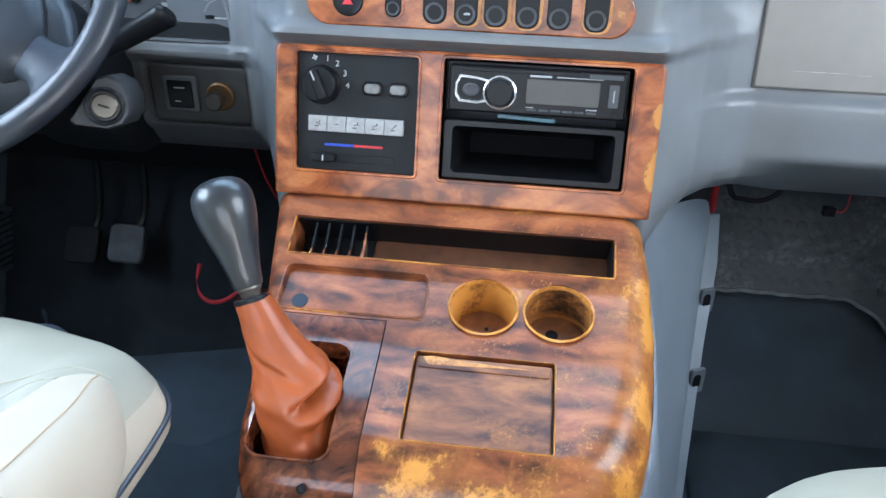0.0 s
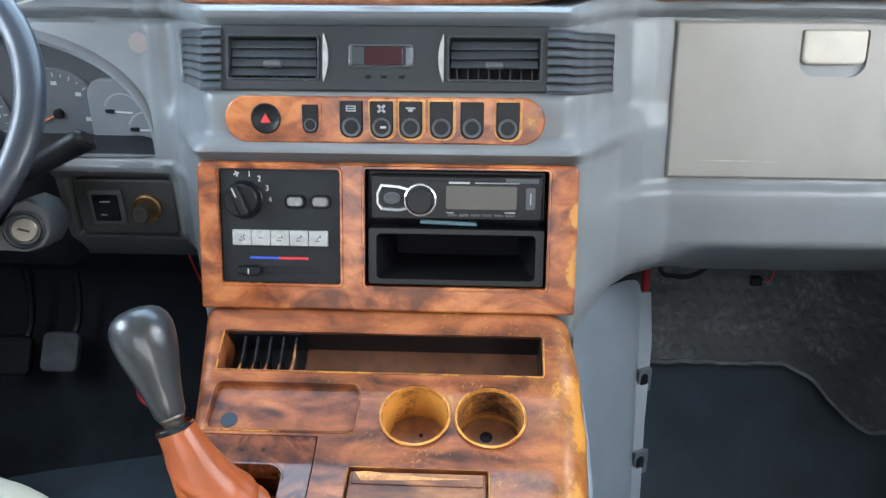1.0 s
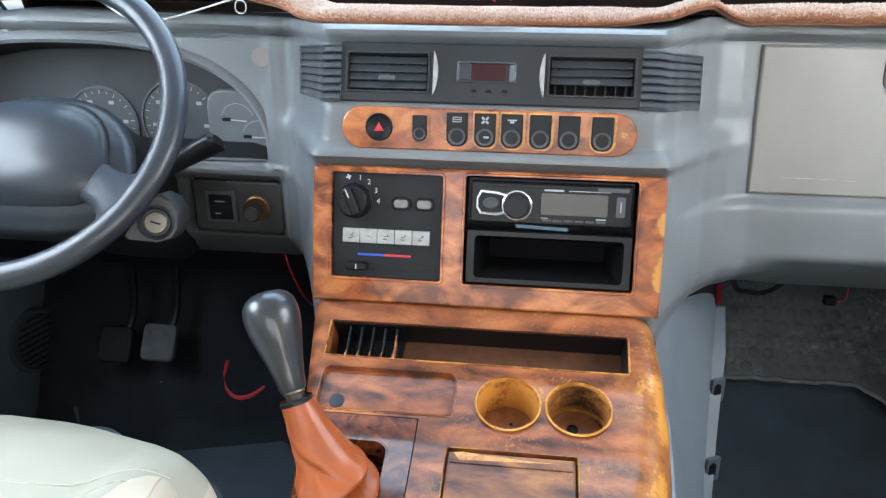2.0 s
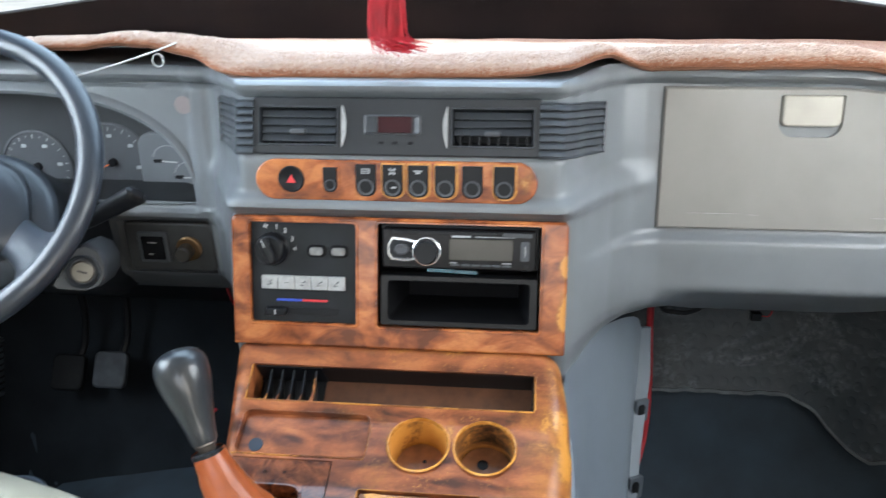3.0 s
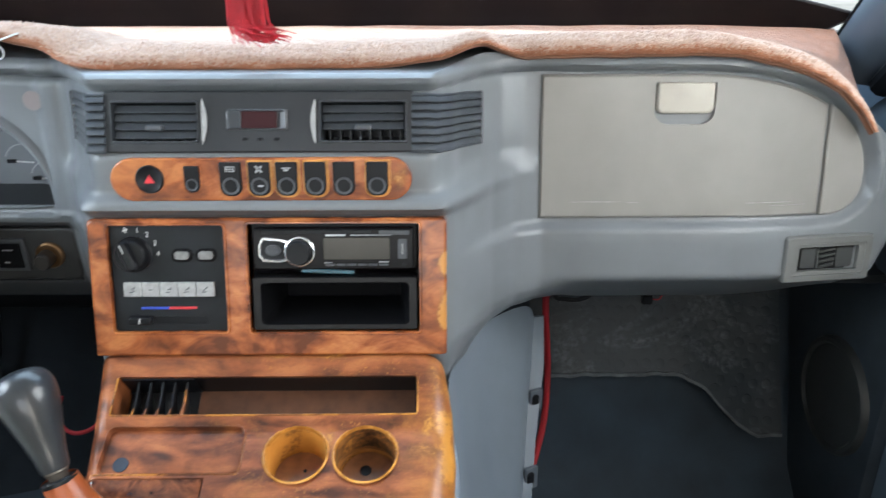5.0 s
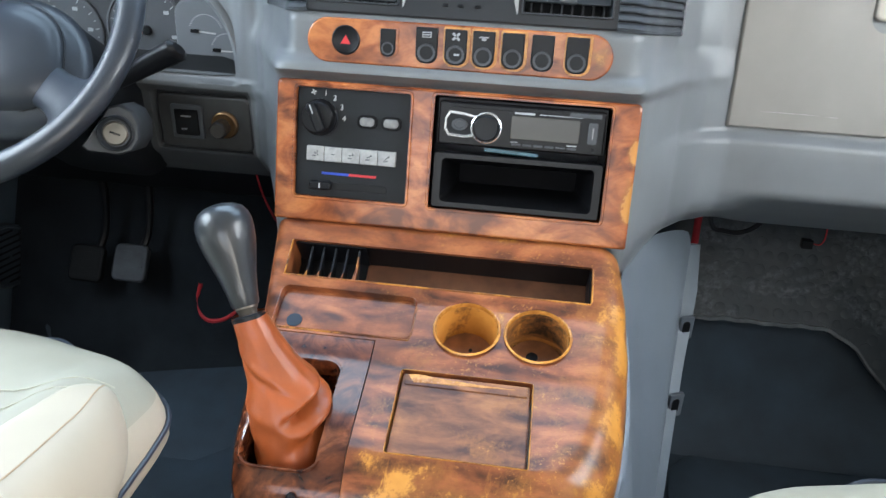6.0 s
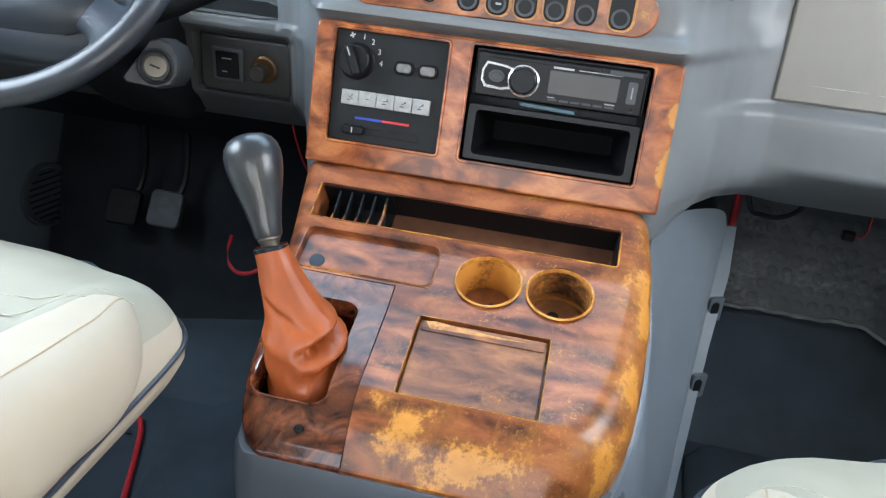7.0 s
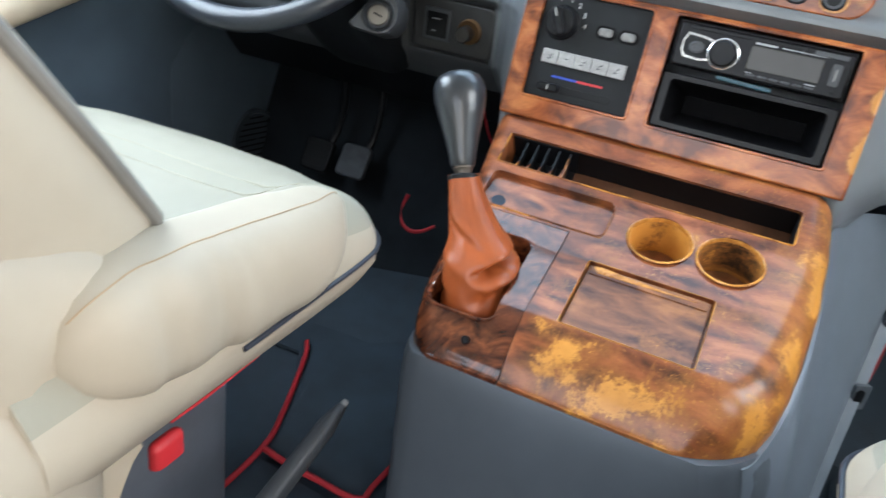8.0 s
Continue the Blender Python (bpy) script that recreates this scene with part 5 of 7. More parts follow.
def build_switches():
    p = thing("switch_panel", (0.02, 0.034, 0.798), "pill-shaped burl-wood switch strip with chipped ochre edges", "switch panel")
    bm = bmesh.new()
    slab(bm, outline(0.327, 0.0470, 0.0235, 12), 0.010, PILL_M @ Matrix.Translation((0, 0, -0.006)), 0.0018)
    part("plate", bm, WOODF, p)
    chipped = {2: False, 3: True, 4: True, 7: True}
    for k, x in enumerate((-0.101, -0.055, -0.013, 0.018, 0.0475, 0.0785, 0.1095, 0.1455)):
        m = PILL_M @ Matrix.Translation((x - 0.0195, 0.001, 0))
        if k == 0:
            bm = bmesh.new()
            lathe(bm, [(0.0, 0.002), (0.0155, 0.002), (0.0155, 0.0052), (0.0142, 0.0062), (0.0132, 0.0055), (0.0, 0.0050)], m, 36, caps=False)
            sw = part("hazard_switch", bm, BLACK, p, "round black hazard switch with a red triangle")
            bm = bmesh.new()
            loft(bm, [[m @ Vector((r * math.cos(a), r * math.sin(a) - 0.001, z)) for a in (radians(90 + 120 * i) for i in range(3))] for r, z in ((0.0062, 0.0045), (0.0062, 0.0062))])
            part("triangle", bm, REDP, sw, smooth=0)
            continue
        w, h = (0.0165, 0.029) if k == 1 else (0.0235, 0.0370)
        if k in (1, 3, 4, 5, 7):
            bm = bmesh.new()
            o = outline(w + 0.0050, h + 0.0042, (0.002, 0.002, 0.011, 0.011))
            slab(bm, o, 0.0010, m @ Matrix.Translation((0.0008, 0, 0.0037)), 0.0004)
            part("chipped_edge", bm, OCHRE if k != 1 else WOODF, p)
        bm = bmesh.new()
        slab(bm, outline(w, h, (0.0015, 0.0015, 0.0095, 0.0095)), 0.0060, m @ Matrix.Translation((0, 0, 0.001)), 0.0012)
        sw = part("switch", bm, BLACK, p, "black rocker switch")
        bm = bmesh.new()
        lathe(bm, [(0.0, 0.0058), (w * 0.42, 0.0064), (w * 0.40, 0.0076), (w * 0.30, 0.0070), (0.0, 0.0062)], m @ Matrix.Translation((0, -h * 0.20, 0)), 24, caps=False)
        part("rocker", bm, CHARC, sw)
        if k in (2, 3, 4):
            bm = bmesh.new()
            mi = m @ Matrix.Translation((0, h * 0.30, 0))
            if k == 2:
                for dy in (-0.0024, 0, 0.0024):
                    bar(bm, mi, 0, dy, 0.0085, 0.0011, 0.0069)
                for dx in (-0.0045, 0.0045):
                    bar(bm, mi, dx, 0, 0.0009, 0.0060, 0.0069)
            elif k == 3:
                for q in range(4):
                    bar(bm, mi @ Matrix.Rotation(radians(45 + 90 * q), 4, "Z"), 0.0030, 0, 0.0040, 0.0026, 0.0069)
                bar(bm, m, 0.0015, -h * 0.20, 0.006, 0.0022, 0.0071)
            else:
                bar(bm, mi, 0, 0.001, 0.010, 0.0014, 0.0069)
                bar(bm, mi, 0, -0.0012, 0.005, 0.0022, 0.0069)
            part("icon", bm, DIALP, sw)


build_switches()


# ---------------------------------------------------------------- climate panel, radio, pocket
def build_climate():
    c = thing("climate_control", (-0.09, 0.02, 0.69), "black heater control panel with rotary fan knob and slider", "heater control")
    bm = bmesh.new()
    slab(bm, outline(0.1285, 0.1220, 0.002), 0.012, on_fascia(-0.1128, 0.0885, -0.011), 0.001)
    part("faceplate", bm, DARK, c, "charcoal faceplate")
    ku, kv = -0.1510, 0.1165
    m = on_fascia(ku, kv, 0.001)
    bm = bmesh.new()
    lathe(bm, [(0.0, 0.0), (0.0205, 0.0), (0.0205, 0.002), (0.0190, 0.0035), (0.0175, 0.013), (0.0160, 0.0145), (0.0, 0.0145)], m, 40, caps=False)
    kn = part("fan_knob", bm, BLACK, c, "black rotary fan knob")
    bm = bmesh.new()
    slab(bm, outline(0.011, 0.034, 0.004), 0.010, m @ Matrix.Rotation(radians(24), 4, "Z") @ Matrix.Translation((0, 0, 0.013)), 0.003)
    part("grip", bm, BLACK, kn)
    bm = bmesh.new()
    bar(bm, m @ Matrix.Rotation(radians(24), 4, "Z"), 0, 0.010, 0.0012, 0.010, 0.0231)
    part("pointer", bm, LABEL, kn)
    for ch, a in (("1", 78), ("2", 54), ("3", 27), ("4", 1)):
        text_mesh("figure", ch, 0.0085, on_fascia(ku + 0.0275 * math.cos(radians(a)), kv + 0.0275 * math.sin(radians(a)), 0.0013), c)
    bm = bmesh.new()
    for q in range(4):
        bar(bm, on_fascia(ku - 0.008, kv + 0.0275, 0.0011) @ Matrix.Rotation(radians(20 + 90 * q), 4, "Z"), 0.0018, 0, 0.0026, 0.0016)
    part("fan_icon", bm, LABEL, c)
    for u in (-0.0965, -0.0695):
        bm = bmesh.new()
        slab(bm, outline(0.0225, 0.0145, 0.006), 0.004, on_fascia(u, 0.1155, 0.0005), 0.001)
        bt = part("push_button", bm, GLOSS, c)
        bm = bmesh.new()
        slab(bm, outline(0.0165, 0.0095, 0.004), 0.003, on_fascia(u, 0.1155, 0.003), 0.001)
        part("button_cap", bm, plain("smoked_key", (0.15, 0.15, 0.145), 0.35, vary=0.3, spots=160), bt)
    for k in range(5):
        u = -0.1540 + 0.0205 * k
        bm = bmesh.new()
        slab(bm, outline(0.0200, 0.0165, 0.001), 0.005, on_fascia(u, 0.0765, 0.0005), 0.001)
        ke = part("mode_key", bm, KEY, c, "worn grey mode key")
        bm = bmesh.new()
        if k != 1:
            bar(bm, on_fascia(u, 0.0765, 0.0056) @ Matrix.Rotation(radians(-35 + 20 * k), 4, "Z"), 0.001, 0.0005, 0.0060, 0.0010)
            bar(bm, on_fascia(u, 0.0765, 0.0056), -0.001, -0.0026, 0.0046, 0.0012)
            bar(bm, on_fascia(u, 0.0765, 0.0056), 0.0024, 0.0022, 0.0012, 0.0026)
        else:
            bar(bm, on_fascia(u, 0.0765, 0.0056), 0, 0, 0.004, 0.0010)
        part("icon", bm, CHARC, ke)
    for u, mat, nm in ((-0.1310, BLUE, "cold_mark"), (-0.0995, REDP, "warm_mark")):
        bm = bmesh.new()
        bar(bm, on_fascia(u, 0.0545, 0.0011), 0, 0, 0.0315, 0.0026)
        part(nm, bm, mat, c)
    bm = bmesh.new()
    slab(bm, outline(0.090, 0.0085, 0.003), 0.0012, on_fascia(-0.116, 0.0405, 0.0003), 0.0004)
    part("slider_slot", bm, BLACK, c)
    bm = bmesh.new()
    slab(bm, outline(0.0260, 0.0095, 0.004), 0.009, on_fascia(-0.1465, 0.0410, 0.001), 0.002)
    sl = part("slider", bm, BLACK, c)
    bm = bmesh.new()
    bar(bm, on_fascia(-0.1465, 0.0410, 0.0101), 0, 0, 0.0014, 0.006)
    part("mark", bm, LABEL, sl)


build_climate()


DULL = plain("smoked_chrome", (0.74, 0.74, 0.75), 0.24, 0.75, vary=0.2, relief=0.05)


def build_radio():
    r = thing("car_radio", (0.11, 0.02, 0.72), "black single-height car radio with a chrome ringed volume knob", "radio")
    cu, cv = 0.0735, 0.1235
    tilt = Matrix.Rotation(radians(2.0), 4, "X")
    base = on_fascia(cu, cv, 0.0) @ tilt

    def at(u, v, n=0.0):
        return base @ Matrix.Translation((u, v, n))
    bm = bmesh.new()
    slab(bm, outline(0.186, 0.051, 0.002), 0.06, at(0, 0, -0.066), 0.001)
    part("sleeve", bm, BLACK, r)
    bm = bmesh.new()
    slab(bm, outline(0.180, 0.047, 0.003), 0.012, at(0, -0.001, -0.006), 0.002)
    face = part("faceplate", bm, GLOSS, r, "gloss black detachable front")
    bm = bmesh.new()
    slab(bm, outline(0.122, 0.0040, 0.0012), 0.0016, at(-0.018, 0.0185, 0.0052), 0.0005)
    part("disc_slot", bm, BLACK, face)
    bm = bmesh.new()
    slab(bm, outline(0.034, 0.0050, 0.001), 0.0016, at(0.068, 0.0175, 0.0055), 0.0006)
    part("eject_key", bm, CHARC, face)
    # chrome surround of the left controls: an arrow shape that runs into the knob's ring
    bm = bmesh.new()
    hexa = [(-0.0835, 0.004), (-0.0790, 0.0130), (-0.0600, 0.0115), (-0.0440, 0.0075), (-0.0440, -0.0125), (-0.0600, -0.0165), (-0.0790, -0.0150), (-0.0835, -0.008)]
    loft(bm, [[at(u, v, n).translation for u, v in ring] for ring, n in ((hexa, 0.0055), (inset_ring(hexa, 0.0006), 0.0080), (inset_ring(hexa, 0.0030), 0.0084), (inset_ring(hexa, 0.0040), 0.0064))], caps=False)
    part("chrome_surround", bm, DULL, face, "chrome surround")
    bm = bmesh.new()
    loft(bm, [[at(u, v, n).translation for u, v in inset_ring(hexa, 0.003)] for n in (0.0050, 0.0066)])
    part("key_field", bm, DARK, face)
    bm = bmesh.new()
    lathe(bm, [(0.0045, 0.0066), (0.0088, 0.0066), (0.0086, 0.0084), (0.0060, 0.0086), (0.0050, 0.0076), (0.0, 0.0074)], at(-0.0670, -0.0020, 0) @ Matrix.Diagonal((1, 0.72, 1, 1)), 28, caps=False)
    part("source_key", bm, CHARC, face)
    bm = bmesh.new()
    lathe(bm, [(0.0140, 0.0055), (0.0170, 0.0055), (0.0170, 0.0088), (0.0155, 0.0098), (0.0142, 0.0085)], at(-0.0375, -0.0035, 0), 40, caps=False)
    part("knob_ring", bm, DULL, face, "chrome ring")
    bm = bmesh.new()
    lathe(bm, [(0.0, 0.005), (0.0142, 0.005), (0.0138, 0.0170), (0.0122, 0.0185), (0.0, 0.0180)], at(-0.0375, -0.0035, 0), 36, caps=False)
    part("volume_knob", bm, BLACK, face)
    bm = bmesh.new()
    slab(bm, outline(0.074, 0.0250, 0.002), 0.0012, at(0.0260, -0.0005, 0.0055), 0.0004)
    part("display", bm, plain("display_glass", (0.038, 0.036, 0.030), 0.16, relief=0, spec=0.3), face, "unlit grey-brown display")
    for u, v, w, h in ((0.0030, 0.0148, 0.022, 0.0022), (0.0420, 0.0148, 0.046, 0.0011), (-0.0065, -0.0165, 0.008, 0.0010), (0.0560, -0.0158, 0.011, 0.0014)):
        bm = bmesh.new()
        bar(bm, at(0, 0, 0.0061), u, v, w, h)
        part("print", bm, DIALP, face)
    for k in range(6):
        bm = bmesh.new()
        slab(bm, outline(0.0105, 0.0026, 0.001), 0.0020, at(-0.004 + 0.0120 * k, -0.0190, 0.0052), 0.0006)
        part("preset_key", bm, CHARC, face)
    bm = bmesh.new()
    slab(bm, outline(0.0100, 0.0230, 0.002), 0.0014, at(0.0770, -0.0010, 0.0055), 0.0005)
    fl = part("port_flap", bm, CHARC, face)
    bm = bmesh.new()
    bar(bm, at(0, 0, 0.0069), 0.0770, -0.0010, 0.0014, 0.012)
    part("groove", bm, KEY, fl)
    bm = bmesh.new()
    lathe(bm, [(0.0, 0.0058), (0.0022, 0.0058), (0.0026, 0.0066), (0.0014, 0.0066), (0.0, 0.0060)], at(0.0790, -0.0185, 0), 16, caps=False)
    part("socket", bm, BLACK, face)


build_radio()


def build_pocket():
    p = thing("storage_pocket", (0.11, 0.03, 0.66), "empty black plastic storage pocket below the radio", "storage pocket")
    m = on_fascia(0.0735, 0.0590, 0.0)
    o, i = outline(0.1870, 0.0620, 0.003), outline(0.1660, 0.0470, 0.005)
    back = inset_ring(i, 0.012)
    bm = bmesh.new()
    loft(bm, [[m @ Vector((x, y, z)) for x, y in ring] for ring, z in ((o, -0.02), (o, 0.0010), (inset_ring(o, 0.0012), 0.0030), (inset_ring(i, -0.0010), 0.0030), (i, 0.0010), (back, -0.085))], caps=False)
    part("body", bm, POCKET, p, smooth=30)
    bm = bmesh.new()
    loft(bm, [[m @ Vector((x, y, z)) for x, y in inset_ring(back, -0.004)] for z in (-0.090, -0.085)])
    part("back", bm, plain("pocket_felt", (0.006, 0.006, 0.007), 0.8, spec=0.1), p)
    # blue-green plastic slip stuck in the gap above
    bm = bmesh.new()
    slab(bm, outline(0.060, 0.0045, 0.001), 0.002, on_fascia(0.065, 0.0945, -0.008) @ Matrix.Rotation(radians(-2), 4, "Z"), 0.0005)
    lone("plastic_slip", bm, plain("teal_plastic", (0.015, 0.105, 0.15), 0.3), "teal plastic slip caught under the car radio", "plastic slip")


build_pocket()

# ---------------------------------------------------------------- right-hand air vent
SIDE_V = Matrix.Translation((0.7235, 0.1500, 0.6515)) @ Matrix.Rotation(radians(7), 4, "Z") @ Matrix.Rotation(radians(90 - 4), 4, "X")


def build_side_vent():
    v = thing("side_vent", (0.7235, 0.15, 0.65), "pale grey rectangular end vent with a louvred core", "air vent")
    frame_mat = plain("end_vent_grey", (0.118, 0.122, 0.118), 0.45)
    core_mat = plain("end_vent_core", (0.034, 0.037, 0.037), 0.5)
    bm = bmesh.new()
    o, i = outline(0.122, 0.064, 0.005), outline(0.084, 0.033, 0.002)
    loft(bm, [[SIDE_V @ Vector((x, y, z)) for x, y in ring] for ring, z in ((o, -0.008), (o, 0.001), (inset_ring(o, 0.002), 0.0040), (inset_ring(o, 0.0100), 0.0044), (inset_ring(o, 0.0105), 0.0034), (inset_ring(i, -0.003), 0.0034), (i, 0.0024), (i, -0.006))], caps=False)
    part("frame", bm, frame_mat, v, smooth=30)
    bm = bmesh.new()
    slab(bm, outline(0.086, 0.035, 0.002), 0.002, SIDE_V @ Matrix.Translation((0, 0, -0.0065)))
    part("backing", bm, BLACK, v)
    for k in range(4):
        bm = bmesh.new()
        slab(bm, outline(0.022, 0.0034, 0.001), 0.004, SIDE_V @ Matrix.Translation((0.001, 0.0105 - 0.0072 * k, -0.004)) @ Matrix.Rotation(radians(11), 4, "Z"), 0.001)
        part("slat", bm, core_mat, v)
    for u in (-0.024, 0.026):
        bm = bmesh.new()
        slab(bm, outline(0.024, 0.028, 0.003), 0.003, SIDE_V @ Matrix.Translation((u, 0, -0.005)), 0.001)
        part("vane", bm, core_mat, v)
    bm = bmesh.new()
    slab(bm, outline(0.003, 0.028, 0.001), 0.005, SIDE_V @ Matrix.Translation((-0.013, 0, -0.004)), 0.001)
    part("knob", bm, core_mat, v)


build_side_vent()

# ---------------------------------------------------------------- lighter panel
LIGHT_M = Matrix.Translation((-0.3350, 0.1775, 0.6520)) @ Matrix.Rotation(radians(90 + 4), 4, "X")


def build_lighter_panel():
    p = thing("lighter_panel", (-0.335, 0.18, 0.65), "dark panel with a rocker switch and a brass-ringed cigarette lighter", "switch panel")
    bm = bmesh.new()
    slab(bm, outline(0.130, 0.076, 0.008), 0.006, LIGHT_M @ Matrix.Translation((0, 0, -0.002)), 0.003)
    part("plate", bm, plain("lighter_plate_plastic", (0.026, 0.026, 0.026), 0.5, vary=0.3, spots=40), p)
    bm = bmesh.new()
    slab(bm, outline(0.045, 0.047, 0.003), 0.005, LIGHT_M @ Matrix.Translation((-0.023, 0.001, 0.004)), 0.002)
    sw = part("switch_frame", bm, CHARC, p)
    bm = bmesh.new()
    slab(bm, outline(0.033, 0.036, 0.002), 0.004, LIGHT_M @ Matrix.Translation((-0.023, 0.001, 0.007)), 0.001)
    rk = part("rocker", bm, GLOSS, sw)
    bm = bmesh.new()
    bar(bm, LIGHT_M, -0.023, 0.010, 0.014, 0.0016, 0.0111)
    bar(bm, LIGHT_M, -0.027, -0.008, 0.008, 0.0014, 0.0111)
    part("icon", bm, KEY, rk)
    m = LIGHT_M @ Matrix.Translation((0.029, 0.000, 0.004))
    brass = plain("worn_brass", (0.34, 0.20, 0.10), 0.38, 0.9, vary=0.25)
    bm = bmesh.new()
    lathe(bm, [(0.0, 0.0), (0.0185, 0.0), (0.0185, 0.004), (0.0165, 0.006), (0.0140, 0.004), (0.0, 0.003)], m, 32, caps=False)
    lg = part("lighter_ring", bm, brass, p, "worn brass ring")
    bm = bmesh.new()
    lathe(bm, [(0.0, 0.003), (0.0115, 0.003), (0.0115, 0.020), (0.0095, 0.0225), (0.0, 0.0220)], m @ Matrix.Translation((-0.003, -0.002, 0)), 28, caps=False)
    part("lighter_knob", bm, plain("lighter_knob_plastic", (0.035, 0.030, 0.026), 0.4, vary=0.3), lg)


build_lighter_panel()


# ---------------------------------------------------------------- steering column
def build_column():
    c = thing("steering_column", (-0.50, 0.12, 0.70), "dark plastic steering-column shroud with ignition lock", "steering column")
    ax = (Vector((-0.500, 0.26, 0.60)) - Vector((-0.503, 0.012, 0.772))).normalized()
    m = Matrix.Translation((-0.503, 0.012, 0.768)) @ ax.to_track_quat("Z", "Y").to_matrix().to_4x4()
    bm = bmesh.new()
    rings = []
    for u, s in ((0.0, 0.8), (0.012, 1.0), (0.12, 1.05), (0.26, 1.1), (0.30, 1.0)):
        rings.append([m @ Vector((x * s, y * s, u)) for x, y in outline(0.150, 0.120, 0.035, 6)])
    loft(bm, rings)
    part("shroud", bm, DARK, c, smooth=50)
    # ignition housing on the right
    eye = Vector((-0.381, 0.030, 0.673))
    d = Vector((0.30, -0.93, 0.22)).normalized()
    mi = Matrix.Translation(eye) @ d.to_track_quat("Z", "Y").to_matrix().to_4x4() @ Matrix.Diagonal((0.76, 0.76, 0.9, 1))
    pts = [(-0.052, -0.020), (-0.046, -0.027), (0.0, -0.034), (0.022, -0.028), (0.034, -0.010), (0.035, 0.014), (0.026, 0.034), (0.008, 0.044), (-0.008, 0.040), (-0.030, 0.010)]
    bm = bmesh.new()
    loft(bm, [[mi @ Vector((x * s, y * s, z)) for x, y in pts] for z, s in ((-0.09, 1.05), (-0.012, 1.02), (-0.004, 1.0), (0.0, 0.93))])
    ig = part("ignition_housing", bm, CHARC, c, "grey moulded ignition housing", smooth=40)
    bm = bmesh.new()
    lathe(bm, [(0.0225, -0.002), (0.0285, -0.002), (0.0280, 0.004), (0.0255, 0.006), (0.0225, 0.003), (0.0205, -0.002), (0.0, -0.002)], mi, 36, caps=False)
    part("lock_ring", bm, VENT, ig)
    bm = bmesh.new()
    lathe(bm, [(0.0, -0.002), (0.0185, -0.002), (0.0185, 0.003), (0.0165, 0.0045), (0.0, 0.0050)], mi, 32, caps=False)
    lk = part("lock_barrel", bm, STEEL, ig, "bright metal lock barrel")
    bm = bmesh.new()
    bar(bm, mi @ Matrix.Rotation(radians(-20), 4, "Z"), 0, 0, 0.016, 0.0030, 0.0048, 0.0004)
    part("key_slot", bm, BLACK, lk)
    # column stalk
    st = thing("wiper_stalk", (-0.36, 0.05, 0.75), "black column stalk with a blunt paddle end", "stalk")
    bm = bmesh.new()
    line = smooth_line([(-0.430, 0.060, 0.712), (-0.375, 0.048, 0.734), (-0.335, 0.040, 0.755), (-0.296, 0.033, 0.775)], 6)
    rings = []
    for k, p in enumerate(line):
        u = k / (len(line) - 1)
        w, h = 0.008 + 0.007 * u, 0.007 + 0.002 * u
        dd = (line[min(k + 1, len(line) - 1)] - line[max(k - 1, 0)]).normalized()
        up = Vector((0, -0.6, 0.8))
        up = (up - dd * up.dot(dd)).normalized()
        sd = dd.cross(up)
        rings.append([p + w * math.copysign(abs(math.cos(a)) ** 0.7, math.cos(a)) * up + h * math.sin(a) * sd for a in (2 * math.pi * i / 16 for i in range(16))])
    c0 = sum(rings[-1], Vector()) / 16
    rings.append([c0 + (p - c0) * 0.6 + (line[-1] - line[-2]).normalized() * 0.004 for p in rings[-1]])
    loft(bm, rings)
    part("lever", bm, BLACK, st, smooth=50)


build_column()


# ---------------------------------------------------------------- shell above the sills
def glass_pane(name, co, parent=None, label="", thick=0.004):
    m, t, b = shader(name)
    b.inputs["Base Color"].default_value = (0.95, 0.98, 0.97, 1)
    b.inputs["Roughness"].default_value = 0.0
    b.inputs["Transmission Weight"].default_value = 1.0
    b.inputs["IOR"].default_value = 1.45
    bm = bmesh.new()
    c = [Vector(p) for p in co]
    n = (c[1] - c[0]).cross(c[3] - c[0]).normalized() * thick
    poly(bm, c + [p - n for p in c], [(0, 1, 2, 3), (7, 6, 5, 4), (0, 4, 5, 1), (1, 5, 6, 2), (2, 6, 7, 3), (3, 7, 4, 0)])
    ob = mesh_object(name, bm, m, 0)
    ob.visible_shadow = False
    if parent:
        under(ob, parent)
    else:
        tagged(ob, label, kind="structure")
    return ob


# roof sides between the window heads and the roof, and the pillars behind the doors
for sx in (-1, 1):
    bm = bmesh.new()
    loft(bm, [[(sx * x, y, z) for x, z in ((0.86, 1.50), (0.98, 1.46), (1.0, 1.38), (0.99, 1.36), (0.95, 1.40), (0.84, 1.47))] for y in (-2.4, -0.14)])
    lone("roof_side", bm, SHELL, "pale curved roof side lining", kind="structure")
    bm = bmesh.new()
    box(bm, (sx * 0.955, -0.90, 0.75), (0.07, 0.22, 1.46), 0.02)
    lone("door_pillar", bm, PILLAR, "grey door pillar trim", kind="structure")

bm = bmesh.new()
loft(bm, [[(x, y, z) for y, z in ((-0.20, 1.52), (-0.09, 1.50), (-0.075, 1.475), (-0.10, 1.46), (-0.20, 1.49))] for x in (-0.98, 0.98)])
lone("windscreen_header", bm, SHELL, "pale header above the windscreen", kind="structure")


def screen_point(u, v):
    """On the windscreen: u from -1 to 1 across, v from 0 at its foot to 1 at its head."""
    x = (0.885 - 0.055 * v) * u
    y = 0.60 - 0.155 * abs(u) ** 2.4 + (-0.72 + 0.05 * abs(u) ** 2) * v
    return Vector((x, y, 0.875 + 0.61 * v))


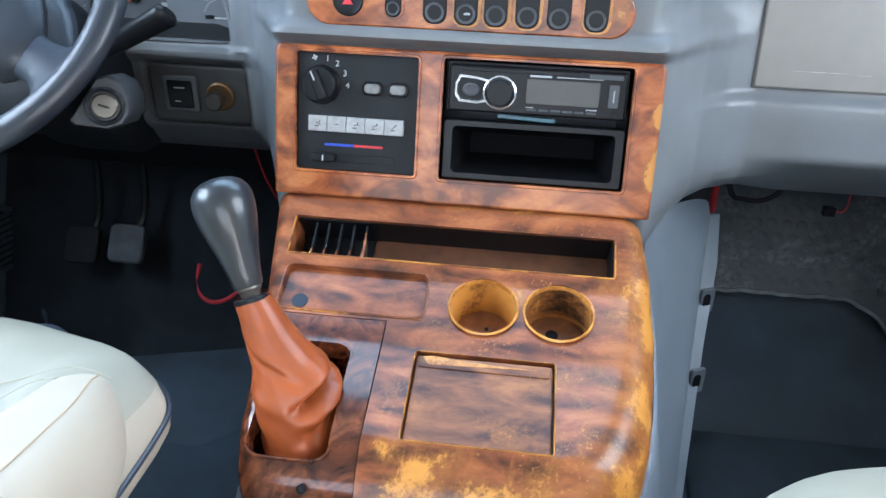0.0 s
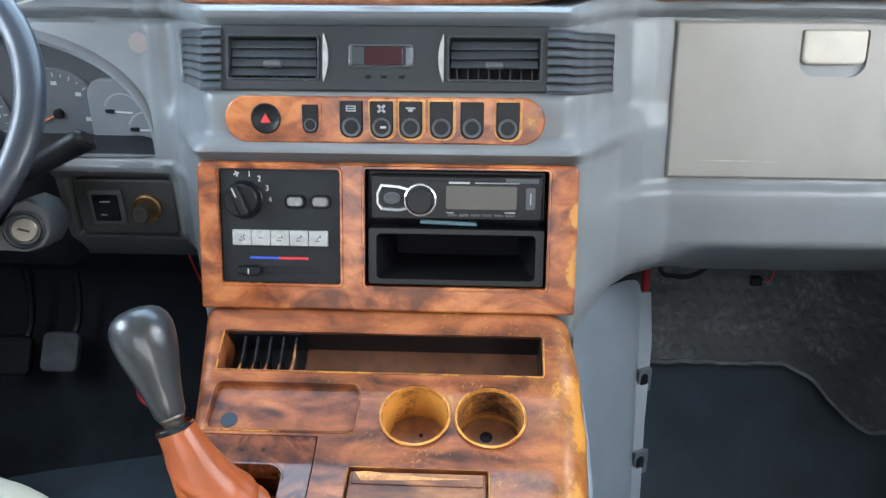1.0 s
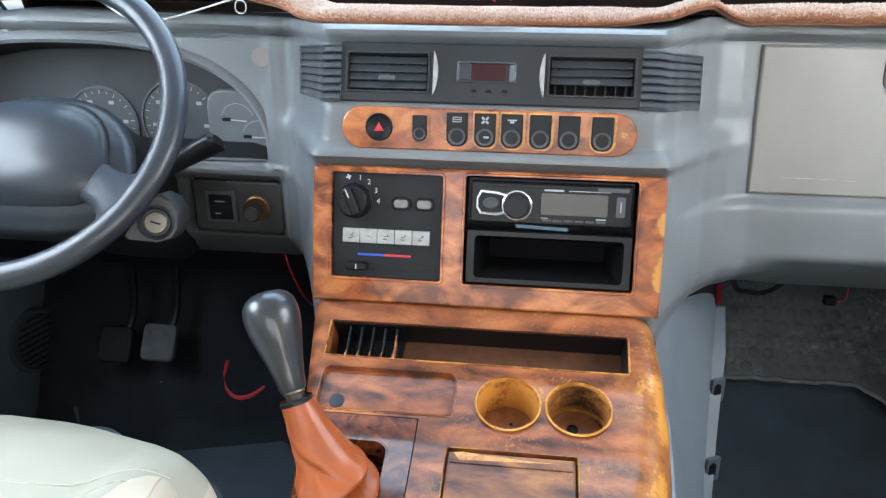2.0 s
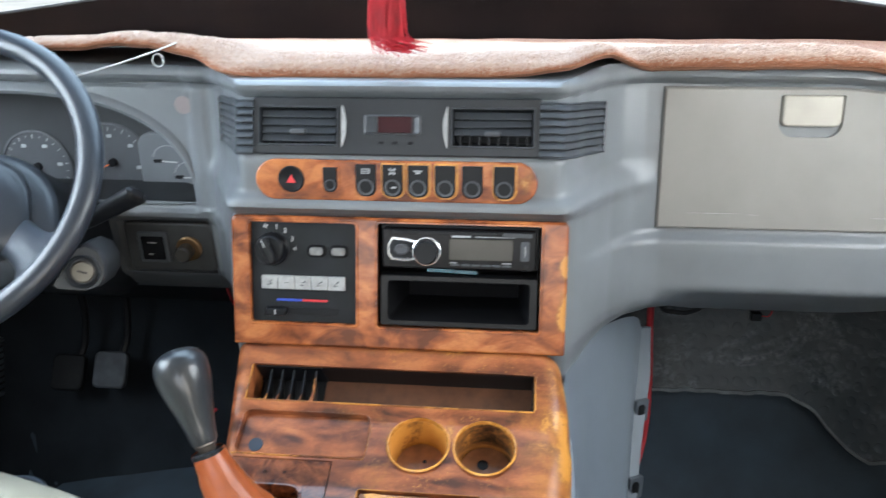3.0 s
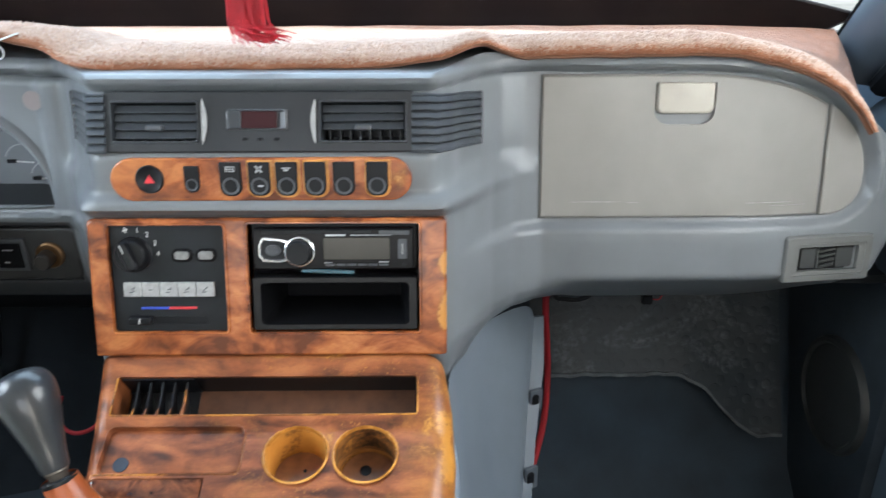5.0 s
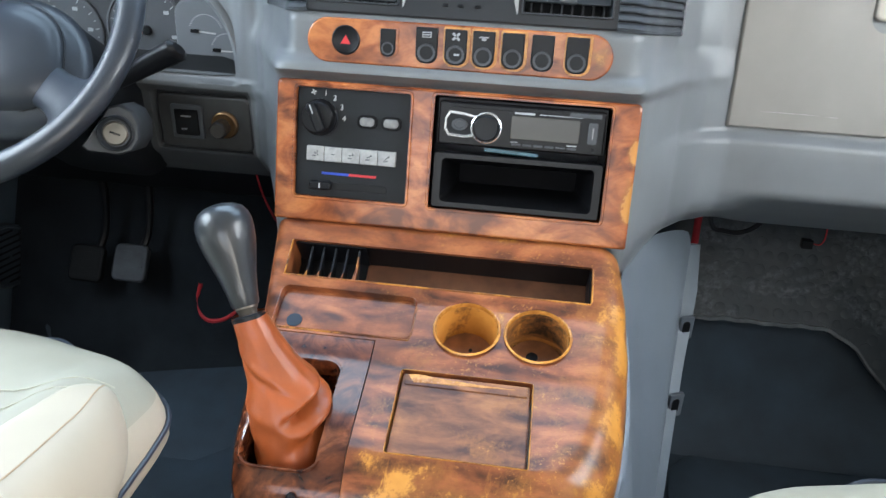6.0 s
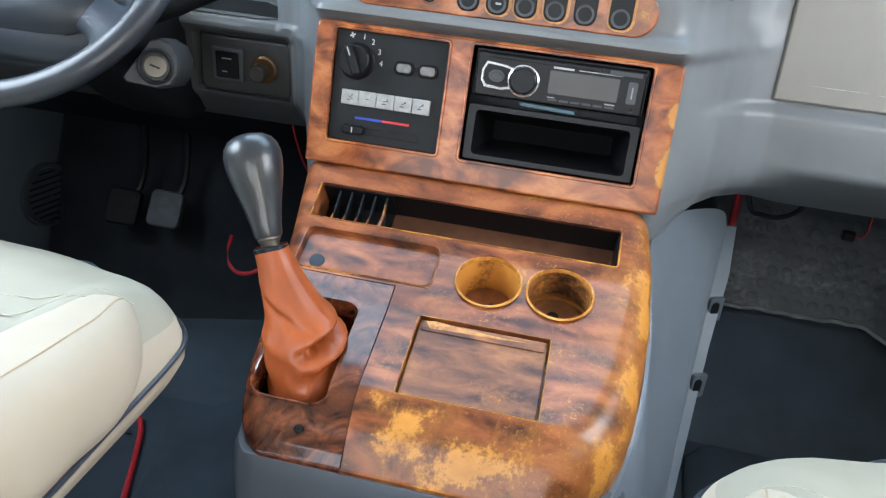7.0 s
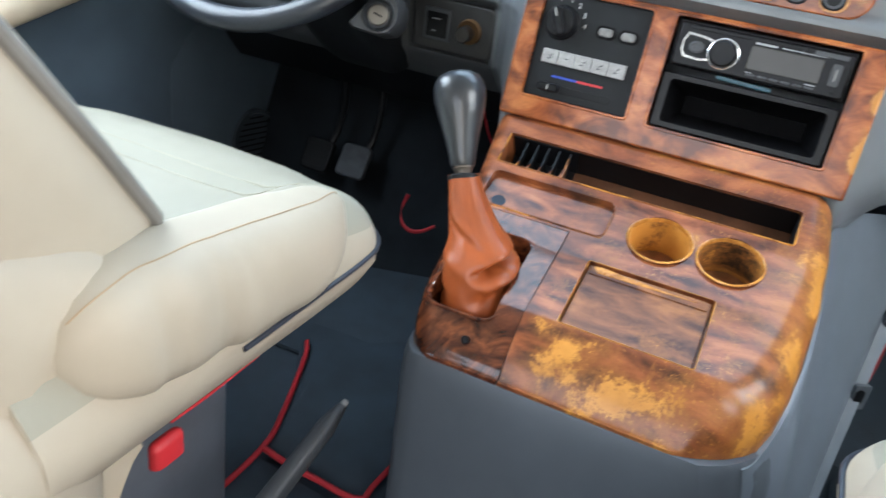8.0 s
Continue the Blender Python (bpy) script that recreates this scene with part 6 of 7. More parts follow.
def build_windscreen():
    bm = bmesh.new()
    rows = [[screen_point(-1 + 2 * k / 24, v / 6) for k in range(25)] for v in range(7)]
    sheet(bm, rows)
    m, t, b = shader("windscreen_glass")
    b.inputs["Base Color"].default_value = (0.93, 0.98, 0.96, 1)
    b.inputs["Roughness"].default_value = 0.0
    b.inputs["Transmission Weight"].default_value = 1.0
    b.inputs["IOR"].default_value = 1.02
    ob = lone("window_1", bm, m, "clear curved windscreen", kind="structure", smooth=60)
    ob.visible_shadow = False
    for nm, pts in (("gasket_foot", [screen_point(-1 + 2 * k / 24, 0.0) for k in range(25)]), ("gasket_side", [screen_point(1, v / 10) for v in range(11)]), ("gasket_side", [screen_point(-1, v / 10) for v in range(11)])):
        bm = bmesh.new()
        tube(bm, pts, 0.012, 8)
        part(nm, bm, BLACK, ob, "black rubber gasket")


build_windscreen()


def build_shade():
    """The loose dark strip that stands at the foot of the windscreen."""
    bm = bmesh.new()
    rows = []
    n = 60
    for i in range(9):
        v = i / 8
        row = []
        for k in range(n + 1):
            x = -0.80 + 1.645 * k / n
            top = lerp(x, [-0.80, -0.50, -0.30, -0.10, 0.15, 0.38, 0.56, 0.655, 0.75, 0.865], [0.945, 0.984, 0.996, 1.003, 1.003, 0.995, 0.981, 0.971, 0.957, 0.930])
            xx = x - (1 - v) * 0.075 * ease(x, 0.60, 0.845)
            y = 0.515 - 0.075 * abs(x / 0.86) ** 3 - 0.028 * v + 0.004 * noise.noise((x * 3, v * 2, 0))
            row.append((xx, y, 0.888 + (top - 0.888) * v))
        rows.append(row)
    sheet(bm, rows)
    sheet(bm, [[(x, y + 0.004, z) for x, y, z in row] for row in rows])
    m, t, b = shader("shade_felt")
    v = place(t)
    base = ramp(t, noise_tex(t, v, 6, 5), [(0.3, (0.0036, 0.0024, 0.0027)), (0.7, (0.0100, 0.0062, 0.0058))])
    spot = grey(t, noise_tex(t, place(t, (1, 1, 0.5)), 22, 2), 0.70, 0.74)
    t.links.new(blend(t, spot, base, (0.008, 0.007, 0.008)), b.inputs["Base Color"])
    b.inputs["Roughness"].default_value = 0.8
    b.inputs["Specular IOR Level"].default_value = 0.06
    bump(t, b, noise_tex(t, v, 500, 2), 0.3, 0.0006)
    sh = thing("windscreen_shade", (0.0, 0.50, 0.888), "dark brown-black felt strip at the windscreen foot, stained", "sun shade")
    part("felt", bm, m, sh, smooth=60)
    edging = plain("shade_edging", (0.020, 0.021, 0.025), 0.7, vary=0.3, spots=30)
    for line in (rows[-1], [r[-1] for r in rows]):
        bm = bmesh.new()
        tube(bm, [(x, y + 0.002, z) for x, y, z in line], 0.0024, 6)
        part("edging", bm, edging, sh, "greyish folded edge")


build_shade()


# ---------------------------------------------------------------- plush dashboard cover
EDGE_X = [-0.80, -0.62, -0.514, -0.40, -0.353, -0.31, -0.284, -0.248, -0.213, -0.14, 0.005, 0.146, 0.214, 0.250, 0.266, 0.285, 0.315, 0.36, 0.478, 0.565, 0.62, 0.667, 0.705, 0.735, 0.755]
EDGE_Z = [0.915, 0.928, 0.932, 0.934, 0.941, 0.936, 0.929, 0.922, 0.911, 0.902, 0.902, 0.907, 0.916, 0.926, 0.929, 0.922, 0.911, 0.913, 0.915, 0.914, 0.904, 0.889, 0.868, 0.842, 0.815]


def build_cover():
    cov = thing("dash_cover", (0.0, 0.30, 0.91), "thick peach plush cover draped over the dashboard, edge crumpled", "dash cover")
    n, rows = 150, []
    prof = [(0.016, -0.002), (0.002, 0.000), (-0.005, 0.003), (-0.004, 0.007), (0.002, 0.011), (0.012, 0.0145), (0.04, 0.018), (0.08, 0.0185), (0.11, 0.0175), (0.14, 0.016), (0.19, 0.014), (0.24, 0.012), (0.28, 0.010), (0.32, 0.008)]
    edge = []
    for k in range(n + 1):
        x = -0.80 + 1.555 * k / n
        z = lerp(x, EDGE_X, EDGE_Z) + 0.003 * (1 - ease(abs(x), 0.22, 0.34)) + 0.0025 * noise.noise((x * 22, 0, 1))
        y = 0.152 - 0.056 * (1 - ease(abs(x - 0.02), 0.19, 0.30)) + 0.010 * ease(x, 0.6, 0.75) + 0.004 * noise.noise((x * 15, 3, 0))
        edge.append((x, y, z))
    for d, h in prof:
        row = []
        for x, y, z in edge:
            right = ease(x, 0.58, 0.76)
            back = d / 0.32
            thin = 1 - 0.35 * right - 0.45 * ease(-x, 0.22, 0.34)
            calm = min(z, lerp(x, [-0.30, -0.20, 0.20, 0.36, 0.50], [0.945, 0.905, 0.907, 0.913, 0.930]))
            zz = max(z + 0.35 * h, calm + h * thin)
            if d > 0.02:
                zz = zz + (0.915 - zz) * ease(back, 0.05, 1.0)
            xx = x + right * 0.075 * max(0.0, back) ** 0.8
            yy = y + d * (0.47 - y) / 0.32 if d > 0.02 else y + d
            zz += 0.0022 * noise.noise((x * 11, d * 20, 7)) * (d > 0)
            row.append((xx, yy, zz))
        rows.append(row)
    bm = bmesh.new()
    sheet(bm, rows)
    fur, t, b = shader("peach_plush")
    v = place(t)
    mottle = noise_tex(t, v, 45, 5, 0.6)
    # crest plush paler, its daylight put into the colour; browner plush behind
    crest_lit = ramp(t, mottle, [(0.3, (0.34, 0.205, 0.145)), (0.7, (0.46, 0.31, 0.23))])
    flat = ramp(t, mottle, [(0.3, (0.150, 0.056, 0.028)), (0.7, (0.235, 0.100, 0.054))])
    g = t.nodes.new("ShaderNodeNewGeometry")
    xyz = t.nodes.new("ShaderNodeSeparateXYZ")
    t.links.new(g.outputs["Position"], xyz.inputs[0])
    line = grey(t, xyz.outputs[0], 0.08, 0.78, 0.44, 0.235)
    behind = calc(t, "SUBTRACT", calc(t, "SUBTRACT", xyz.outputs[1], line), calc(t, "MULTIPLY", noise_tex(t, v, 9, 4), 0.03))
    t.links.new(blend(t, grey(t, behind, -0.02, 0.008), crest_lit, flat), b.inputs["Base Color"])
    b.inputs["Roughness"].default_value = 0.95
    b.inputs["Sheen Weight"].default_value = 0.2
    bump(t, b, noise_tex(t, v, 150, 4, 0.7), 1.0, 0.007)
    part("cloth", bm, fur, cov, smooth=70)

    def pile(name, low, high):
        m, t, b = shader(name)
        t.links.new(ramp(t, noise_tex(t, place(t), 60, 4, 0.6), [(0.3, low), (0.7, high)]), b.inputs["Base Color"])
        b.inputs["Roughness"].default_value = 0.95
        b.inputs["Sheen Weight"].default_value = 0.3
        return m
    piles = [pile("peach_pile", (0.29, 0.105, 0.048), (0.42, 0.19, 0.108)), pile("crest_lit_pile", (0.44, 0.28, 0.205), (0.56, 0.40, 0.31))]
    # the pile: short leaning tufts over the front roll and thinner behind it
    rng = random.Random(5)
    co, faces = [], []
    slots = []
    for k in range(44000):
        f = rng.random()
        i = min(6, int((f ** 1.35) * 6.9))
        j = rng.randrange(n)
        a, b2 = rng.random(), rng.random()
        p = [Vector(rows[i + di][j + dj]) for di, dj in ((0, 0), (0, 1), (1, 0), (1, 1))]
        q = p[0].lerp(p[1], a).lerp(p[2].lerp(p[3], a), b2)
        nn = (p[1] - p[0]).cross(p[2] - p[0])
        if nn.length < 1e-9:
            continue
        nn.normalize()
        if nn.z < -0.2 or (i < 2 and nn.y > 0):
            nn = -nn
        if i <= 1 and nn.y > 0:
            nn.y = -nn.y
        d = (nn + Vector((rng.uniform(-0.7, 0.7), rng.uniform(-0.5, 0.2), rng.uniform(-0.6, 0.1)))).normalized() * rng.uniform(0.0026, 0.0056) * (1.15 - 0.08 * i)
        s = d.orthogonal().normalized() * 0.0013
        s2 = d.cross(s).normalized() * 0.0013
        base = len(co)
        co += [q + s, q - s * 0.5 + s2, q - s * 0.5 - s2, q + d]
        faces += [(base, base + 1, base + 3), (base + 1, base + 2, base + 3), (base + 2, base, base + 3)]
        # tufts turn pale towards the crest, imitating the daylight on it
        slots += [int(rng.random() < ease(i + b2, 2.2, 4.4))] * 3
    me = bpy.data.meshes.new("plush")
    me.from_pydata([tuple(c) for c in co], [], faces)
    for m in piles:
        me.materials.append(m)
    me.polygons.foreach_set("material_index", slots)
    me.shade_smooth()
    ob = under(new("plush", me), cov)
    tagged(ob, kind="stuff")
    # stitched hem along the front edge
    bm = bmesh.new()
    tube(bm, [(x, y + 0.004, z - 0.001) for x, y, z in edge], 0.0035, 6)
    part("hem", bm, plain("peach_hem", (0.17, 0.075, 0.042), 0.9, relief=0.5), cov)


build_cover()


# ---------------------------------------------------------------- hanging tassel
def build_tassel():
    ts = thing("hanging_tassel", (0.005, 0.105, 1.45), "red silk tassel hanging from the windscreen header", "tassel")
    bm = bmesh.new()
    tube(bm, [(0.004, -0.08, 1.468), (0.004, 0.02, 1.28), (0.004, 0.085, 1.12), (0.004, 0.105, 1.052)], 0.0014, 8)
    part("cord", bm, SILK, ts)
    m = Matrix.Translation((0.004, 0.105, 1.050))
    bm = bmesh.new()
    lathe(bm, [(0.0, 0.014), (0.006, 0.012), (0.010, 0.004), (0.0115, -0.006), (0.0105, -0.012), (0.0, -0.012)], m, 20, caps=False)
    part("knot", bm, plain("gold_thread", (0.55, 0.42, 0.14), 0.45), ts, "gold thread knot")
    rng = random.Random(11)
    bm = bmesh.new()
    for k in range(150):
        a, r = rng.uniform(0, 2 * math.pi), math.sqrt(rng.random())
        top = Vector((0.004 + 0.010 * r * math.cos(a), 0.105 + 0.010 * r * math.sin(a), 1.042))
        w = rng.uniform(0.6, 1.1)
        low = Vector((0.006 + 0.024 * r * w * math.cos(a), 0.098 + 0.020 * r * math.sin(a), rng.uniform(0.946, 0.960)))
        tip = low + Vector((0.006 + 0.030 * rng.random() ** 1.5, -0.004 - 0.010 * rng.random(), -0.008 - 0.006 * rng.random()))
        mid = top.lerp(low, 0.5) + Vector((0.004 * math.cos(a), 0.004 * math.sin(a), 0))
        tube(bm, smooth_line([top, mid, low, tip], 4), 0.00062, 4)
    tagged(part("fringe", bm, SILK, ts), kind="stuff")


build_tassel()

# ---------------------------------------------------------------- thin white cable on the dash
cable = plain("white_cable", (0.55, 0.56, 0.56), 0.4)
bm = bmesh.new()
tube(bm, smooth_line([(-0.56, 0.16, 0.945), (-0.479, 0.12, 0.932), (-0.463, 0.118, 0.925), (-0.431, 0.115, 0.907), (-0.405, 0.116, 0.902), (-0.347, 0.118, 0.916), (-0.297, 0.122, 0.931), (-0.275, 0.15, 0.940)], 8), 0.0012, 8)
lone("cable", bm, cable, "thin white cable trailing over the dashboard", "cable")
bm = bmesh.new()
tube(bm, [(-0.288 + 0.007 * math.cos(a), 0.122, 0.922 + 0.008 * math.sin(a)) for a in (2 * math.pi * k / 20 for k in range(21))], 0.0007, 6)
lone("cable_loop", bm, cable, "small loop of clear cable hanging at the cover edge", "cable")


# ---------------------------------------------------------------- right A-pillar and door
def build_pillar(sx):
    bm = bmesh.new()
    rings = []
    for k in range(13):
        v = k / 12
        z = 0.835 + 0.66 * v
        yf, yr = 0.512 - 1.02 * (z - 0.835), 0.335 - 1.14 * (z - 0.842)
        xo, xi = 0.885 - 0.055 * v, 0.832 - 0.055 * v
        ring = [(xo, yf + 0.02), (xi + 0.012, yf), (xi + 0.002, yf - 0.014), (xi, yf + (yr - yf) * 0.30), (xi + 0.006, yf + (yr - yf) * 0.55), (xi + 0.022, yf + (yr - yf) * 0.72), (xi + 0.052, yr + 0.022), (xo + 0.03, yr + 0.020), (xo + 0.03, yf)]
        rings.append([(sx * x, y, z) for x, y in ring])
    loft(bm, rings)
    ob = lone("windscreen_pillar", bm, PILLAR, "blue-grey moulded windscreen pillar trim", kind="structure", smooth=60)
    bm = bmesh.new()
    tube(bm, [(sx * (0.872 - 0.06 * k / 10), 0.362 - 0.70 * k / 10, 0.838 + 0.60 * k / 10) for k in range(11)], 0.019, 10)
    part("door_seal", bm, BLACK, ob, "black rubber door seal")
    bm = bmesh.new()
    tube(bm, [Vector(r[1]) + Vector((-sx * 0.003, -0.002, 0)) for r in rings], 0.0048, 8)
    part("screen_seal", bm, BLACK, ob, "thin black windscreen seal")
    return ob


build_pillar(1)
build_pillar(-1)


def build_door(sx, name, label):
    d = thing(name, (sx * 0.92, -0.2, 0.06), label, "door")
    bm = bmesh.new()
    rows = []
    for i in range(31):
        v = i / 30
        row = []
        for k in range(41):
            u = k / 40
            z = 0.07 + 0.755 * v
            y = (0.372 - 0.10 * ease(0.70 - z, 0.0, 0.25)) - 1.18 * u
            x = 0.905 - 0.022 * ease(z, 0.50, 0.62) - 0.014 * ease(z, 0.70, 0.79) + 0.014 * ease(z, 0.80, 0.826) * 2.2 + 0.02 * ease(0.06 - u, 0, 0.06)
            x -= 0.012 * ease(u, 0.06, 0.22) * ease(0.55 - z, 0, 0.1) + 0.026 * ease(y, -0.05, 0.18) * ease(z, 0.45, 0.65)
            row.append((sx * x, y, z))
        rows.append(row)
    rows.append([(sx * 0.95, y, 0.827) for _, y, _ in rows[-1]])
    sheet(bm, rows)
    part("panel", bm, DOOR, d, "blue-grey door trim", smooth=60)
    # three-cornered sail panel with a fixing
    def quad(pts, thick):
        b = bmesh.new()
        c = [Vector((sx * x, y, z)) for x, y, z in pts]
        n = len(c)
        poly(b, c + [p + Vector((sx * thick, 0, 0)) for p in c], [tuple(range(n)), tuple(range(2 * n - 1, n - 1, -1))] + [(i, n + i, n + (i + 1) % n, (i + 1) % n) for i in range(n)])
        return b
    sail = part("sail_panel", quad([(0.874, 0.318, 0.832), (0.872, 0.152, 0.822), (0.872, 0.128, 0.835), (0.868, 0.128, 1.012), (0.868, 0.142, 1.000)], 0.02), PILLAR, d, "triangular mirror-mount trim")
    bm = bmesh.new()
    m = Matrix.Translation((sx * 0.870, 0.198, 0.902)) @ Matrix.Rotation(radians(-90 * sx), 4, "Y")
    lathe(bm, [(0.0, -0.001), (0.0075, -0.001), (0.0070, 0.003), (0.004, 0.0048), (0.0, 0.005)], m, 18, caps=False)
    part("fixing", bm, PILLAR, sail)
    bm = bmesh.new()
    lathe(bm, [(0.0, -0.001), (0.0025, -0.001), (0.0022, 0.0012), (0.0, 0.0014)], m @ Matrix.Translation((0.002, -0.020 * sx, 0)), 10, caps=False)
    part("pin_hole", bm, BLACK, sail)
    # cream weatherstrip up the front of the frame
    bm = bmesh.new()
    tube(bm, [(sx * (0.876 - 0.06 * k / 10), 0.330 - 0.70 * k / 10, 0.836 + 0.60 * k / 10) for k in range(11)], 0.0065, 8)
    part("weatherstrip", bm, plain("cream_strip", (0.50, 0.46, 0.38), 0.6), d, "cream rubber weatherstrip")
    # window frame and glass
    bm = bmesh.new()
    box(bm, (sx * 0.888, 0.118, 0.98), (0.022, 0.022, 0.32), 0.005)
    wf = part("window_frame", bm, PILLAR, d)
    bm = bmesh.new()
    box(bm, (sx * 0.900, -0.30, 0.828), (0.020, 0.86, 0.022), 0.005)
    part("window_seal", bm, BLACK, wf)
    bm = bmesh.new()
    tube(bm, [(sx * 0.882, 0.112, 1.11), (sx * 0.882, 0.100, 0.965), (sx * 0.884, 0.088, 0.945)], 0.012, 8)
    part("channel_end", bm, DARK, wf)
    pane = glass_pane("window_glass", [(sx * 0.903, 0.10, 0.83), (sx * 0.903, -0.80, 0.83), (sx * 0.87, -0.80, 1.40), (sx * 0.87, 0.10, 1.40)], d)
    return d


door_r = build_door(1, "passenger_door", "blue-grey passenger door with an ivory pull handle")
door_l = build_door(-1, "driver_door", "blue-grey driver door with a cream armrest")


def build_pull(d):
    """Ivory loop handle, broad and slightly scooped."""
    line = smooth_line([(0.082, 0.682), (0.045, 0.708), (-0.025, 0.735), (-0.095, 0.728), (-0.128, 0.660), (-0.100, 0.590), (-0.028, 0.594), (0.030, 0.632), (0.082, 0.682)], 6)[:-1]
    n = len(line)
    bm = bmesh.new()
    rings = []
    for k in range(n):
        p, a, b = line[k], line[k - 1], line[(k + 1) % n]
        o = Vector((b[1] - a[1], a[0] - b[0])).normalized()
        rings.append([(0.858 - 0.022 * math.sin(q) + 0.004 * math.cos(q), p[0] + o.x * 0.033 * math.copysign(abs(math.cos(q)) ** 0.7, math.cos(q)), p[1] + o.y * 0.033 * math.copysign(abs(math.cos(q)) ** 0.7, math.cos(q))) for q in (2 * math.pi * i / 16 for i in range(16))])
    loft(bm, rings + [rings[0]], caps=False)
    part("pull_handle", bm, IVORY, d, "ivory moulded pull handle", smooth=60)


build_pull(door_r)
bm = bmesh.new()
rings = []
for k in range(21):
    u = k / 20
    y = 0.20 - 0.72 * u
    e = max(0.05, 1 - abs(2 * u - 1) ** 6) ** 0.5
    rings.append([(-0.875 + 0.032 * e * math.cos(a), y, 0.606 + 0.26 * (y + 0.13) + 0.030 * e * math.sin(a)) for a in (2 * math.pi * i / 16 for i in range(16))])
loft(bm, rings)
part("armrest", bm, plain("cream_armrest", (0.62, 0.50, 0.36), 0.5), door_l, "cream padded armrest", smooth=60)


# ---------------------------------------------------------------- speakers in the kick panels
def build_speaker(name, at, normal, r, mat, label, holes):
    s = thing(name, at, label, "speaker")
    m = Matrix.Translation(at) @ Vector(normal).to_track_quat("Z", "Y").to_matrix().to_4x4()
    bm = bmesh.new()
    lathe(bm, [(r * 1.10, -0.03), (r * 1.08, 0.004), (r * 1.04, 0.010), (r * 0.97, 0.011), (r * 0.92, 0.006)], m, 40, caps=False)
    part("rim", bm, mat, s)
    bm = bmesh.new()
    lathe(bm, [(0.0, 0.012), (r * 0.5, 0.010), (r * 0.93, 0.005), (r * 0.93, 0.0), (0.0, 0.0)], m, 40, caps=False)
    part("grille", bm, mat, s)
    if holes:
        for k in range(9):
            y = (k - 4) * r * 0.20
            bm = bmesh.new()
            bar(bm, m, 0, y, 2 * math.sqrt(max(0.0, (r * 0.86) ** 2 - y * y)), r * 0.07, 0.0115)
            part("grille_slot", bm, BLACK, s)


build_speaker("kick_speaker", (0.8835, 0.322, 0.325), (-1, 0.0, 0.0), 0.094, plain("speaker_plastic", (0.027, 0.030, 0.030), 0.5), "dark round speaker cover in the kick panel", False)
build_speaker("door_speaker", (-0.895, 0.440, 0.268), (1, -0.2, 0.1), 0.060, KICK, "dark slotted round speaker cover", True)
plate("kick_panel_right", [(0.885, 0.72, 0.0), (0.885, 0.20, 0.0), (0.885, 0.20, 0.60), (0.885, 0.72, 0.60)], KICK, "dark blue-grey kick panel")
plate("kick_panel_left", [(-0.905, 0.20, 0.0), (-0.905, 0.72, 0.0), (-0.905, 0.72, 0.60), (-0.905, 0.20, 0.60)], DOOR, "blue-grey kick panel")
# under-dash panel and pedal cover added to keep light out of the footwells
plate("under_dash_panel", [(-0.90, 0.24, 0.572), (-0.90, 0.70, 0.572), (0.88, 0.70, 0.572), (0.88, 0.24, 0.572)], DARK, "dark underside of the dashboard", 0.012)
plate("footwell_shade_cover", [(-0.90, 0.30, 0.575), (-0.21, 0.30, 0.575), (-0.21, 0.40, 0.47), (-0.90, 0.40, 0.47)], BLACK, "black cover added above the pedals to darken the footwell", 0.01)


# ---------------------------------------------------------------- toe boards, mats, pedals
TOE_Y = [0.20, 0.36, 0.42, 0.48, 0.54, 0.62]
TOE_Z = [0.05, 0.055, 0.115, 0.285, 0.430, 0.575]


def scuffed_rubber():
    """Black rubber rubbed pale in smears."""
    m, t, b = shader("scuffed_rubber")
    smear = noise_tex(t, place(t, (1.0, 1.0, 2.2)), 7, 6, 0.6, 0.8)
    fine = noise_tex(t, place(t), 120, 4)
    worn = calc(t, "MULTIPLY", grey(t, smear, 0.50, 0.68), grey(t, fine, 0.38, 0.62))
    base = ramp(t, noise_tex(t, place(t), 6, 4), [(0.3, (0.013, 0.021, 0.027)), (0.7, (0.025, 0.036, 0.044))])
    t.links.new(blend(t, worn, base, (0.115, 0.132, 0.142)), b.inputs["Base Color"])
    b.inputs["Roughness"].default_value = 0.5
    bump(t, b, fine, 0.2, 0.0005)
    return m


scuffed = scuffed_rubber()


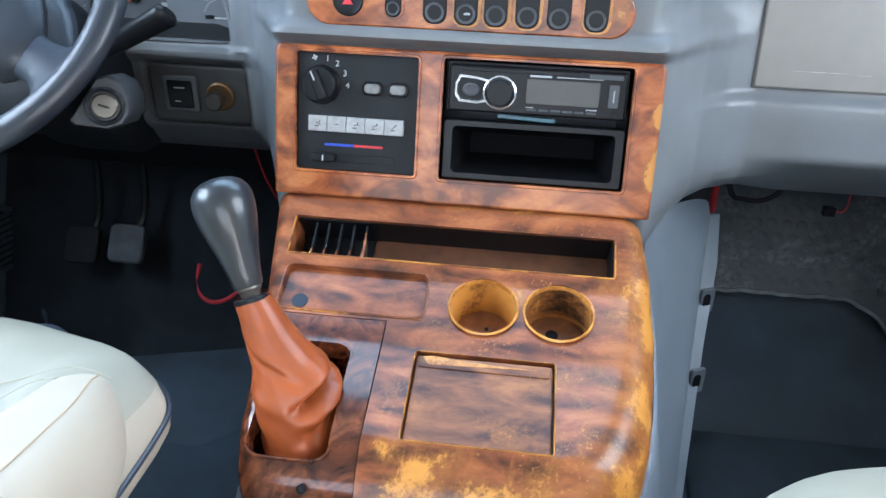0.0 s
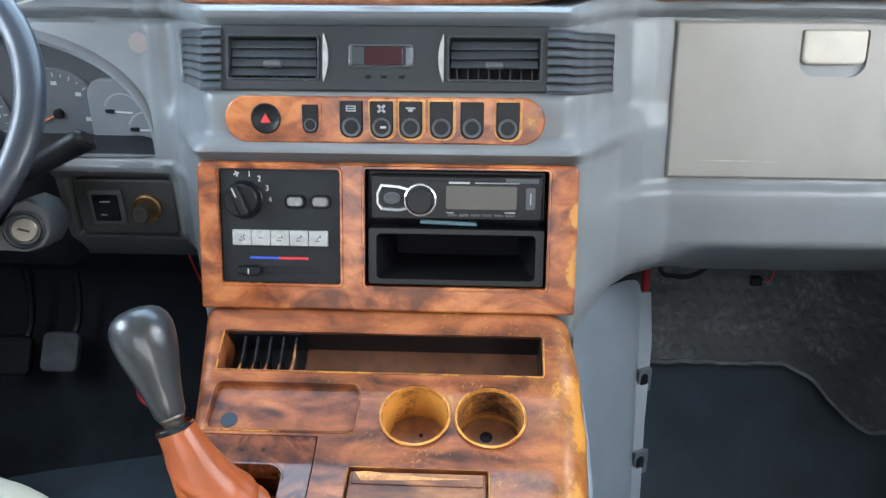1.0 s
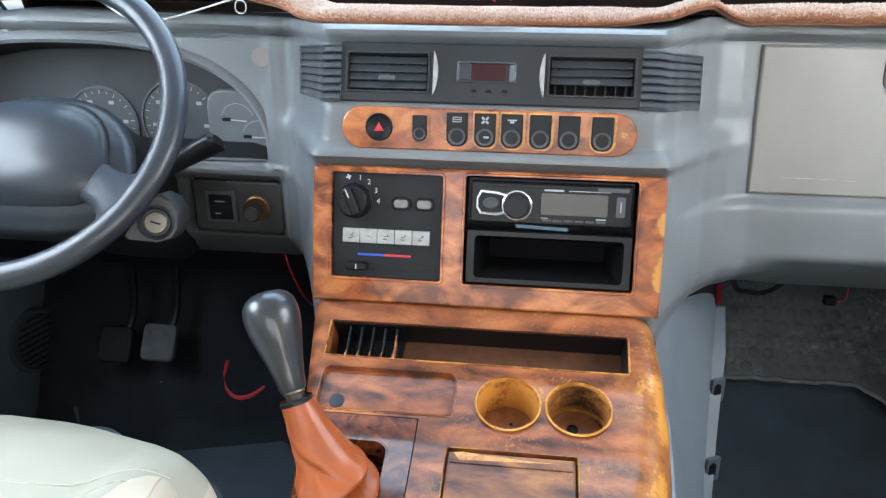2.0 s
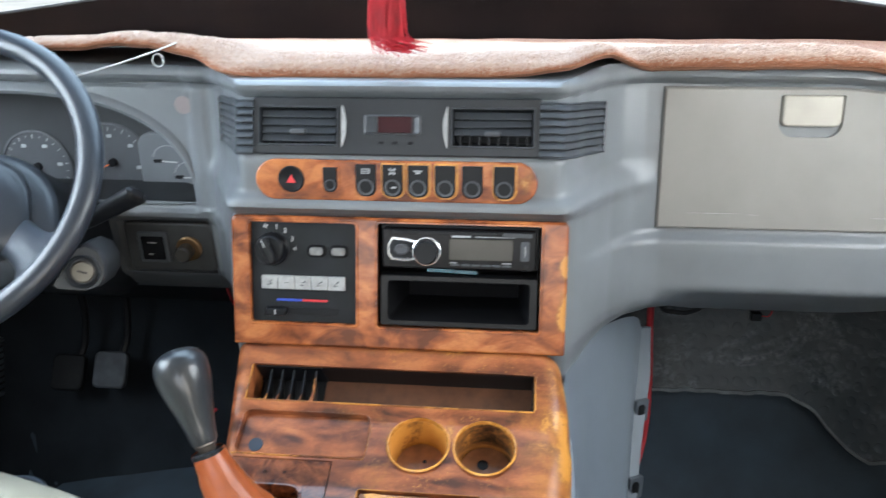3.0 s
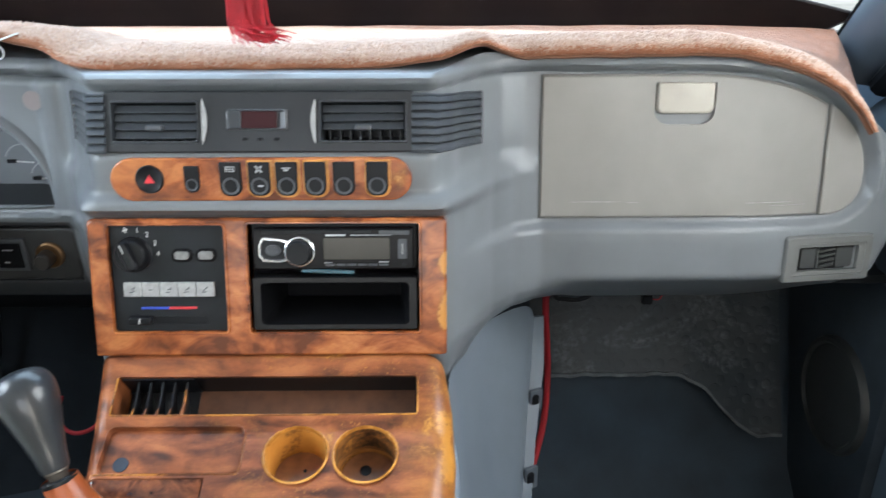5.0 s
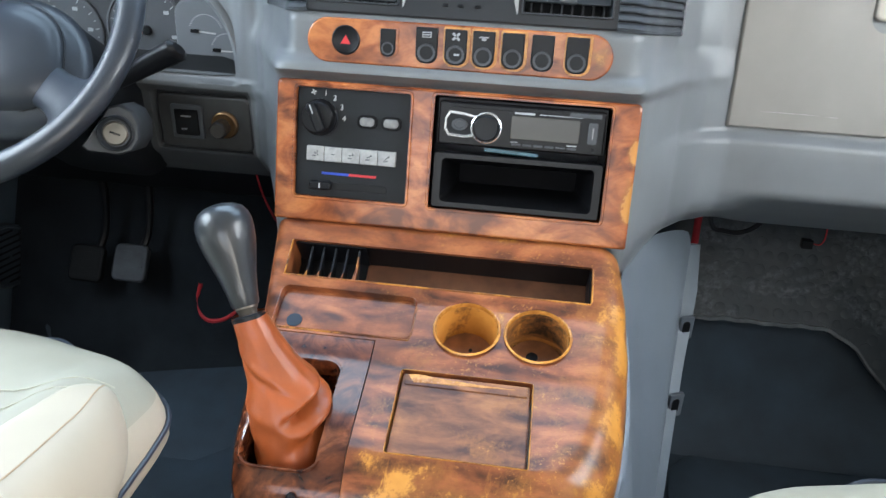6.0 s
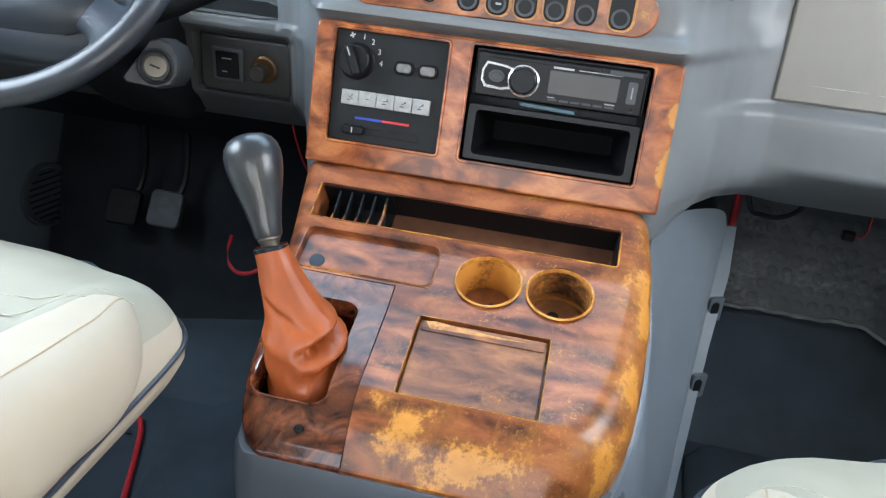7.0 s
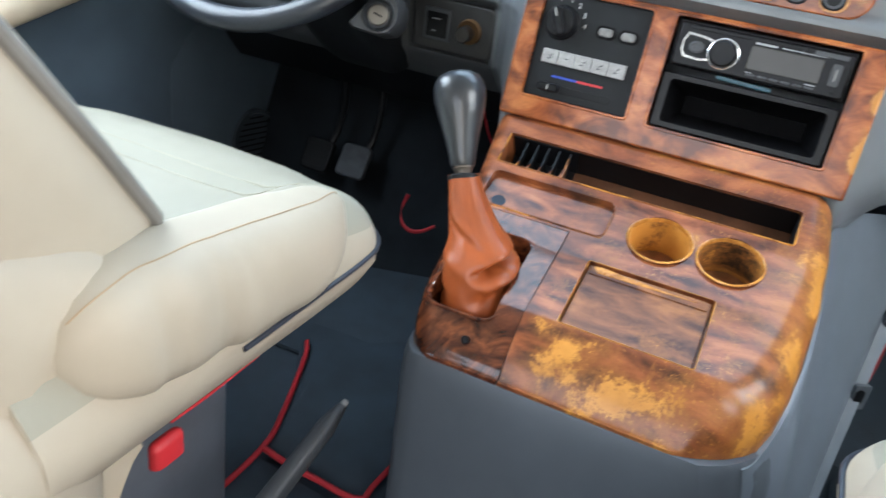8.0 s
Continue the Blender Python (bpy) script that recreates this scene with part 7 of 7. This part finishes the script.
def build_toe_mat():
    t = thing("rubber_toe_mat", (0.6, 0.5, 0.3), "dark studded rubber mat creased over the passenger toe board", "floor mat")
    bm = bmesh.new()
    rows = []
    for i in range(13):
        v = i / 12
        row = []
        for k in range(41):
            x = 0.385 + 0.475 * k / 40
            drop = 0.11 * ease(x, 0.66, 0.82) + 0.006 * noise.noise((x * 30, 1, 2))
            z = 0.284 - drop + (0.56 - 0.284 + drop) * v
            y = lerp(z, TOE_Z, TOE_Y) - 0.010 - 0.014 * (1 - v) ** 3 - 0.006 * noise.noise((x * 14, v * 5, 4))
            row.append((x, y, z))
        rows.append(row)
    sheet(bm, rows)
    part("sheet", bm, scuffed, t, smooth=60)
    bm = bmesh.new()
    loft(bm, [[Vector(p) + Vector((0, dy, dz)) for dy, dz in ((-0.004, 0.004), (-0.006, -0.002), (0.004, -0.006), (0.006, 0.002))] for p in rows[0]])
    part("edge", bm, plain("scuffed_edge", (0.100, 0.114, 0.122), 0.5, vary=0.4, spots=40), t, "pale scuffed edge")
    bm = bmesh.new()
    for i in range(11):
        for k in range(18):
            x = 0.40 + 0.0255 * k + (0.0127 if i % 2 else 0)
            v = 0.06 + 0.082 * i
            j = (x - 0.385) / 0.475 * 40
            a = min(39, int(j))
            b0 = min(11, int(v * 12))
            p = Vector(rows[b0][a]).lerp(Vector(rows[b0][a + 1]), j - a).lerp(Vector(rows[b0 + 1][a]).lerp(Vector(rows[b0 + 1][a + 1]), j - a), v * 12 - b0)
            n = (Vector(rows[b0][a + 1]) - Vector(rows[b0][a])).cross(Vector(rows[b0 + 1][a]) - Vector(rows[b0][a])).normalized()
            if n.y > 0:
                n = -n
            lathe(bm, [(0.0098, -0.001), (0.0092, 0.0003), (0.0080, 0.0006), (0.0, 0.0006)], Matrix.Translation(p) @ n.to_track_quat("Z", "Y").to_matrix().to_4x4(), 12, caps=False)
    tagged(part("studs", bm, scuffed, t), kind="stuff")


build_toe_mat()


def floor_mat(name, pts, label, z=None, bind=True):
    z = FLOOR_Z + 0.008 if z is None else z
    t = thing(name, (pts[0][0], pts[0][1], FLOOR_Z), label, "floor mat", "floor mats")
    def up(x, y):
        return max(z, lerp(y, TOE_Y, TOE_Z) + 0.006) + 0.002 * noise.noise((x * 8, y * 8, 0))
    line = [Vector((x, y, up(x, y))) for x, y in pts]
    fine = []
    for a, b in zip(line, line[1:] + line[:1]):
        for k in range(12):
            q = a.lerp(b, k / 12)
            fine.append(Vector((q.x, q.y, up(q.x, q.y))))
    bm = bmesh.new()
    c = sum(fine, Vector()) / len(fine)
    rings = []
    for s in (1.0, 0.98, 0.8, 0.6, 0.4, 0.2, 0.05):
        ring = []
        for p in fine:
            q = c.lerp(p, s)
            ring.append((q.x, q.y, up(q.x, q.y) - (0.006 if s == 1.0 else 0)))
        rings.append(ring)
    loft(bm, rings)
    part("pad", bm, MAT, t, smooth=60)
    if bind:
        bm = bmesh.new()
        tube(bm, fine + fine[:1], 0.0048, 8)
        part("binding", bm, RED, t, "red edge binding")


floor_mat("driver_floor_mat", [(-0.392, -0.165), (-0.222, -0.172), (-0.205, 0.10), (-0.22, 0.40), (-0.46, 0.44), (-0.84, 0.44), (-0.86, 0.06), (-0.50, 0.075), (-0.455, 0.0), (-0.41, -0.09)], "dark blue driver's floor mat with partly frayed edges", bind=False)
floor_mat("passenger_floor_mat", [(0.375, -0.05), (0.84, -0.05), (0.85, 0.30), (0.80, 0.335), (0.44, 0.345), (0.40, 0.30)], "dark blue-grey passenger floor mat", bind=False)
floor_mat("seat_box_mat", [(-0.405, -0.175), (-0.395, -0.32), (-0.385, -0.70), (-0.205, -0.70), (-0.212, -0.19)], "dark floor mat beside the seat", bind=False)
for pts in ([(-0.50, 0.10, 0.064), (-0.474, 0.056, 0.064), (-0.415, -0.09, 0.064), (-0.394, -0.165, 0.064), (-0.390, -0.30, 0.064), (-0.385, -0.70, 0.064)], [(-0.394, -0.165, 0.064), (-0.351, -0.172, 0.064), (-0.295, -0.175, 0.064), (-0.224, -0.174, 0.064), (-0.218, -0.13, 0.064), (-0.208, 0.05, 0.064)], [(-0.502, 0.452, 0.245), (-0.508, 0.446, 0.213), (-0.500, 0.436, 0.188), (-0.480, 0.430, 0.177), (-0.452, 0.432, 0.182), (-0.425, 0.440, 0.20)]):
    bm = bmesh.new()
    tube(bm, smooth_line(pts, 8), 0.0046, 8)
    lone("mat_binding", bm, RED, "red cloth binding along a floor mat edge", "binding strip")
bm = bmesh.new()
tube(bm, smooth_line([(0.404, 0.452, 0.49), (0.405, 0.444, 0.413), (0.416, 0.455, 0.293), (0.402, 0.385, 0.225), (0.368, 0.300, 0.165), (0.328, 0.18, 0.10), (0.305, 0.10, 0.072), (0.290, 0.04, 0.062)], 8), 0.0062, 8)
lone("mat_binding", bm, RED, "red cloth binding running along the tunnel", "binding strip")


def build_pedal(name, x, label, pad_z=0.298, tone=1.0):
    p = thing(name, (x, 0.41, pad_z), label, "pedal", "pedals")
    bm = bmesh.new()
    m = Matrix.Translation((x, 0.408, pad_z)) @ Matrix.Rotation(radians(58), 4, "X")
    slab(bm, outline(0.066, 0.070, 0.012), 0.012, m, 0.004)
    # tone below 1 puts the footwell's shade into the rubber colour
    rubber = plain("worn_pedal_rubber", (0.046 * tone, 0.050 * tone, 0.056 * tone), 0.6, vary=0.3, spots=40, spec=0.15)
    pad = part("pad", bm, rubber, p, "worn ribbed rubber pad")
    for k in range(4):
        bm = bmesh.new()
        bar(bm, m, 0, -0.022 + 0.015 * k, 0.050, 0.004, 0.0115, 0.0015)
        part("rib", bm, rubber, pad)
    bm = bmesh.new()
    tube(bm, smooth_line([(x + 0.010, 0.418, pad_z + 0.012), (x + 0.024, 0.440, pad_z + 0.06), (x + 0.03, 0.445, pad_z + 0.16), (x + 0.02, 0.42, pad_z + 0.28)], 6), 0.0075, 8)
    part("arm", bm, BLACK, p)


def build_toe_carpet():
    bm = bmesh.new()
    rows = []
    for i in range(25):
        y = 0.33 + 0.31 * i / 24
        rows.append([(x, y - 0.008, max(FLOOR_Z + 0.012, lerp(y, TOE_Y, TOE_Z) + 0.014) + 0.003 * noise.noise((x * 11, y * 11, 2))) for x in (-0.895 + 0.675 * k / 40 for k in range(41))])
    rows.insert(0, [(x, y, z - 0.010) for x, y, z in rows[0]])
    sheet(bm, rows)
    lone("toe_board_carpet", bm, CARPET, "black worn carpet over the driver's toe board", "carpet", smooth=60)


build_toe_carpet()
build_pedal("brake_pedal", -0.612, "dark brake pedal with worn rubber pad")
build_pedal("clutch_pedal", -0.700, "clutch pedal with worn rubber pad, darkened for footwell shade", 0.288, 0.10)


# ---------------------------------------------------------------- handbrake, wires
def build_handbrake():
    h = thing("handbrake", (-0.245, -0.60, FLOOR_Z), "dark grey steel handbrake lever with a pale button", "handbrake")
    tip, base = Vector((-0.218, -0.256, 0.284)), Vector((-0.262, -0.62, 0.10))
    bm = bmesh.new()
    rings = []
    for k in range(15):
        u = k / 14
        p = tip.lerp(base, u)
        w, t = 0.011 + 0.010 * u, 0.010 + 0.004 * u
        if k == 0:
            w, t = 0.006, 0.005
        d = (base - tip).normalized()
        sd = Vector((1, 0, 0)) - d * d.x
        sd.normalize()
        up = d.cross(sd)
        rings.append([p + sd * t * math.copysign(abs(math.cos(a)) ** 0.6, math.cos(a)) + up * w * math.copysign(abs(math.sin(a)) ** 0.6, math.sin(a)) for a in (2 * math.pi * i / 16 for i in range(16))])
    loft(bm, rings)
    part("lever", bm, CHARC, h, smooth=50)
    bm = bmesh.new()
    d = (tip - base).normalized()
    lathe(bm, [(0.0, -0.004), (0.0045, -0.004), (0.0045, 0.006), (0.003, 0.008), (0.0, 0.008)], Matrix.Translation(tip) @ d.to_track_quat("Z", "Y").to_matrix().to_4x4(), 14, caps=False)
    part("button", bm, KEY, h)


build_handbrake()


def wire(name, pts, r, mat, label):
    bm = bmesh.new()
    tube(bm, smooth_line(pts, 8), r, 8)
    lone(name, bm, mat, label, "cable")


wire("loose_wire", [(0.385, 0.36, 0.56), (0.40, 0.345, 0.505), (0.42, 0.345, 0.496), (0.445, 0.345, 0.496), (0.47, 0.35, 0.51), (0.49, 0.36, 0.545)], 0.004, BLACK, "black loom sagging below the dashboard")
wire("red_wire", [(-0.335, 0.33, 0.56), (-0.318, 0.33, 0.49), (-0.298, 0.35, 0.43), (-0.285, 0.42, 0.38)], 0.0018, RED, "red cable hanging behind the centre console")
cn = thing("plug_connector", (0.58, 0.415, 0.45), "black plug with a red tail under the dashboard", "connector")
bm = bmesh.new()
box(bm, (0.578, 0.425, 0.456), (0.018, 0.014, 0.014), 0.002)
part("housing", bm, BLACK, cn)
bm = bmesh.new()
tube(bm, smooth_line([(0.586, 0.425, 0.456), (0.600, 0.423, 0.458), (0.606, 0.43, 0.48), (0.606, 0.45, 0.56)], 6), 0.0013, 8)
part("tail", bm, RED, cn, "red wire tail")
bm = bmesh.new()
lathe(bm, [(0.0, 0.0), (0.006, 0.0), (0.006, 0.003), (0.003, 0.005), (0.0, 0.005)], Matrix.Translation((0.848, 0.432, 0.116)) @ Matrix.Rotation(radians(-60), 4, "Y"), 12, caps=False)
lone("floor_screw", bm, CHROME, "bright screw head in the footwell", "screw")
# small defroster grille at the dash end
df = thing("end_grille", (0.80, 0.24, 0.83), "small slotted demister outlet at the dash end", "air vent")
for k in range(5):
    b = bmesh.new()
    x, y, z = 0.781 + 0.0042 * k, 0.181 + 0.0002 * k, 0.812 - 0.0072 * k
    tube(b, [(x - 0.009, y - 0.002, z - 0.001), (x + 0.008, y + 0.003, z + 0.001)], 0.0018, 6)
    part("slat", b, BLACK, df)

# ---------------------------------------------------------------- outside
def build_ground():
    m, t, b = shader("pale_concrete")
    v = place(t)
    big, fine = noise_tex(t, v, 0.35, 6, 0.6), noise_tex(t, v, 6, 5, 0.7)
    c = ramp(t, big, [(0.35, (0.36, 0.37, 0.33)), (0.55, (0.52, 0.52, 0.48)), (0.7, (0.34, 0.37, 0.29))])
    t.links.new(blend(t, grey(t, fine, 0.45, 0.7, 0, 0.5), c, (0.60, 0.59, 0.55)), b.inputs["Base Color"])
    b.inputs["Roughness"].default_value = 0.9
    bm = bmesh.new()
    n = 24
    xs = [math.copysign(abs(k / 12 - 1) ** 3, k - 12) * 900 for k in range(n + 1)]
    sheet(bm, [[(x, y, -0.72) for x in xs] for y in xs])
    lone("ground", bm, m, "pale rough concrete yard", kind="structure")


build_ground()


def build_parked_car(x, y, turn, paint, label):
    """A light-coloured car out in the yard."""
    car = thing("parked_car", (x, y, -0.72), label, "car", "parked cars")
    m = Matrix.Translation((x, y, -0.72)) @ Matrix.Rotation(radians(turn), 4, "Z")
    bm = bmesh.new()
    side = [(-2.1, 0.35), (-2.15, 0.75), (-1.95, 0.95), (-1.2, 1.02), (-0.55, 1.48), (0.85, 1.50), (1.55, 1.05), (2.05, 0.95), (2.12, 0.45), (2.0, 0.30), (-2.0, 0.28)]
    loft(bm, [[m @ Vector((a, w, h if abs(w) < 0.8 or h < 1 else h * 0.96)) for a, h in side] for w in (-0.85, -0.78, 0.78, 0.85)])
    part("body", bm, paint, car)
    for a in (-1.3, 1.3):
        for w in (-0.80, 0.80):
            bm = bmesh.new()
            lathe(bm, [(0.16, -0.09), (0.31, -0.09), (0.33, -0.04), (0.33, 0.04), (0.31, 0.09), (0.16, 0.09)], m @ Matrix.Translation((a, w, 0.33)) @ Matrix.Rotation(radians(90), 4, "X"), 24, caps=True)
            part("wheel", bm, RUBBER, car)
    for w in (-0.6, 0.6):
        bm = bmesh.new()
        box(bm, (-2.10, w, 0.72), (0.10, 0.36, 0.16), 0.03, m)
        part("headlight", bm, KEY, car)
    bm = bmesh.new()
    loft(bm, [[m @ Vector((a, w, h)) for a, h in ((-1.12, 1.06), (-0.58, 1.44), (-0.50, 1.44), (-1.02, 1.05))] for w in (-0.70, 0.70)])
    part("windscreen", bm, GLOSS, car)
    return car


white_paint = plain("white_paint", (0.66, 0.69, 0.70), 0.3, vary=0.05, relief=0)
grey_paint = plain("silver_paint", (0.22, 0.23, 0.25), 0.3, vary=0.05, relief=0)
build_parked_car(-4.6, 15.5, 80, white_paint, "white car parked out in the yard")
build_parked_car(-5.6, 19.0, 100, grey_paint, "grey car parked out in the yard")


def build_container(x0, x1):
    """A teal steel container with pressed ribs, far out in the yard."""
    c = thing("cargo_container", ((x0 + x1) / 2, 13.0, -0.72), "teal steel cargo container standing out in the yard", "container", "containers in the yard")
    teal = plain("teal_paint", (0.035, 0.22, 0.21), 0.5, vary=0.12, spots=1.5, grain=20)
    bm = bmesh.new()
    box(bm, ((x0 + x1) / 2, 14.1, 0.58), (x1 - x0, 2.2, 2.5), 0.04)
    part("body", bm, teal, c)
    n = 9
    for k in range(n):
        bm = bmesh.new()
        box(bm, (x0 + (x1 - x0) * (k + 0.5) / n, 12.99, 0.58), ((x1 - x0) / n * 0.45, 0.05, 2.2), 0.02)
        part("rib", bm, teal, c)


build_container(-2.9, -0.95)
build_container(0.25, 2.3)
